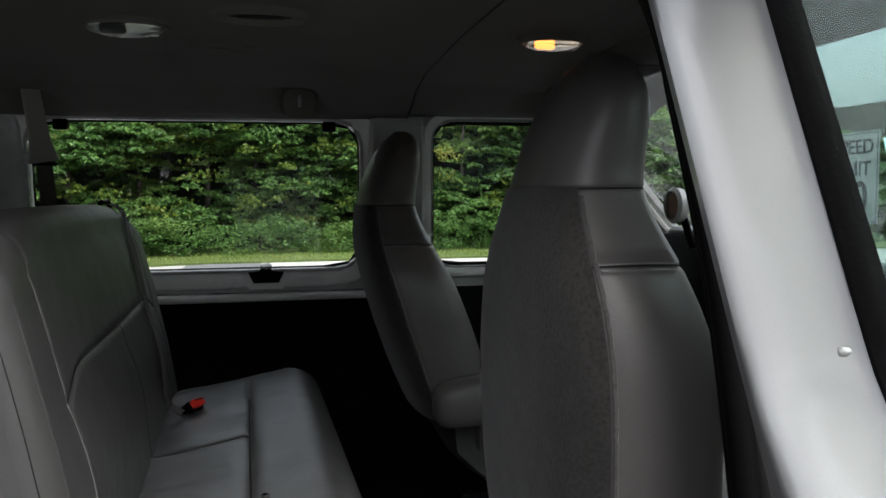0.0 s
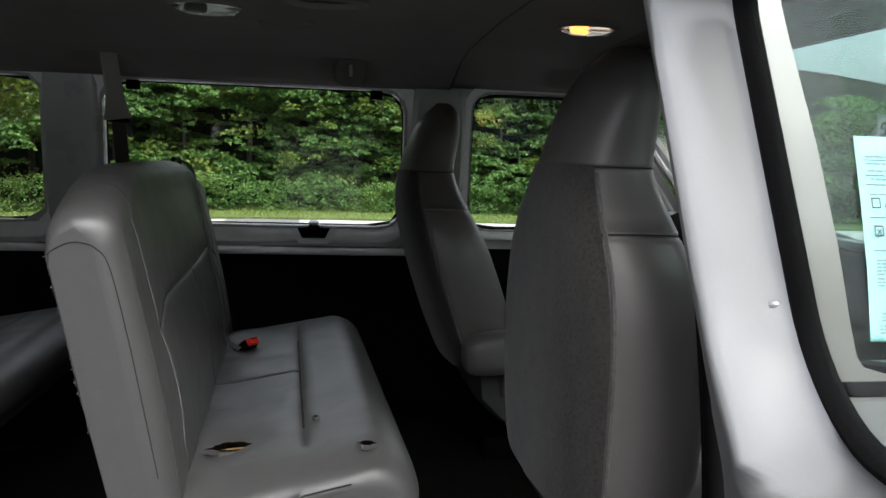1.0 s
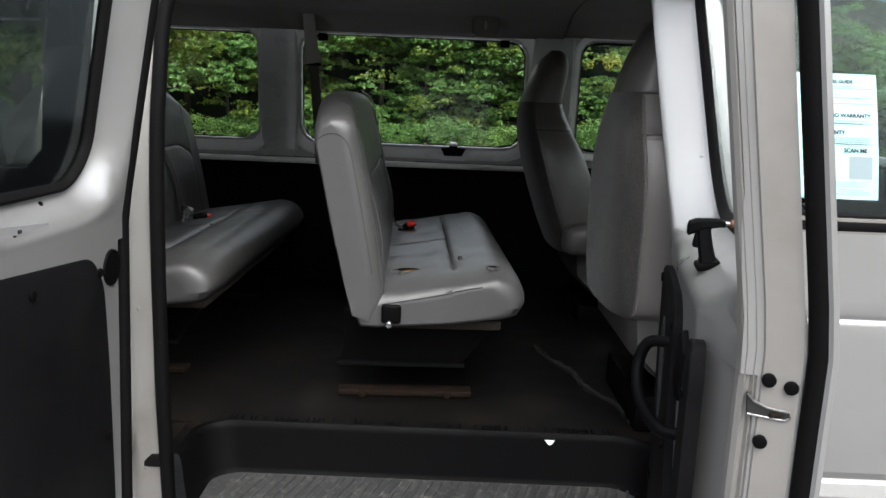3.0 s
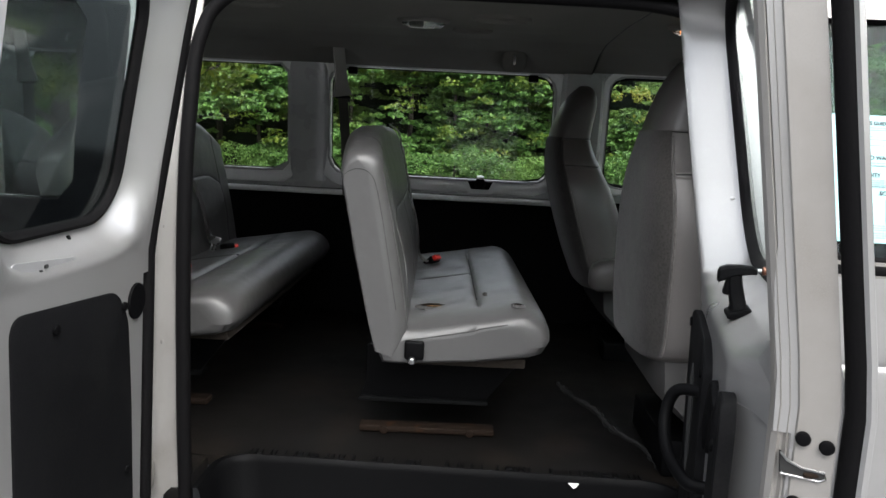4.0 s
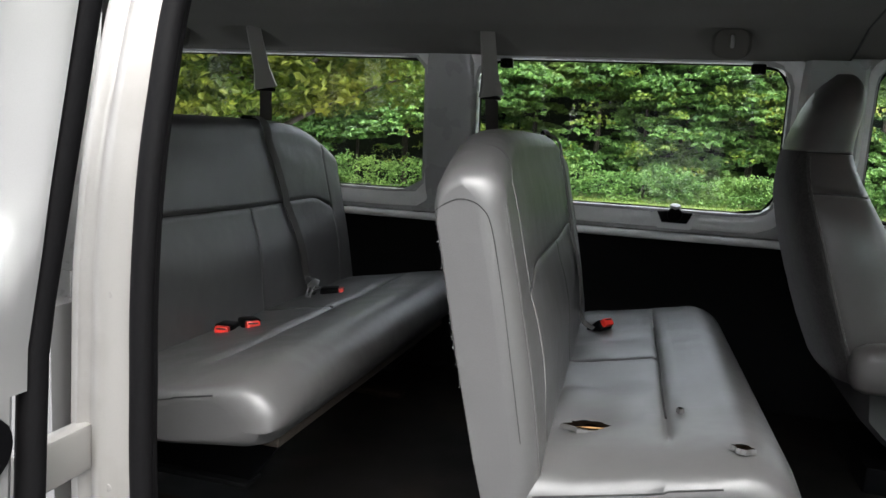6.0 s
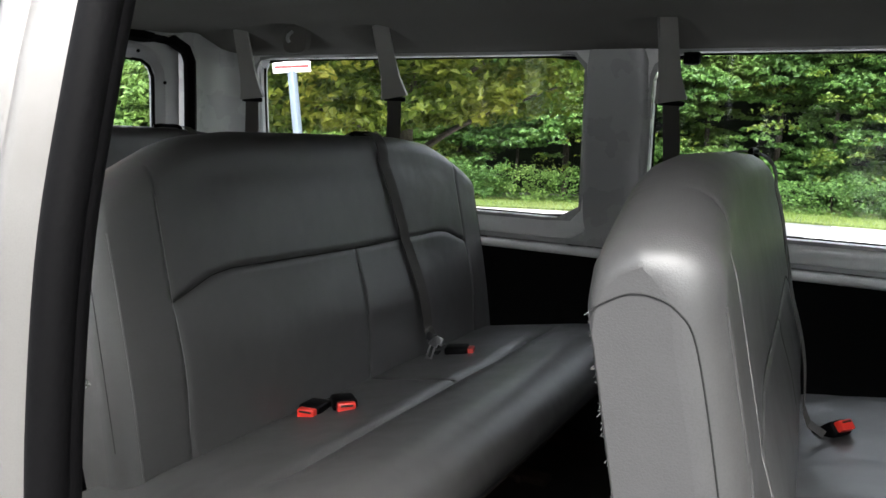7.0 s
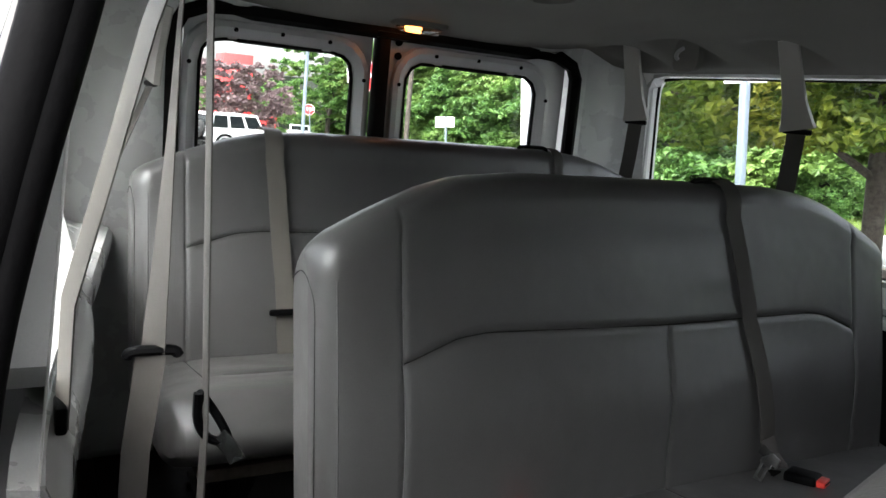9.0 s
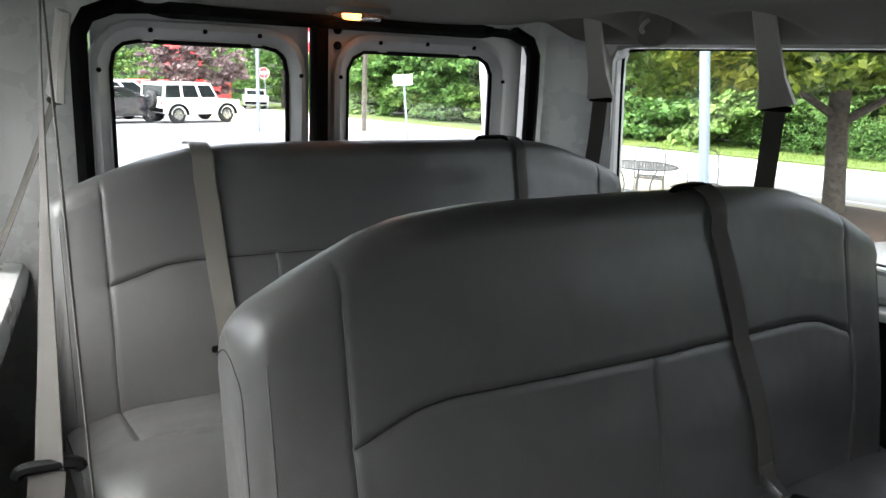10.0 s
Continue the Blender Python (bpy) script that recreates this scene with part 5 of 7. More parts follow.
# the shoulder strap lies on the front of each bench
for at, sp in ((AT2, B2), (pose(-1.135, 0.03, FLOOR), B3)):
    v0, v1 = (0.41, 0.28) if sp is B2 else (0.175, 0.262)
    pts = []
    for i in range(21):
        t = i / 20
        v, z = v0 + (v1 - v0) * t, sp.top(v0) - 0.06 - (sp.top(v0) - 0.06 - 0.44) * t
        pts.append(at @ Vector((sp.front(v, z) + 0.009, v, z)))
    pts = [at @ p for p in sp.over(v0, 0.009)] + pts
    st = thing("shoulder_strap", "brown-grey belt strap down the bench back", "seat belt", "bench straps")
    part("webbing", ribbon(pts, 0.04, (0, 1, 0.1)), WEB, st)
    part("lap_end", ribbon([pts[-1], Vector(pts[-1]) + Vector((0.012, 0.004, -0.03)), Vector(pts[-1]) + Vector((0.04, 0.0, -0.045))], 0.04, (0, 1, 0.1)), WEB, st)
AT4 = pose(-2.0, 0.03, FLOOR)
pts = [AT4 @ p for p in B4.over(-0.474, 0.012)] + [AT4 @ Vector((B4.front(v, z) + 0.012, v, z)) for v, z in ((-0.474 + 0.03 * i / 20, B4.top(-0.474) - 0.06 - 0.49 * i / 20) for i in range(21))]
st = thing("rear_bench_strap", "beige strap with tongue down the rear bench back", "seat belt", "bench straps")
part("webbing", ribbon(pts, 0.046, (0, 1, -0.05)), BEIGE, st)
part("guide", rbox(tuple(Vector(pts[-6]) + Vector((0.006, 0, 0))), (0.014, 0.085, 0.016), 0.006), BLACK, st)
pts = [AT4 @ p for p in B4.over(0.40, 0.009)] + [AT4 @ Vector((B4.front(v, z) + 0.009, v, z)) for v, z in ((0.40 - 0.02 * i / 20, B4.top(0.4) - 0.06 - 0.44 * i / 20) for i in range(21))]
st = thing("rear_bench_strap", "brown-grey strap down the rear bench back", "seat belt", "bench straps")
part("webbing", ribbon(pts, 0.034, (0, 1, -0.05)), WEB, st)
# belts hanging beside the door pillar
hb = thing("hanging_belt", "brown-grey belt hanging straight from the roof", "seat belt", "hanging belts")
part("webbing", ribbon([(-1.047, -0.82, 2.02), (-1.041, -0.813, 1.7), (-1.036, -0.806, 1.4), (-1.032, -0.812, 1.1), (-1.028, -0.82, 0.77)], 0.046, (-1, 0.06, 0)), WEB, hb)
bm = tube(smooth_path([(-1.045, -0.812, 1.425), (-1.05, -0.80, 1.41), (-1.04, -0.785, 1.385), (-1.032, -0.78, 1.368), (-1.04, -0.80, 1.37), (-1.045, -0.812, 1.39), (-1.045, -0.813, 1.425)], 4), 0.0055, 8)
part("tongue_grip", bm, BLACK, hb)
bm = ribbon(smooth_path([(-1.034, -0.79, 1.375), (-1.022, -0.778, 1.362), (-1.015, -0.772, 1.35)], 3), 0.02, (0.5, 0.8, 0.4), 0.003)
part("tongue_blade", bm, CHROME, hb)
hb = thing("hanging_belt", "brown-grey belt running from roof to floor", "seat belt", "hanging belts")
ways = [(1, -0.08, 0), (1, 0.0, 0), (0.98, 0.15, 0), (0.85, 0.5, 0), (0.6, 0.8, 0)]
line = [(-1.30, -0.795, 2.02), (-1.30, -0.805, 1.85), (-1.295, -0.812, 1.7), (-1.285, -0.822, 1.52), (-1.278, -0.83, 1.397)]
part("webbing", ribbon(line, 0.036, ways), WEB, hb)
part("lower_webbing", ribbon([(-1.277, -0.832, 1.395), (-1.275, -0.85, 1.25), (-1.275, -0.86, 1.0), (-1.275, -0.86, 0.77)], 0.04, [(0.25, 0.96, 0), (0.35, 0.9, 0), (0.6, 0.8, 0), (0.6, 0.8, 0)]), WEB, hb)
part("guide", tube(smooth_path([(-1.285, -0.864, 1.388), (-1.283, -0.858, 1.398), (-1.278, -0.83, 1.401), (-1.271, -0.802, 1.401), (-1.269, -0.796, 1.392)], 4), [0.005] + [0.008] * 15 + [0.005], 8), BLACK, hb)
hb = thing("hanging_belt", "beige belt sleeve slanting across the side window", "seat belt", "hanging belts")
part("anchor", rbox((-0.967, -0.83, 1.985), (0.05, 0.02, 0.05), 0.006), SLEEVE, hb, "beige anchor cover")
part("foot_clip", rbox((-1.008, -0.956, 1.43), (0.044, 0.012, 0.03), 0.004), BLACK, hb)
part("webbing", ribbon([(-0.968, -0.83, 2.0), (-0.982, -0.885, 1.82), (-0.992, -0.918, 1.68), (-1.002, -0.95, 1.55), (-1.008, -0.955, 1.42)], 0.034, (0.9, 0.3, 0)), BEIGE, hb)
roof_belt((-2.19, -0.69, 1.95), (-2.225, -0.715, 1.77), (-2.2, -0.86, 1.42), (-2.2, -0.86, 1.42), "beige belt sleeve at the rear quarter window", True)


# ---- front bucket seats ----
def curve(table, t):
    """Like interp, with rounded bends."""
    n = len(table)
    if t <= table[0][0]:
        return table[0][1]
    if t >= table[-1][0]:
        return table[-1][1]
    slope = []
    for i in range(n):
        a, b = table[max(i - 1, 0)], table[min(i + 1, n - 1)]
        slope.append((b[1] - a[1]) / (b[0] - a[0]))
    for i in range(n - 1):
        (a, va), (b, vb) = table[i], table[i + 1]
        if t <= b:
            w = b - a
            k = (t - a) / w
            return (2 * k ** 3 - 3 * k * k + 1) * va + (k ** 3 - 2 * k * k + k) * w * slope[i] + (3 * k * k - 2 * k ** 3) * vb + (k ** 3 - k * k) * w * slope[i + 1]


def bucket_seat(at, label, lean, group="front seats"):
    """High-backed front seat seen from behind: rear face at x = 0 at its foot, y across, z from the floor."""
    s = thing("front_seat", label, "seat", group, at=at)
    WID = [(0.345, 0.255), (0.37, 0.28), (0.45, 0.298), (0.62, 0.31), (0.70, 0.304), (0.77, 0.283), (0.83, 0.246), (0.88, 0.204), (0.93, 0.166), (0.97, 0.156), (1.03, 0.153), (1.07, 0.148), (1.10, 0.132), (1.125, 0.11), (1.145, 0.082), (1.157, 0.05), (1.162, 0.02)]
    DEP = [(0.345, 0.17), (0.37, 0.21), (0.45, 0.24), (0.7, 0.232), (0.83, 0.195), (0.93, 0.155), (1.0, 0.147), (1.06, 0.135), (1.10, 0.115), (1.13, 0.085), (1.15, 0.05), (1.162, 0.02)]

    def ring(z, name):
        w, d = curve(WID, z), curve(DEP, z)
        x0 = lean(z)
        out = []
        for i in range(32):
            a = math.tau * i / 32
            c, q = math.cos(a), math.sin(a)
            ex = interp([(0.82, 0.5), (0.95, 0.58), (1.05, 0.75), (1.16, 0.9)], z)
            px = math.copysign(abs(c) ** ex, c)
            py = math.copysign(abs(q) ** ex, q)
            bulge = 0.014 * (1 - abs(py) ** 2) if px < 0 else 0
            groove = 0.003 * math.exp(-((z - 0.9415) / 0.003) ** 2) + (0.004 * math.exp(-((z - 0.83) / 0.003) ** 2) if abs(py) > 0.82 else 0)
            out.append(Vector((x0 + d / 2 + px * (d / 2 - groove) - bulge, py * (w - groove), z)))
        return out

    zs = sorted([0.345 + 0.585 * i / 26 for i in range(27)] + [0.35, 0.355, 0.36, 0.82, 0.8235, 0.827, 0.83, 0.833, 0.8365, 0.84, 0.934, 0.9365, 0.939, 0.941])
    bm = loft([ring(z, "b") for z in zs])
    part("backrest", bm, VINYL_FRONT, s, sharp=75)
    zs = [0.9412, 0.943, 0.945, 0.9475, 0.951, 0.958, 0.968] + [0.98 + 0.13 * i / 10 for i in range(11)] + [1.118, 1.126, 1.133, 1.14, 1.146, 1.152, 1.156, 1.159, 1.162]
    part("headrest", loft([ring(z, "h") for z in zs]), VINYL_FRONT, s, "tall vinyl headrest with a stitched seam", sharp=75)
    # cloth back panel
    rings = []
    for z in [0.35 + 0.594 * i / 30 for i in range(31)]:
        w = curve(WID, z) * 0.96
        x0 = lean(z)
        row = []
        for i in range(25):
            y = -1 + i / 12
            d = curve(DEP, z) / 2
            row.append(Vector((x0 + d - d * (1 - abs(0.96 * y) ** 4) ** 0.25 - 0.014 * (1 - y * y) - 0.004 + 0.0015 * noise.noise((y * 20, z * 30, 0)), y * w, z)))
        rings.append(row)
    bm = loft(rings, closed=False, caps=False)
    geom = bmesh.ops.solidify(bm, geom=bm.faces[:], thickness=-0.004)
    part("back_panel", bm, PILE, s, "worn grey cloth back panel")
    for sgn in (-1, 1):
        zs = [0.36 + 0.57 * i / 40 for i in range(41)]
        bm = tube([(lean(z) + curve(DEP, z) / 2 * (1 - (1 - 0.965 ** 4) ** 0.25) + 0.001 * math.sin(z * 220), sgn * curve(WID, z) * (0.963 + 0.0015 * noise.noise((z * 60, sgn, 0))), z) for z in zs], 0.0042, 6)
        part("welt", bm, PILE, s, "frayed cloth edge")
        zs = [0.955 + 0.17 * i / 16 for i in range(17)]
        part("stitching", tube([(lean(z) + 0.002 + 0.01 * (z - 0.93), sgn * curve(WID, z) * 0.62, z) for z in zs], 0.0014, 5), SEAM, s)
    part("base_seam", tube([p + (p - Vector((lean(0.9415) + 0.08, 0, 0.9415))).normalized() * 0.001 for p in ring(0.9415, "s")] + [ring(0.9415, "s")[0]], 0.0016, 5), SEAM, s, "dark seam below the headrest")
    for sgn in (-1, 1):
        arc = [p for p in ring(0.83, "s") if p.y * sgn > 0.8 * curve(WID, 0.83)]
        arc.sort(key=lambda p: p.x)
        part("bolster_seam", tube([p + Vector((0, sgn * 0.0008, 0.006 * math.sin(math.pi * i / max(1, len(arc) - 1)))) for i, p in enumerate(arc)], 0.0013, 5), SEAM, s)
    # cushion, side skirt and pedestal
    rings = []
    for x, w, z0, z1 in ((0.10, 0.24, 0.25, 0.36), (0.12, 0.27, 0.22, 0.40), (0.3, 0.285, 0.22, 0.42), (0.5, 0.285, 0.22, 0.43), (0.56, 0.27, 0.24, 0.42), (0.58, 0.24, 0.28, 0.38)):
        x += lean(0.28)
        rings.append([Vector((x, w * math.copysign(abs(math.cos(a)) ** 0.5, math.cos(a)), (z0 + z1) / 2 + (z1 - z0) / 2 * math.copysign(abs(math.sin(a)) ** 0.5, math.sin(a)))) for a in (math.tau * i / 20 for i in range(20))])
    part("cushion", loft(rings), VINYL_FRONT, s)
    rings = []
    for z, k in ((0.35, 0.02), (0.25, 0.03), (0.19, 0.09), (0.13, 0.17), (0.11, 0.2)):
        x0 = lean(0.28) + 0.01 + k
        rings.append([Vector((x0 + px, py, z)) for px, py in ((0, -0.22), (0.02, -0.25), (0.5, -0.27), (0.55, -0.24), (0.55, 0.24), (0.5, 0.27), (0.02, 0.25), (0, 0.22))])
    part("skirt", loft(rings), TRIM_SEAT, s, "grey plastic seat skirt")
    part("pedestal", rbox((lean(0.28) + 0.26, 0, 0.055), (0.36, 0.4, 0.11), 0.012), BLACK, s)
    return s


TRIM_SEAT = material("taupe_plastic", (0.05, 0.048, 0.047), 0.5, grain=0.1, grain_size=400)
bucket_seat((0.43, -0.58, FLOOR), "taupe high-backed passenger seat with worn cloth back", lambda z: curve([(0.28, 0.025), (0.5, 0.012), (0.8, 0.015), (0.95, 0.038), (1.05, 0.068), (1.12, 0.105), (1.162, 0.15)], z))
drv = bucket_seat((0.47, 0.52, FLOOR - 0.035), "taupe high-backed driver seat with folded armrest", lambda z: curve([(0.28, 0.0), (0.5, -0.09), (0.8, -0.175), (0.95, -0.175), (1.05, -0.145), (1.12, -0.105), (1.162, -0.06)], z))
rings = []
for x, k in ((-0.05, 0.15), (-0.047, 0.5), (-0.035, 0.8), (-0.01, 0.98), (0.05, 1.05), (0.2, 1.0), (0.27, 0.9), (0.3, 0.7), (0.312, 0.4), (0.315, 0.1)):
    rings.append([Vector((0.02 + x, -0.36 + 0.052 * k * math.copysign(abs(math.cos(a)) ** 0.7, math.cos(a)), 0.42 + x * 0.1 + 0.062 * k * math.copysign(abs(math.sin(a)) ** 0.7, math.sin(a)))) for a in (math.tau * i / 18 for i in range(18))])
bm = loft(rings)
part("armrest", bm, VINYL_FRONT, drv)

# ---- the cab in front ----
dash = thing("dashboard", "black dashboard with grey top edge", "dashboard")
bm = bmesh.new()
rings = []
for y in (-0.86, -0.8, -0.3, 0.1, 0.3, 0.62, 0.8, 0.86):
    hump = 0.05 if 0.25 < y < 0.65 else 0
    rings.append([Vector((x, y, z + (hump if z > 1.3 else 0))) for x, z in ((1.42, 0.95), (1.30, 1.1), (1.28, 1.38), (1.33, 1.51), (1.45, 1.53), (1.75, 1.45), (1.75, 0.9))])
loft(rings, bm=bm)
part("body", bm, BLACK, dash)
part("top_edge", tube([(1.36, y, 1.525 + (0.05 if 0.25 < y < 0.65 else 0)) for y in (-0.86, -0.3, 0.1, 0.26, 0.35, 0.6, 0.7, 0.86)], 0.014), TRIM, dash)
for y in (-0.5, -0.2, 0.05):
    part("dial_knob", disc((1.285, y, 1.27), (-1, 0, 0), 0.022, 0.02), TRIM, dash)
part("shelf", rbox((1.2, -0.1, 1.06), (0.16, 0.3, 0.03), 0.008), TRIM, dash)
wheel = thing("steering_wheel", "black steering wheel with grey hub", "steering wheel")
wheel.matrix_world = Matrix.Translation((1.12, 0.5, 1.42)) @ pose(0, 0, 0, 0, 62, 0)
ringp = [(0.19 * math.cos(a), 0.19 * math.sin(a), 0) for a in (math.tau * i / 40 for i in range(41))]
part("rim", tube(ringp, 0.015, 8), BLACK, wheel)
part("hub", disc((0, 0, -0.03), (0, 0, 1), 0.075, 0.05), BLACK, wheel)
for a in (0.3, math.pi - 0.3, math.pi * 1.5):
    part("spoke", tube([(0.05 * math.cos(a), 0.05 * math.sin(a), -0.01), (0.185 * math.cos(a), 0.185 * math.sin(a), 0)], 0.012), TRIM, wheel)
part("column", tube([(0, 0, -0.02), (0.0, 0, -0.3)], 0.045), BLACK, wheel)
part("stalk", tube([(0.03, -0.03, -0.06), (0.04, -0.15, -0.05)], 0.011), TRIM, wheel)
# pillars beside the windscreen, grab handles, mirror
for s in (1, -1):
    bm = tube([(1.62, s * 0.87, 1.38), (1.45, s * 0.86, 1.6), (1.18, s * 0.82, 1.9), (1.05, s * 0.78, 2.02)], 0.035, 8)
    loose("windscreen_pillar", bm, TRIM, "pale grey pillar beside the windscreen", "pillar", kind="structure")
    bm = tube(smooth_path([(1.47, s * 0.835, 1.56), (1.43, s * 0.79, 1.56), (1.3, s * 0.775, 1.70), (1.27, s * 0.81, 1.76)], 5), 0.014, 8)
    loose("grab_handle", bm, TRIM, "pale grab handle on the windscreen pillar", "handle", "grab handles")
bm = sheet(bmesh.new(), lambda x, z: Vector((1.72 - (z - 1.4) * 1.0, x, z)), lambda x, z: Vector((1.725 - (z - 1.4) * 1.0, x, z)), -0.86, 0.86, 1.40, 2.04, 1, 1)
ws = loose("windscreen", bm, GLASS, "large clear windscreen", "window", kind="structure")
bm = rbox((1.15, 0, 2.075), (0.5, 1.7, 0.03), 0.01)
loose("cab_header", bm, LINER, "grey headliner above the windscreen", "ceiling", kind="structure")
bm = rbox((1.78, 0, 0.9), (0.06, 1.9, 0.95), 0.01)
loose("firewall", bm, BLACK, "black bulkhead below the windscreen", "wall", kind="structure")
for s in (1, -1):
    v = thing("sun_visor", "grey folded sun visor", "visor", "sun visors")
    part("flap", rbox((1.0, s * 0.42, 2.035), (0.17, 0.52, 0.018), 0.008, 3), LINER, v)
    part("rod", tube([(1.07, s * 0.17, 2.04), (1.07, s * 0.7, 2.04)], 0.006), TRIM, v)
mir = thing("round_vent", "round copper-coloured dashboard vent in a grey ring", "vent", at=(1.24, 0.36, 1.66))
part("ring", loft([[Vector((h, r * math.cos(a), r * math.sin(a))) for a in (math.tau * i / 24 for i in range(24))] for r, h in ((0.03, 0.02), (0.05, 0.01), (0.055, -0.015), (0.045, -0.025), (0.04, 0.0))], caps=False), TRIM, mir)
part("cup", disc((0.012, 0, 0), (-1, 0, 0), 0.042, 0.028), COPPER, mir)
part("stem", tube([(0.02, 0, -0.04), (0.05, 0, -0.13)], 0.012), BLACK, mir)

# ---- outside ----
def gz(x, y=0):
    """The ground falls gently towards the van's tail."""
    return 0.035 * min(0.0, x + 2.0)


def lean(ob, at, degrees=6.0):
    """The van stands askew on the sloping lot: uprights outside lean against it."""
    p = Vector((at[0], at[1], gz(at[0])))
    ob.matrix_world = Matrix.Translation(p) @ Matrix.Rotation(radians(-degrees), 4, Vector((-0.65, 0.76, 0))) @ Matrix.Translation(-p) @ ob.matrix_world
    return ob


ASPHALT = material("grey_asphalt", (0.16, 0.16, 0.165), 0.9, grain=0.4, grain_size=60, bump=0.5, stain=(0.11, 0.11, 0.115), stain_size=0.35)
CONCRETE = material("pale_road_surface", (0.42, 0.41, 0.39), 0.9, grain=0.2, grain_size=40, bump=0.4, stain=(0.34, 0.33, 0.31), stain_size=0.3)
SANDY = material("sandy_shoulder", (0.42, 0.36, 0.27), 0.95, grain=0.3, grain_size=30, bump=0.5)
MULCH = material("brown_mulch", (0.05, 0.032, 0.022), 0.95, grain=0.6, grain_size=25, bump=1.0)
BARK = material("grey_brown_bark", (0.06, 0.05, 0.04), 0.9, grain=0.6, grain_size=18, bump=1.0, stain=(0.085, 0.075, 0.065), stain_size=6)
TURF = material("turf_soil", (0.09, 0.13, 0.03), 0.95, grain=0.4, grain_size=12)
LINE_PAINT = material("white_line_paint", (0.75, 0.75, 0.73), 0.7)
GALV = material("galvanised_post", (0.2, 0.24, 0.29), 0.5, metal=0.4)


def leafy(name, a, b, c, scale=0.35):
    m = bpy.data.materials.new(name)
    m.use_nodes = True
    nt = m.node_tree
    p = nt.nodes["Principled BSDF"]
    p.inputs["Roughness"].default_value = 0.5
    p.inputs["Specular IOR Level"].default_value = 0.35
    geo = nt.nodes.new("ShaderNodeNewGeometry")
    tc = nt.nodes.new("ShaderNodeTexCoord")
    n = nt.nodes.new("ShaderNodeTexNoise")
    n.inputs["Scale"].default_value, n.inputs["Detail"].default_value = scale, 4
    nt.links.new(tc.outputs["Object"], n.inputs["Vector"])
    r1 = nt.nodes.new("ShaderNodeValToRGB")
    r1.color_ramp.elements[0].color, r1.color_ramp.elements[1].color = (*a, 1), (*b, 1)
    nt.links.new(geo.outputs["Random Per Island"], r1.inputs[0])
    mix = nt.nodes.new("ShaderNodeMix")
    mix.data_type = "RGBA"
    mr = nt.nodes.new("ShaderNodeMapRange")
    mr.inputs["From Min"].default_value, mr.inputs["From Max"].default_value = 0.48, 0.68
    nt.links.new(n.outputs[0], mr.inputs[0])
    nt.links.new(mr.outputs[0], mix.inputs[0])
    nt.links.new(r1.outputs[0], mix.inputs[6])
    mix.inputs[7].default_value = (*c, 1)
    nt.links.new(mix.outputs[2], p.inputs["Base Color"])
    tr = nt.nodes.new("ShaderNodeBsdfTranslucent")
    nt.links.new(mix.outputs[2], tr.inputs["Color"])
    ms = nt.nodes.new("ShaderNodeMixShader")
    ms.inputs[0].default_value = 0.35
    nt.links.new(p.outputs[0], ms.inputs[1])
    nt.links.new(tr.outputs[0], ms.inputs[2])
    nt.links.new(ms.outputs[0], nt.nodes["Material Output"].inputs["Surface"])
    return m


GREEN = leafy("green_leaves", (0.03, 0.085, 0.018), (0.115, 0.225, 0.05), (0.175, 0.27, 0.065))
LIME = leafy("yellow_green_leaves", (0.05, 0.10, 0.014), (0.12, 0.17, 0.02), (0.19, 0.19, 0.022))
PURPLE = leafy("purple_leaves", (0.11, 0.075, 0.08), (0.22, 0.155, 0.16), (0.27, 0.2, 0.19))
GRASS = leafy("grass_blades", (0.10, 0.17, 0.03), (0.20, 0.27, 0.06), (0.24, 0.27, 0.09), 0.2)
rng = np.random.default_rng(11)


def leaf_mesh(name, sprays, mat, per=40, size=(0.07, 0.13), flat=0.35):
    """Many small folded leaves, in sprays given as rows of centre x, y, z and radius."""
    s = np.asarray(sprays, float)
    k = len(s)
    c = np.repeat(s, per, 0)
    n = len(c)
    d = rng.normal(size=(n, 3))
    d /= np.linalg.norm(d, axis=1)[:, None]
    d *= (rng.random((n, 1)) ** 0.45)
    off = d * c[:, 3:4] * np.array([1, 0.9, flat])
    off[:, 2] -= 0.25 * (off[:, 0] ** 2 + off[:, 1] ** 2) / np.maximum(c[:, 3], 0.1)
    p = c[:, :3] + off
    nrm = rng.normal(size=(n, 3)) * 0.55 + np.array([0, -0.35, 0.9])
    nrm /= np.linalg.norm(nrm, axis=1)[:, None]
    t = np.cross(nrm, rng.normal(size=(n, 3)))
    t /= np.linalg.norm(t, axis=1)[:, None]
    b = np.cross(nrm, t)
    L = rng.uniform(size[0], size[1], (n, 1)) * 0.5
    W = L * rng.uniform(0.55, 0.85, (n, 1))
    v = np.stack([p - t * L, p + b * W + nrm * L * 0.22, p + t * L * 1.15 - nrm * L * 0.25, p - b * W + nrm * L * 0.22], 1).reshape(-1, 3)
    idx = np.arange(n)[:, None] * 4
    f = np.stack([idx + [0, 1, 2], idx + [0, 2, 3]], 1).reshape(-1, 3)
    me = bpy.data.meshes.new(name)
    me.from_pydata(v.tolist(), [], f.tolist())
    me.materials.append(mat)
    return me


def wave(x, s):
    return noise.noise((x * 0.23, s, 0.3)) + 0.5 * noise.noise((x * 0.7, s, 4.3))


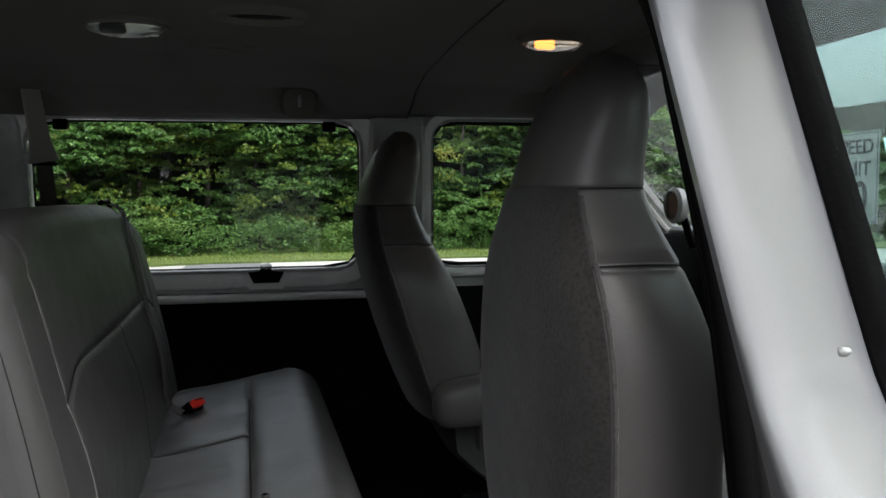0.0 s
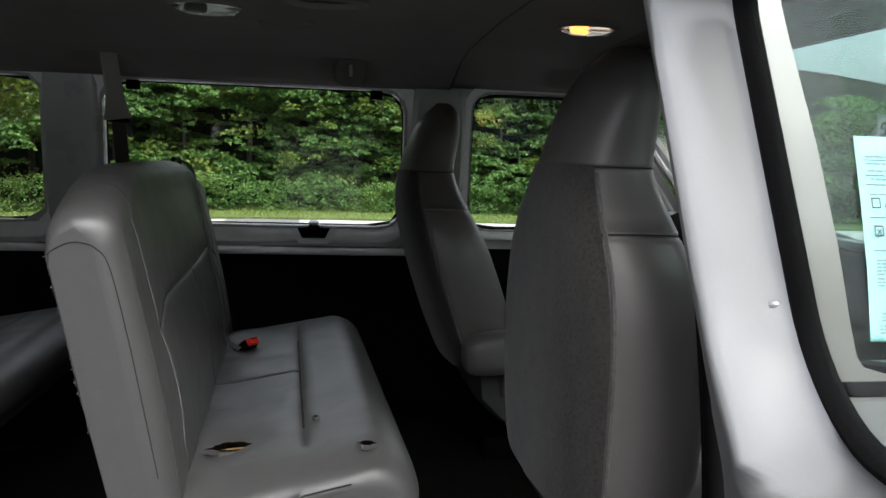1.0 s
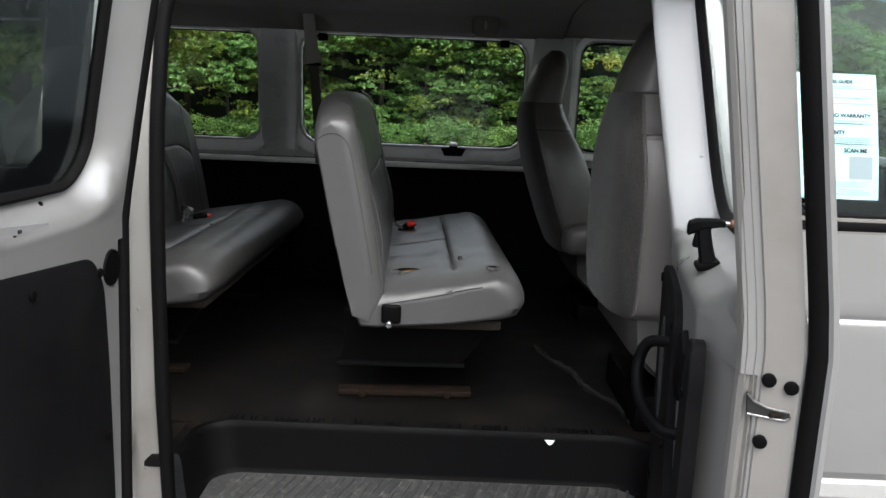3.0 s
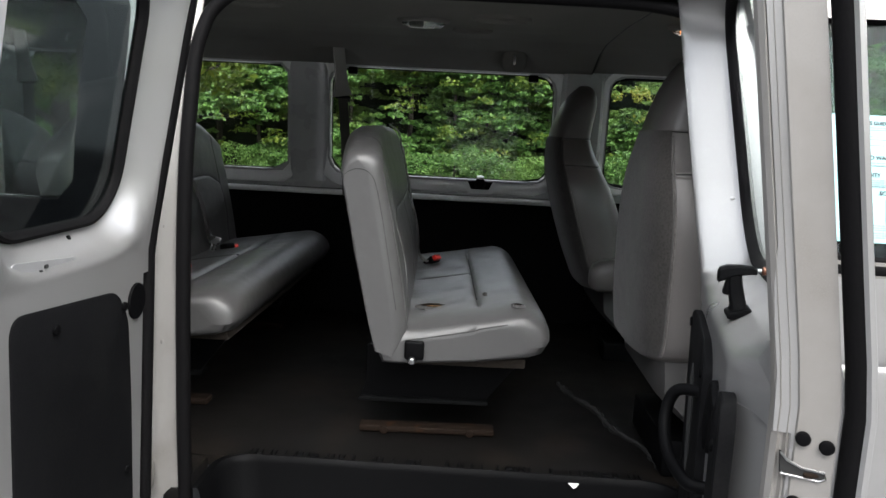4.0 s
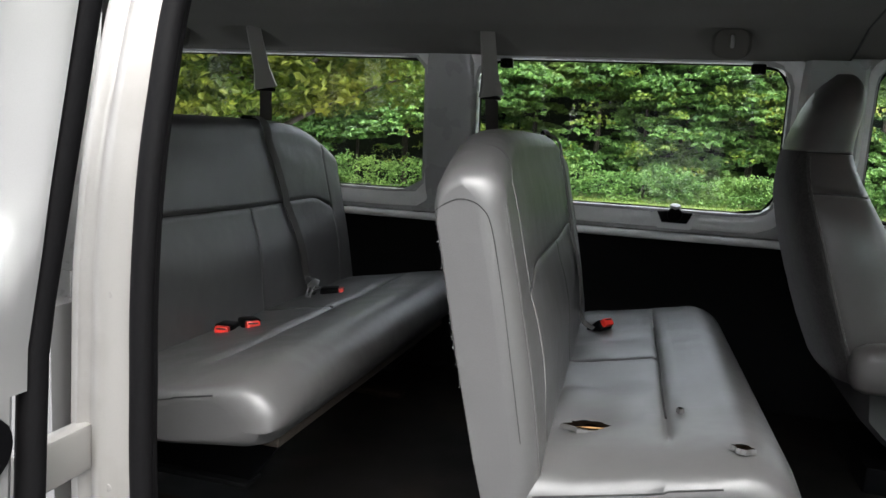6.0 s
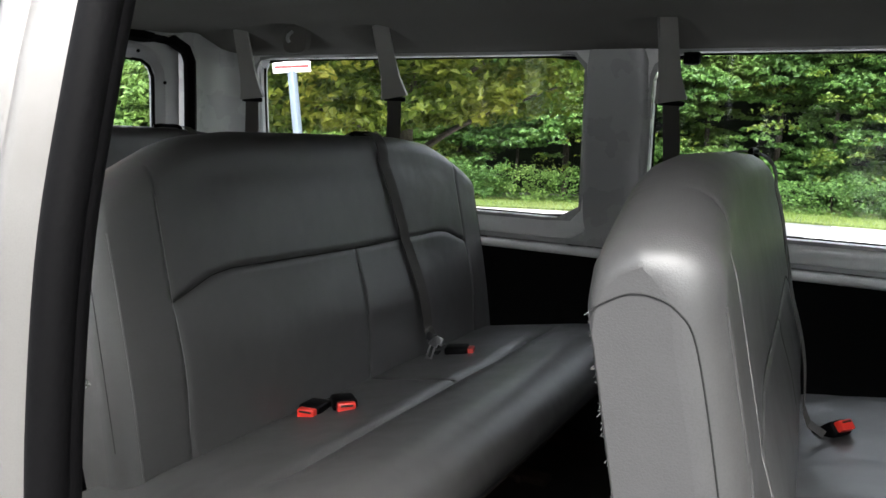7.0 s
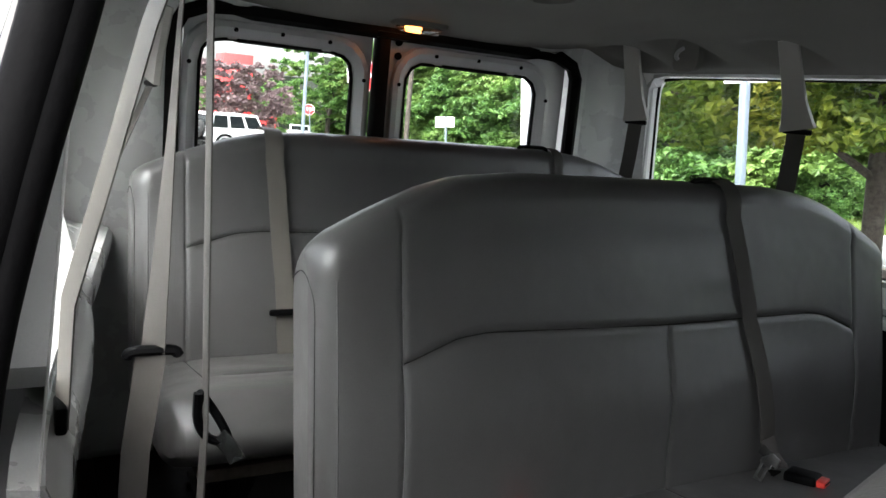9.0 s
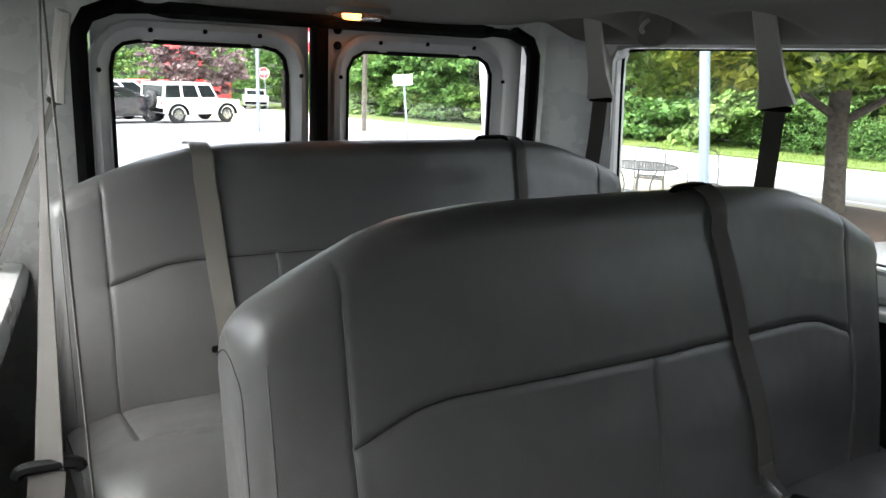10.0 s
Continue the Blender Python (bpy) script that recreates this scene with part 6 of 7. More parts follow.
# ground sheet to the horizon, road, verges
bm = bmesh.new()
gx = [-900, -300, -120, -60, -40, -25, -15, -8, -4, -2, 2, 10, 40, 150, 900]
gy = [-900, -200, -60, -20, 0, 9, 30, 80, 300, 900]
loft([[Vector((x, y, max(gz(x), -4.0))) for y in gy] for x in gx], closed=False, caps=False, bm=bm)
loose("ground", bm, ASPHALT, "grey asphalt parking ground", "ground", kind="structure")


def strip(name, mat, y0, y1, h, label, category, x0=-110, x1=110, bend=0.0, kind="structure"):
    bm = bmesh.new()
    xs_ = [x0 + (x1 - x0) * i / 80 for i in range(81)]
    rows = []
    for x in xs_:
        w = bend * noise.noise((x * 0.3, y0, 0))
        z = max(gz(x), -4.0)
        rows.append([Vector((x, y0 + w, z - 0.02)), Vector((x, y0 + w, z + h)), Vector((x, y1 + w, z + h)), Vector((x, y1 + w, z - 0.02))])
    loft(rows, closed=False, caps=False, bm=bm)
    return loose(name, bm, mat, label, category, kind=kind)


strip("road", CONCRETE, 12.1, 18.7, 0.006, "pale two-lane road", "road")
strip("road_shoulder", SANDY, 9.9, 12.1, 0.012, "sandy road shoulder", "road", bend=0.1)
strip("road_line", LINE_PAINT, 12.4, 12.53, 0.010, "white edge line on the road", "road marking")
strip("road_line", LINE_PAINT, 15.5, 15.6, 0.010, "white centre line on the road", "road marking")
strip("verge", TURF, 18.7, 24.5, 0.06, "grass verge before the woods", "grass", bend=0.15)
strip("lawn", TURF, 6.9, 8.6, 0.03, "narrow strip of lawn beside the lot", "grass", x0=-22, x1=-7.6, bend=0.2)


def blades(name, n, box, label, hh=(0.05, 0.13)):
    p = np.stack([rng.uniform(box[0], box[1], n), rng.uniform(box[2], box[3], n), np.zeros(n)], 1)
    p[:, 2] = [max(gz(x), -4) + 0.03 for x in p[:, 0]]
    a = rng.uniform(0, math.tau, n)
    w = np.stack([np.cos(a), np.sin(a), 0 * a], 1) * 0.012
    tip = p + np.stack([rng.normal(0, 0.03, n), rng.normal(0, 0.03, n), rng.uniform(*hh, n)], 1)
    v = np.stack([p - w, p + w, tip], 1).reshape(-1, 3)
    me = bpy.data.meshes.new(name)
    me.from_pydata(v.tolist(), [], np.arange(3 * n).reshape(-1, 3).tolist())
    me.materials.append(GRASS)
    tagged(new(name, me), label, "grass", kind="stuff")


blades("grass", 30000, (-26, 12, 18.6, 22.0), "rough green verge grass beside the road")
blades("grass", 7000, (-21, -7.8, 6.9, 8.6), "short green lawn grass")

# woods across the road
WY = 22.0
def boughs(n, x0, x1, top, big, spray, per, size, name, label, each=13, deep=1.6, drop=0.0):
    """Billowing crowns: drooping boughs of flat sprays over rounded forms, with dark gaps between them."""
    rows = []
    for _ in range(n):
        cx = rng.uniform(x0, x1)
        cz = top * rng.random() ** 0.85 * (1 - drop * max(0.0, min(1.0, (cx - x0) / (x1 - x0))))
        r = rng.uniform(*big)
        cy = WY + 0.9 * wave(cx, cz * 0.5) + abs(rng.normal(0, deep)) + 0.25 * r
        for _ in range(each):
            a, q = rng.uniform(-2.9, -0.25), rng.uniform(-0.45, 1.0)
            w = math.sqrt(1 - q * q)
            bx, by, bz = cx + r * w * math.cos(a), cy + 0.8 * r * w * math.sin(a), cz + 0.75 * r * q
            for k in range(6):
                f = k / 5 - 0.5
                side = rng.normal(0, 0.3) * r
                out = f * 0.9 * r
                rows.append((bx - math.sin(a) * side + math.cos(a) * out, by + math.cos(a) * side * 0.6 + math.sin(a) * out, bz + max(gz(bx), -1.0) - 0.55 * out * (out > 0) - 0.15 * abs(side), rng.uniform(*spray)))
    tagged(new(name, leaf_mesh(name, rows, GREEN, per, size, 0.22)), label, "woods", kind="stuff")


boughs(180, -19, 10, 6.2, (0.65, 1.35), (0.15, 0.35), 28, (0.085, 0.19), "woods", "dense green summer woods across the road")
boughs(120, -64, -16, 6.2, (1.2, 2.4), (0.35, 0.8), 30, (0.16, 0.36), "woods", "dense green woods further along the road")
boughs(46, 8, 30, 5.6, (1.2, 2.0), (0.4, 0.8), 30, (0.18, 0.38), "woods", "green woods ahead along the road", drop=0.75)
rows = []
for _ in range(1500):
    x = rng.uniform(-26, 12)
    h = 0.7 + 0.8 * (wave(x, 9.0) + 0.5)
    rows.append((x, WY - 1.0 + 0.5 * wave(x, 3.3) + rng.uniform(0, 0.7), max(gz(x), -1.0) + 0.1 + max(0.2, h) * rng.random(), rng.uniform(0.15, 0.35)))
tagged(new("shrubs", leaf_mesh("shrubs", rows, GREEN, 34, (0.05, 0.1), 0.7)), "low leafy undergrowth at the edge of the woods", "shrubs", kind="stuff")
rows = [(rng.uniform(-14, 8), WY - 0.6 + rng.uniform(0, 1.2), rng.uniform(0.8, 5.5), rng.uniform(0.3, 0.6)) for _ in range(160)]
tagged(new("yellow_foliage", leaf_mesh("yellow_foliage", rows, LIME, 40, (0.08, 0.17))), "yellowing sprays among the green woods", "foliage", kind="stuff")
# dark sheets behind the leaves stand in for the woods' inner shade
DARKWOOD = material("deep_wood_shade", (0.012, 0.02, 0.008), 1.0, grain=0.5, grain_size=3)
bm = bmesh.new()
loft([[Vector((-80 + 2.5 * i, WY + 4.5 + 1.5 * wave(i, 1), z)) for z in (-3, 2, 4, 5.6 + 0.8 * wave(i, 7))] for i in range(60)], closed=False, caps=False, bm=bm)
loose("backdrop", bm, DARKWOOD, "dark sheet standing in for shade deep in the woods", "backdrop", kind="structure")
for i in range(26):
    x = -30 + i * 1.7 + R.uniform(-0.6, 0.6)
    y = WY + R.uniform(0.9, 2.5)
    r = R.uniform(0.05, 0.14)
    tr = tube(smooth_path([(x, y, gz(x) - 0.1), (x + R.uniform(-0.2, 0.2), y, 3), (x + R.uniform(-0.5, 0.5), y, 5.8)], 3), [r * (1 - 0.07 * k) for k in range(7)], 7)
    loose("woods_trunk", tr, BARK, "slender grey trunk at the edge of the woods", "tree trunk", "trunks in the woods")

# woods behind the camera and at the ends, seen in the glass
rows = [(rng.uniform(-45, 45), -32 + rng.normal(0, 1.2), rng.uniform(0.3, 8), rng.uniform(0.7, 1.4)) for _ in range(900)]
rows += [(x, y, z + max(gz(x), -4), r) for x, y, z, r in zip(rng.uniform(-95, -72, 900), rng.uniform(-30, 40, 900), rng.uniform(0, 5.5, 900), rng.uniform(0.8, 1.6, 900))]
tagged(new("far_woods", leaf_mesh("far_woods", rows, GREEN, 40, (0.25, 0.5))), "distant green trees round the lot", "woods", kind="stuff")
rows = [(rng.uniform(48, 56), rng.uniform(10, 50), rng.uniform(0, 6), rng.uniform(0.9, 1.6)) for _ in range(420)]
# unseen trees off the nose, added to keep sky light out of the windscreen
rows += [(rng.uniform(13, 19), rng.uniform(-14, 6), rng.uniform(0, 9), rng.uniform(0.7, 1.3)) for _ in range(560)]
rows += [(rng.uniform(-24, 8), WY + 1.5 + abs(rng.normal(0, 1.2)), rng.uniform(4.5, 6.6), rng.uniform(0.6, 1.1)) for _ in range(400)]
tagged(new("far_woods", leaf_mesh("far_woods", rows, GREEN, 40, (0.25, 0.5))), "distant and tall green trees, with unseen ones added to shade the windscreen", "woods", kind="stuff")
# second dark sheet, painted shade behind the far trees
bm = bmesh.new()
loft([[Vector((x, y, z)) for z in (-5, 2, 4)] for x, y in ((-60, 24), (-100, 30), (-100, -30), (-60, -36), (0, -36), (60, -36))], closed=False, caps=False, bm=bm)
loose("backdrop_ring", bm, DARKWOOD, "dark sheet standing in for shade among the far trees", "backdrop", kind="structure")


def branchy_tree(name, at, label, mat, trunk_r, fork, crown, per=40, size=(0.06, 0.12), sprays=380, seed=3, category="tree"):
    rr = random.Random(seed)
    t = thing(name, label, category, at=at)
    bm = bmesh.new()
    tube(smooth_path([(0, 0, -0.1), (0.02, 0, fork * 0.5), (0.05, 0.02, fork), (0.25, 0.1, fork + 0.9), (0.4, 0.2, fork + 2.0)], 5), [trunk_r * k for k in (1.35, 1.15, 1.05, 1.02, 1.0, 0.99, 0.98, 0.97, 0.97, 0.97, 0.95, 0.9, 0.82, 0.76, 0.7, 0.62, 0.55, 0.48, 0.4, 0.3, 0.2)], 12, bm=bm)
    part("trunk", bm, BARK, t)
    for i in range(7):
        a = rr.uniform(0, math.tau)
        h = fork * rr.uniform(0.72, 1.35)
        ln = crown[0] * rr.uniform(0.5, 0.95)
        p = [(0.05, 0, h), (ln * 0.35 * math.cos(a), ln * 0.35 * math.sin(a), h + 0.5 + rr.random() * 0.5), (ln * math.cos(a), ln * math.sin(a), h + 1.0 + rr.random() * 1.4)]
        part("limb", tube(smooth_path(p, 5), [trunk_r * 0.45 * (1 - 0.08 * k) for k in range(11)], 8), BARK, t)
    rows = []
    for _ in range(sprays):
        a, q = rr.uniform(0, math.tau), rr.random() ** 0.5
        z = crown[1] + (crown[2] - crown[1]) * rr.random()
        f = 1 - ((z - (crown[1] + crown[2]) / 2) / (crown[2] - crown[1]) * 1.6) ** 2 * 0.5
        rows.append((crown[0] * q * f * math.cos(a), crown[0] * q * f * math.sin(a), z, rr.uniform(0.25, 0.55)))
    cr = new("crown", leaf_mesh("crown", rows, mat, per, size))
    cr.parent = t
    return t


lean(branchy_tree("tree", (-7.0, 10.1, gz(-7.0)), "broad roadside tree with yellowing leaves in mulch", LIME, 0.15, 2.0, (4.2, 2.1, 6.0), size=(0.09, 0.17), sprays=1500), (-7.0, 10.1))
branchy_tree("tree", (-52, 11.5, gz(-52)), "purple-leaved tree beside the lot", PURPLE, 0.16, 1.5, (3.6, 1.2, 5.2), per=44, size=(0.2, 0.36), sprays=220, seed=5)
branchy_tree("tree", (-60, 20.5, gz(-60)), "full green tree behind the lot", GREEN, 0.2, 2.2, (5, 1.5, 8), per=44, size=(0.2, 0.4), sprays=320, seed=8)
branchy_tree("tree", (-56, 4.5, gz(-56)), "full green tree behind parked cars", GREEN, 0.2, 2.2, (4.0, 1.5, 6.4), per=44, size=(0.2, 0.4), sprays=260, seed=9)
bm = bmesh.new()
loft([[Vector((-7.0 + r * math.cos(a) * (1 + 0.06 * math.sin(5 * a)), 9.9 + r * math.sin(a), gz(-7) + h)) for a in (math.tau * i / 28 for i in range(28))] for r, h in ((1.7, 0.0), (1.5, 0.07), (0.8, 0.13), (0.25, 0.16))], bm=bm)
loose("mulch_bed", bm, MULCH, "round bed of dark mulch at the tree's foot", "mulch", kind="stuff")


def lettered(parent, text, at, size, mat, m):
    cu = bpy.data.curves.new("words", "FONT")
    cu.body, cu.size, cu.extrude, cu.align_x, cu.align_y, cu.offset = text, size, 0.002, "CENTER", "CENTER", size * 0.02
    tmp = bpy.data.objects.new("tmp", cu)
    scene.collection.objects.link(tmp)
    me = bpy.data.meshes.new_from_object(tmp.evaluated_get(bpy.context.evaluated_depsgraph_get()))
    bpy.data.objects.remove(tmp)
    me.transform(m @ Matrix.Translation(at))
    me.materials.append(mat)
    ob = new("lettering", me)
    ob.parent = parent


# white dimmed in colour, for the tinted glass it is seen through
DULLWHITE = material("dimmed_sign_white", (0.45, 0.46, 0.45), 0.5)
SIGNRED = material("sign_red", (0.6, 0.03, 0.03), 0.5)


def road_sign(name, at, facing, label, build, tilt=6.0):
    """A sign on a post; its plate lies in local x and y, lifted to height by build."""
    s = thing(name, label, "sign")
    base = Vector((at[0], at[1], gz(at[0])))
    m = Matrix.Translation((at[0], at[1], at[2])) @ pose(0, 0, 0, 90, 0, facing)
    part("post", rbox(((base.x), base.y, (base.z + at[2]) / 2), (0.05, 0.05, at[2] - base.z + 0.3), 0.006, m=Matrix.Translation(Vector((0.03 * math.sin(radians(facing)), -0.03 * math.cos(radians(facing)) * -1, 0)))), GALV, s)
    build(s, m)
    return lean(s, at, tilt)


def stop_plate(size):
    def build(s, m):
        for k, mat, h in ((1.0, WHITE, 0.0), (0.94, SIGNRED, 0.004)):
            ring = [[m @ Vector((size * k * math.cos(a), size * k * math.sin(a), h + d)) for a in (math.pi / 8 + math.tau * i / 8 for i in range(8))] for d in (0, 0.003)]
            part("plate", loft(ring), mat, s)
        lettered(s, "STOP", (0, 0, 0.009), size * 0.78, WHITE, m)
    return build


def speed_plate(s, m):
    for w, h, mat, d in ((0.91, 1.22, WHITE, 0), (0.87, 1.18, INK, 0.004), (0.845, 1.155, WHITE, 0.007)):
        part("plate", rbox((0, 0, d), (w, h, 0.003), 0.001, 1, m), DULLWHITE if mat is WHITE else mat, s)
    for text, y, size in (("SPEED", 0.4, 0.27), ("LIMIT", 0.11, 0.27), ("40", -0.28, 0.56)):
        lettered(s, text, (0, y, 0.011), size, INK, m)


def plain_plate(w, h):
    def build(s, m):
        part("plate", rbox((0, 0, 0), (w, h, 0.01), 0.003, 1, m), WHITE, s)
    return build


road_sign("stop_sign", (-16.5, 5.9, 2.36), 68, "red octagonal stop sign on a steel post", stop_plate(0.38))
road_sign("stop_sign", (-50, 15.8, 0.9), 75, "distant red stop sign beyond the road", stop_plate(0.38))
road_sign("speed_sign", (7.6, 7.35, 1.91), -90, "white speed limit sign on a steel post", speed_plate, 0.0)
road_sign("notice_board", (-20, 9.9, 1.42), 62, "small white board on posts before the woods", plain_plate(0.55, 0.3))
# steel post with a shallow sign cap near the lot
p = thing("sign_post", "pale steel post with a small sign on top", "sign", at=(-5.98, 6.05, gz(-5.98)))
part("post", rbox((0, 0, 1.26), (0.085, 0.085, 2.56), 0.012), GALV, p)
part("sign_plate", rbox((0, 0, 2.58), (0.44, 0.05, 0.13), 0.006, 2, pose(0, 0, 0, 0, 0, 40)), WHITE, p)
part("sign_band", rbox((0, 0, 2.585), (0.40, 0.056, 0.03), 0.004, 2, pose(0, 0, 0, 0, 0, 40)), SIGNRED, p)
lean(p, (-5.98, 6.05))
p = thing("utility_pole", "thick white pole with a box beside the road", "pole", at=(-16.75, 10.6, gz(-17)))
part("shaft", tube([(0, 0, -0.1), (0, 0, 7)], 0.19, 14), WHITE, p)
part("meter_box", rbox((0.2, 0.3, 1.3), (0.35, 0.35, 0.8), 0.03), WHITE, p)
lean(p, (-16.75, 10.6))
p = thing("lamp_post", "thin dark lamp post at the lot", "pole", at=(-30, 8.7, gz(-30)))
part("shaft", tube([(0, 0, -0.1), (0, 0, 6.5)], 0.07, 10), GALV, p)
part("head", rbox((0.3, 0, 6.5), (0.8, 0.25, 0.12), 0.03), GALV, p)
p = thing("lamp_post", "dark lamp post beside the road", "pole", at=(-30, 13.25, gz(-30)))
part("shaft", tube([(0, 0, -0.1), (0, 0, 6.5)], 0.1, 10), BARK, p)
part("head", rbox((0.3, 0, 6.5), (0.8, 0.25, 0.12), 0.03), BARK, p)
RED_WALL = material("red_panel", (0.6, 0.05, 0.05), 0.5, grain=0.1, grain_size=3)
bld = thing("red_building", "far red building behind the trees", "building", at=(-66, 14.2, gz(-66)))
part("tower", rbox((0, 0, 3.0), (3, 2.4, 7.6), 0.05), RED_WALL, bld)
part("wing", rbox((0, -0.5, 0.8), (4, 7.5, 2.4), 0.05), RED_WALL, bld)


# garden table and chair of bent wire
IRON = material("grey_wire_iron", (0.12, 0.125, 0.13), 0.5, metal=0.5)


def wire_table(at):
    t = thing("garden_table", "round grey metal mesh garden table", "table", at=at)
    n = 30
    part("rim", tube([(0.6 * math.cos(a), 0.6 * math.sin(a), 0.72) for a in (math.tau * i / n for i in range(n + 1))], 0.012, 6), IRON, t)
    bm = bmesh.new()
    for i in range(-9, 10):
        w = math.sqrt(0.36 - (i * 0.06) ** 2)
        tube([(-w, i * 0.06, 0.72), (w, i * 0.06, 0.72)], 0.003, 4, bm=bm)
        tube([(i * 0.06, -w, 0.722), (i * 0.06, w, 0.722)], 0.003, 4, bm=bm)
    part("mesh_top", bm, IRON, t)
    for k in range(4):
        a = math.pi / 4 + k * math.pi / 2
        part("leg", tube(smooth_path([(0.3 * math.cos(a), 0.3 * math.sin(a), 0.71), (0.2 * math.cos(a), 0.2 * math.sin(a), 0.35), (0.42 * math.cos(a), 0.42 * math.sin(a), 0.0)], 5), 0.012, 6), IRON, t)
    return t


def wire_chair(at, turn):
    c = thing("garden_chair", "grey bent-wire garden chair with mesh back", "chair", "garden chairs", at=at, turn=turn)
    bm = bmesh.new()
    for i in range(8):
        y = -0.21 + 0.06 * i
        tube([(-0.22, y, 0.42), (0.22, y, 0.43)], 0.003, 4, bm=bm)
    for i in range(8):
        x = -0.21 + 0.06 * i
        tube([(x, -0.22, 0.425), (x, 0.22, 0.425)], 0.003, 4, bm=bm)
    tube([(-0.23, -0.23, 0.42), (0.23, -0.23, 0.42), (0.23, 0.23, 0.42), (-0.23, 0.23, 0.42), (-0.23, -0.23, 0.42)], 0.01, 6, bm=bm)
    part("seat", bm, IRON, c)
    bm = bmesh.new()
    tube(smooth_path([(-0.22, -0.24, 0.42), (-0.32, -0.25, 0.75), (-0.36, -0.2, 0.92), (-0.37, 0, 0.96), (-0.36, 0.2, 0.92), (-0.32, 0.25, 0.75), (-0.22, 0.24, 0.42)], 5), 0.011, 6, bm=bm)
    for i in range(7):
        y = -0.18 + 0.06 * i
        tube([(-0.23, y, 0.44), (-0.36, y * 0.95, 0.93)], 0.003, 4, bm=bm)
    for z in (0.52, 0.62, 0.72, 0.82):
        tube([(-0.22 - (z - 0.42) * 0.28, -0.23, z), (-0.22 - (z - 0.42) * 0.28, 0.23, z)], 0.003, 4, bm=bm)
    part("back", bm, IRON, c)
    for sx, sy in ((-1, -1), (-1, 1), (1, -1), (1, 1)):
        part("leg", tube(smooth_path([(sx * 0.2, sy * 0.22, 0.42), (sx * 0.22, sy * 0.24, 0.2), (sx * 0.27, sy * 0.26, 0.0)], 4), 0.01, 6), IRON, c)
    return c


wire_table((-9.0, 8.0, gz(-9.0)))
wire_chair((-9.7, 9.0, gz(-9.7)), 130)
wire_chair((-8.5, 9.0, gz(-8.5)), -35)

# ---- parked cars in the distance ----
TYRE = material("black_tyre", (0.02, 0.02, 0.02), 0.8, grain=0.3, grain_size=60)
DGLASS = material("dark_car_glass", (0.015, 0.018, 0.02), 0.08, rough_var=0)
CARWHITE = material("white_car_paint", (0.8, 0.8, 0.8), 0.25, coat=0.6)
CARBLACK = material("black_car_paint", (0.02, 0.02, 0.025), 0.2, coat=0.6)


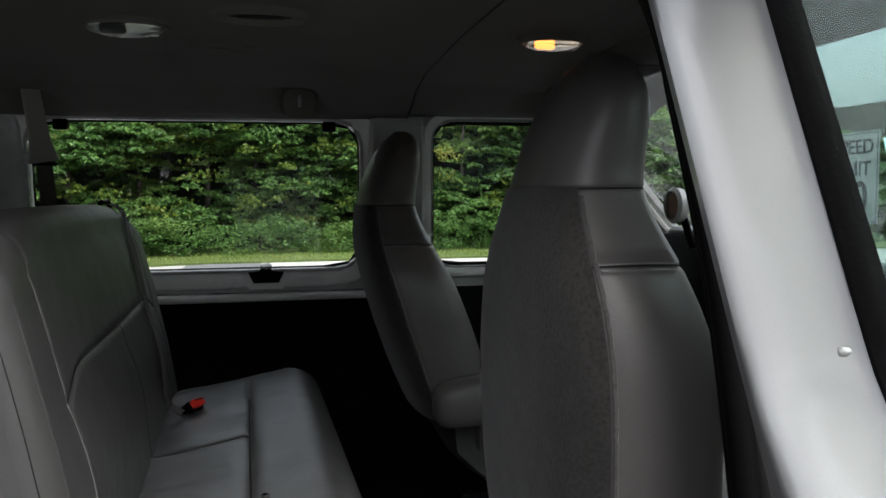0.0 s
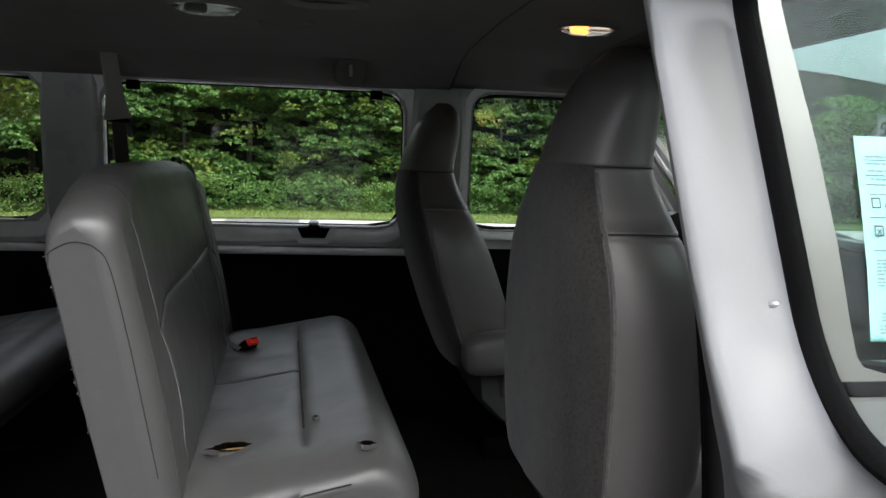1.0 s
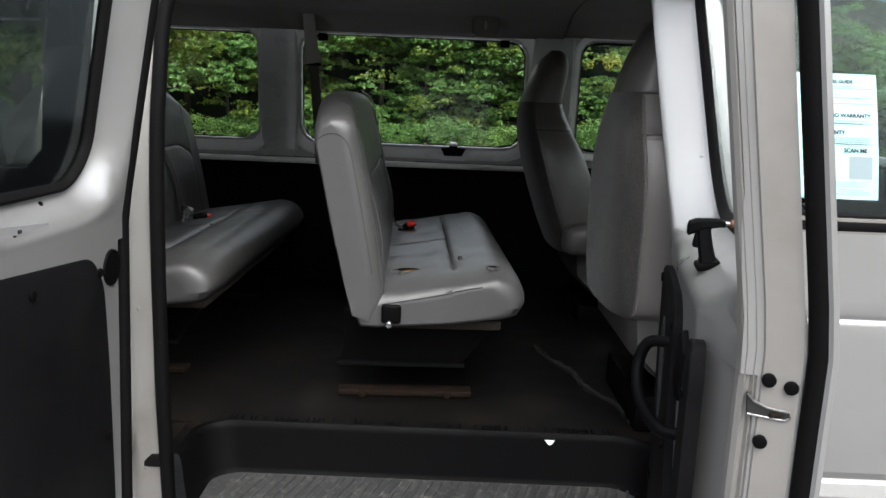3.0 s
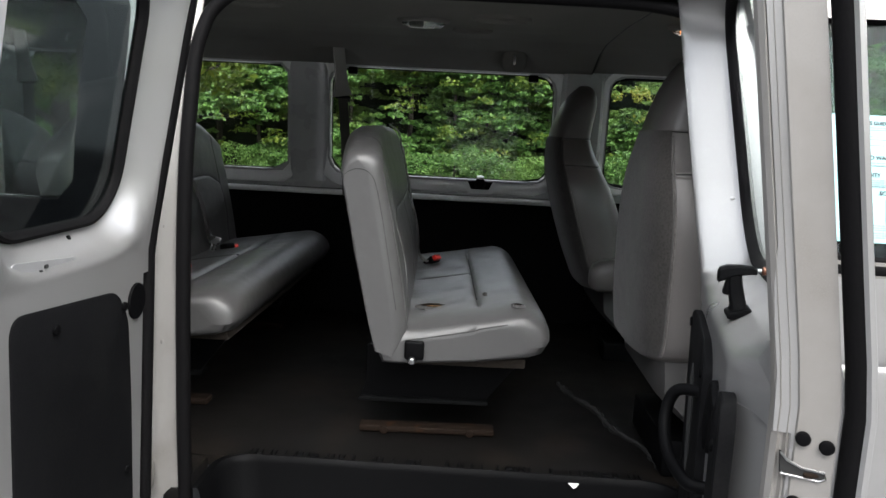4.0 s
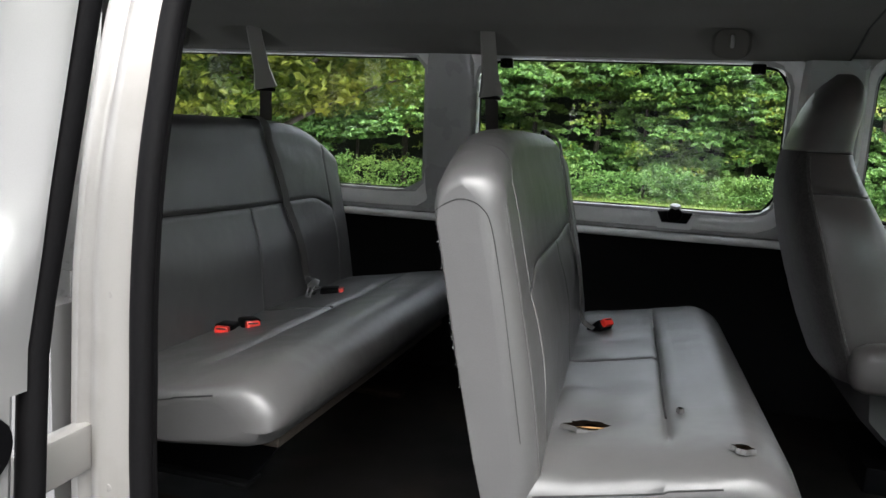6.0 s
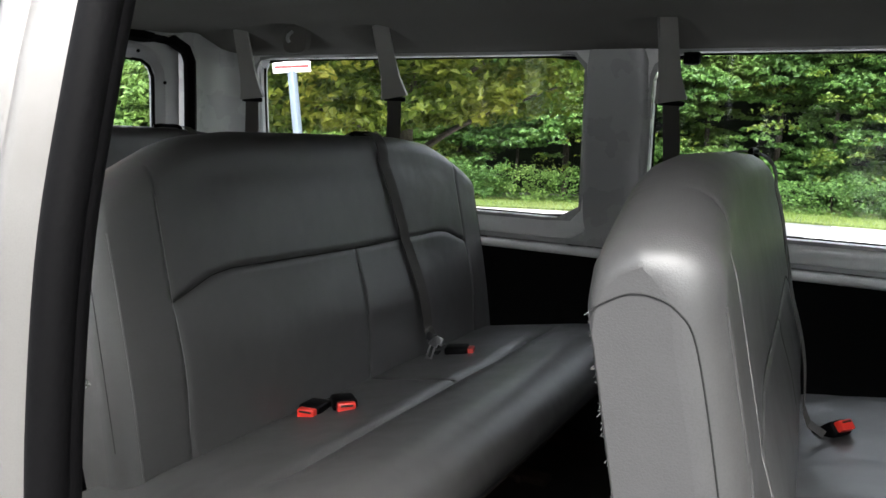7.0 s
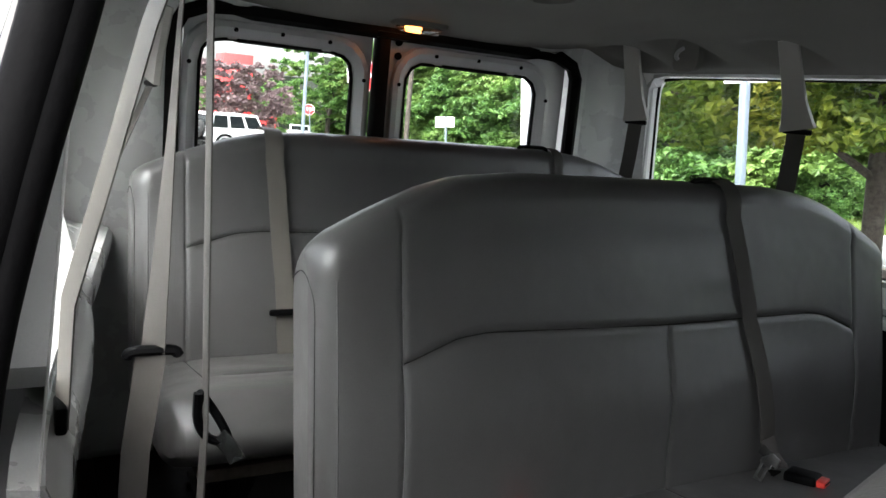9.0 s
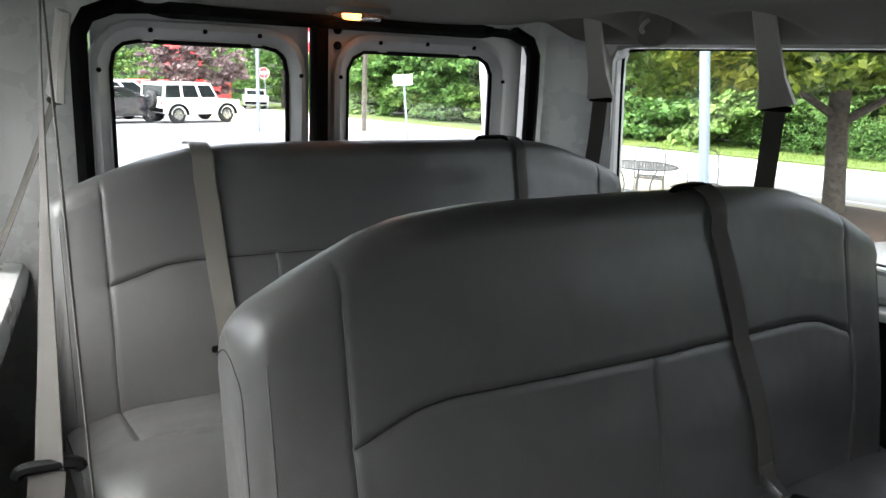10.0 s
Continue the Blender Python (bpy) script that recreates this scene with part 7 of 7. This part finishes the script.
def car(name, at, turn, paint, label, prof, roof, width=1.8, wheel=0.36, axles=(0.9, 3.4), spare=False, boxy=False):
    """prof: lower body outline (x, z); roof: greenhouse outline; x runs from tail to nose."""
    c = thing(name, label, "car", "parked cars", at=at, turn=turn)
    w = width / 2
    bm = loft([[Vector((x, y * w, z)) for x, z in prof] for y in (-1, -0.93, 0.93, 1)])
    part("body", bm, paint, c)
    k = 0.97 if boxy else 0.82
    bm = bmesh.new()
    loft([[Vector((x, y, z)) for x, z in roof] for y in (-w * k, w * k)], bm=bm)
    part("cabin", bm, paint, c)
    (xa, za), (xb, zb), (xc, zc), (xd, zd) = roof[0], roof[1], roof[-2], roof[-1]
    for s in (-1, 1):
        n = 3
        for i in range(n):
            t0, t1 = (i + 0.08) / n, (i + 0.92) / n
            lo0, lo1 = xa + (xd - xa) * t0, xa + (xd - xa) * t1
            hi0, hi1 = xb + (xc - xb) * t0, xb + (xc - xb) * t1
            bm = bmesh.new()
            y = s * (w * k + 0.006)
            bm.faces.new([bm.verts.new(p) for p in ((lo0, y, za + 0.06), (lo1, y, za + 0.06), (hi1, y, zb - 0.08), (hi0, y, zb - 0.08))])
            part("side_window", bm, DGLASS, c)
    for xl, zl, xh, zh, o in ((xa, za, xb, zb, -0.008), (xd, zd, xc, zc, 0.008)):
        bm = bmesh.new()
        bm.faces.new([bm.verts.new((xl + (xh - xl) * t + o, y * w * k * 0.88, zl + (zh - zl) * t)) for t, y in ((0.12, -1), (0.12, 1), (0.85, 1), (0.85, -1))])
        part("screen", bm, DGLASS, c)
    for x in axles:
        for s in (-1, 1):
            wh = part("wheel", loft([[Vector((x + wheel * r * math.cos(a), s * (w - 0.1 + d), wheel + wheel * r * math.sin(a))) for a in (math.tau * i / 24 for i in range(24))] for r, d in ((0.6, -0.1), (1, -0.09), (1, 0.09), (0.62, 0.11))]), TYRE, c)
            part("rim", disc((x, s * (w + 0.0), wheel), (0, s, 0), wheel * 0.6, 0.02, 16), CHROME, wh)
    for s in (-1, 1):
        part("tail_light", rbox((prof[0][0] - 0.005, s * w * 0.85, prof[1][1] * 0.85), (0.03, 0.14, 0.16), 0.01), SIGNRED, c)
    part("bumper", rbox((prof[0][0], 0, prof[0][1] + 0.12), (0.16, width * 0.94, 0.2), 0.04), BLACK, c)
    if boxy:
        for x in axles:
            for sgn in (-1, 1):
                arc = [(x + wheel * 1.22 * math.cos(a), sgn * (w + 0.03), wheel + wheel * 1.15 * math.sin(a)) for a in (math.pi * (i / 10) for i in range(11))]
                part("fender", tube(arc, 0.06, 6, flat=(0.11, (0, 1, 0))), BLACK, c, "black wheel arch flare")
        part("door_gap", rbox((2.0, -w - 0.003, 0.8), (0.02, 0.012, 0.7), 0.002, 1), BLACK, c)
        part("roof_seam", rbox((1.7, 0, roof[1][1] - 0.03), (0.03, width * 0.98, 0.08), 0.004, 1), BLACK, c)
    if spare:
        sp = part("spare_wheel", disc((prof[1][0], -0.05, 1.05), (-1, 0, 0), 0.4, 0.22, 24), TYRE, c)
        part("spare_rim", disc((prof[1][0] - 0.21, -0.05, 1.05), (-1, 0, 0), 0.22, 0.03, 18), CHROME, sp)
    return c


OFFROAD = [(0.0, 0.5), (0.0, 1.12), (2.75, 1.14), (3.0, 1.13), (4.2, 1.05), (4.25, 0.55), (3.9, 0.42), (0.3, 0.42)]
SALOON = [(0.0, 0.35), (-0.02, 0.98), (0.9, 1.0), (3.3, 0.96), (4.5, 0.78), (4.6, 0.4), (4.2, 0.25), (0.3, 0.25)]
TALL = [(0.0, 0.4), (0.0, 1.1), (1.2, 1.14), (3.6, 1.1), (4.6, 0.9), (4.7, 0.45), (4.3, 0.3), (0.3, 0.3)]
car("off_road_car", (-37.6, 6.2, gz(-37.6)), 112, CARWHITE, "white boxy off-road car with a spare wheel", OFFROAD, [(0.02, 1.12), (0.1, 1.82), (2.55, 1.84), (2.95, 1.13)], 1.85, 0.4, (0.75, 3.45), True, True)
car("saloon_car", (-36.8, 2.4, gz(-36.5)), 115, CARBLACK, "black estate car parked in the lot", TALL, [(0.15, 1.1), (0.5, 1.55), (2.5, 1.57), (3.6, 1.1)], 1.85, 0.35, (0.9, 3.7))
car("delivery_van", (-41.7, 3.2, gz(-42.5)), 112, CARWHITE, "white minivan parked behind a black car", TALL, [(0.1, 1.1), (0.35, 1.9), (3.0, 1.92), (4.1, 1.1)], 1.95, 0.36, (0.9, 3.8))
for i, (paint, lab) in enumerate(((CARBLACK, "black car in the lot beside the hedge"), (CARWHITE, "white car in the lot beside the hedge"), (GALV, "grey car in the lot beside the hedge"))):
    car("parked_car", (-24 - 1.5 * i, -11 - 3.2 * i, gz(-24)), 20, paint, lab, SALOON, [(0.6, 0.98), (1.3, 1.42), (2.6, 1.44), (3.5, 0.96)], 1.8, 0.33, (0.9, 3.6))
car("saloon_car", (-58, 17.6, gz(-58)), 165, CARWHITE, "white saloon car on the far road", SALOON, [(0.6, 0.98), (1.3, 1.42), (2.6, 1.44), (3.5, 0.96)], 1.8, 0.33, (0.9, 3.6))


# low building behind the lot, mirrored in the panes
# stucco colour darkened to hold the porch shade over the wall
STUCCO = material("porch_shaded_stucco", (0.06, 0.058, 0.054), 0.9, grain=0.2, grain_size=8, stain=(0.045, 0.043, 0.04), stain_size=0.4)
FASCIA = material("dark_fascia", (0.05, 0.05, 0.045), 0.7, grain=0.2, grain_size=5)
shop = thing("shop_building", "low flat-roofed shop with white porch pillars and red sign bars", "building", at=(-13, -18, 0))
part("wall", rbox((0, -2.0, 2.0), (34, 5, 4.0), 0.02), STUCCO, shop)
part("roof", rbox((0, 0.2, 4.3), (35, 9.4, 0.9), 0.05), FASCIA, shop)
for i in range(8):
    part("porch_pillar", rbox((-15 + 4.2 * i, 4.3, 1.95), (0.4, 0.4, 3.9), 0.03), WHITE, shop)
for i in range(7):
    part("sign_bar", rbox((-6 + 1.5 * i, 4.95, 4.3), (0.9, 0.08, 0.5), 0.01), SIGNRED, shop)
for i in range(7):
    part("shop_window", rbox((-13 + 4.2 * i, 0.52, 1.7), (2.6, 0.08, 1.9), 0.01), DGLASS, shop)
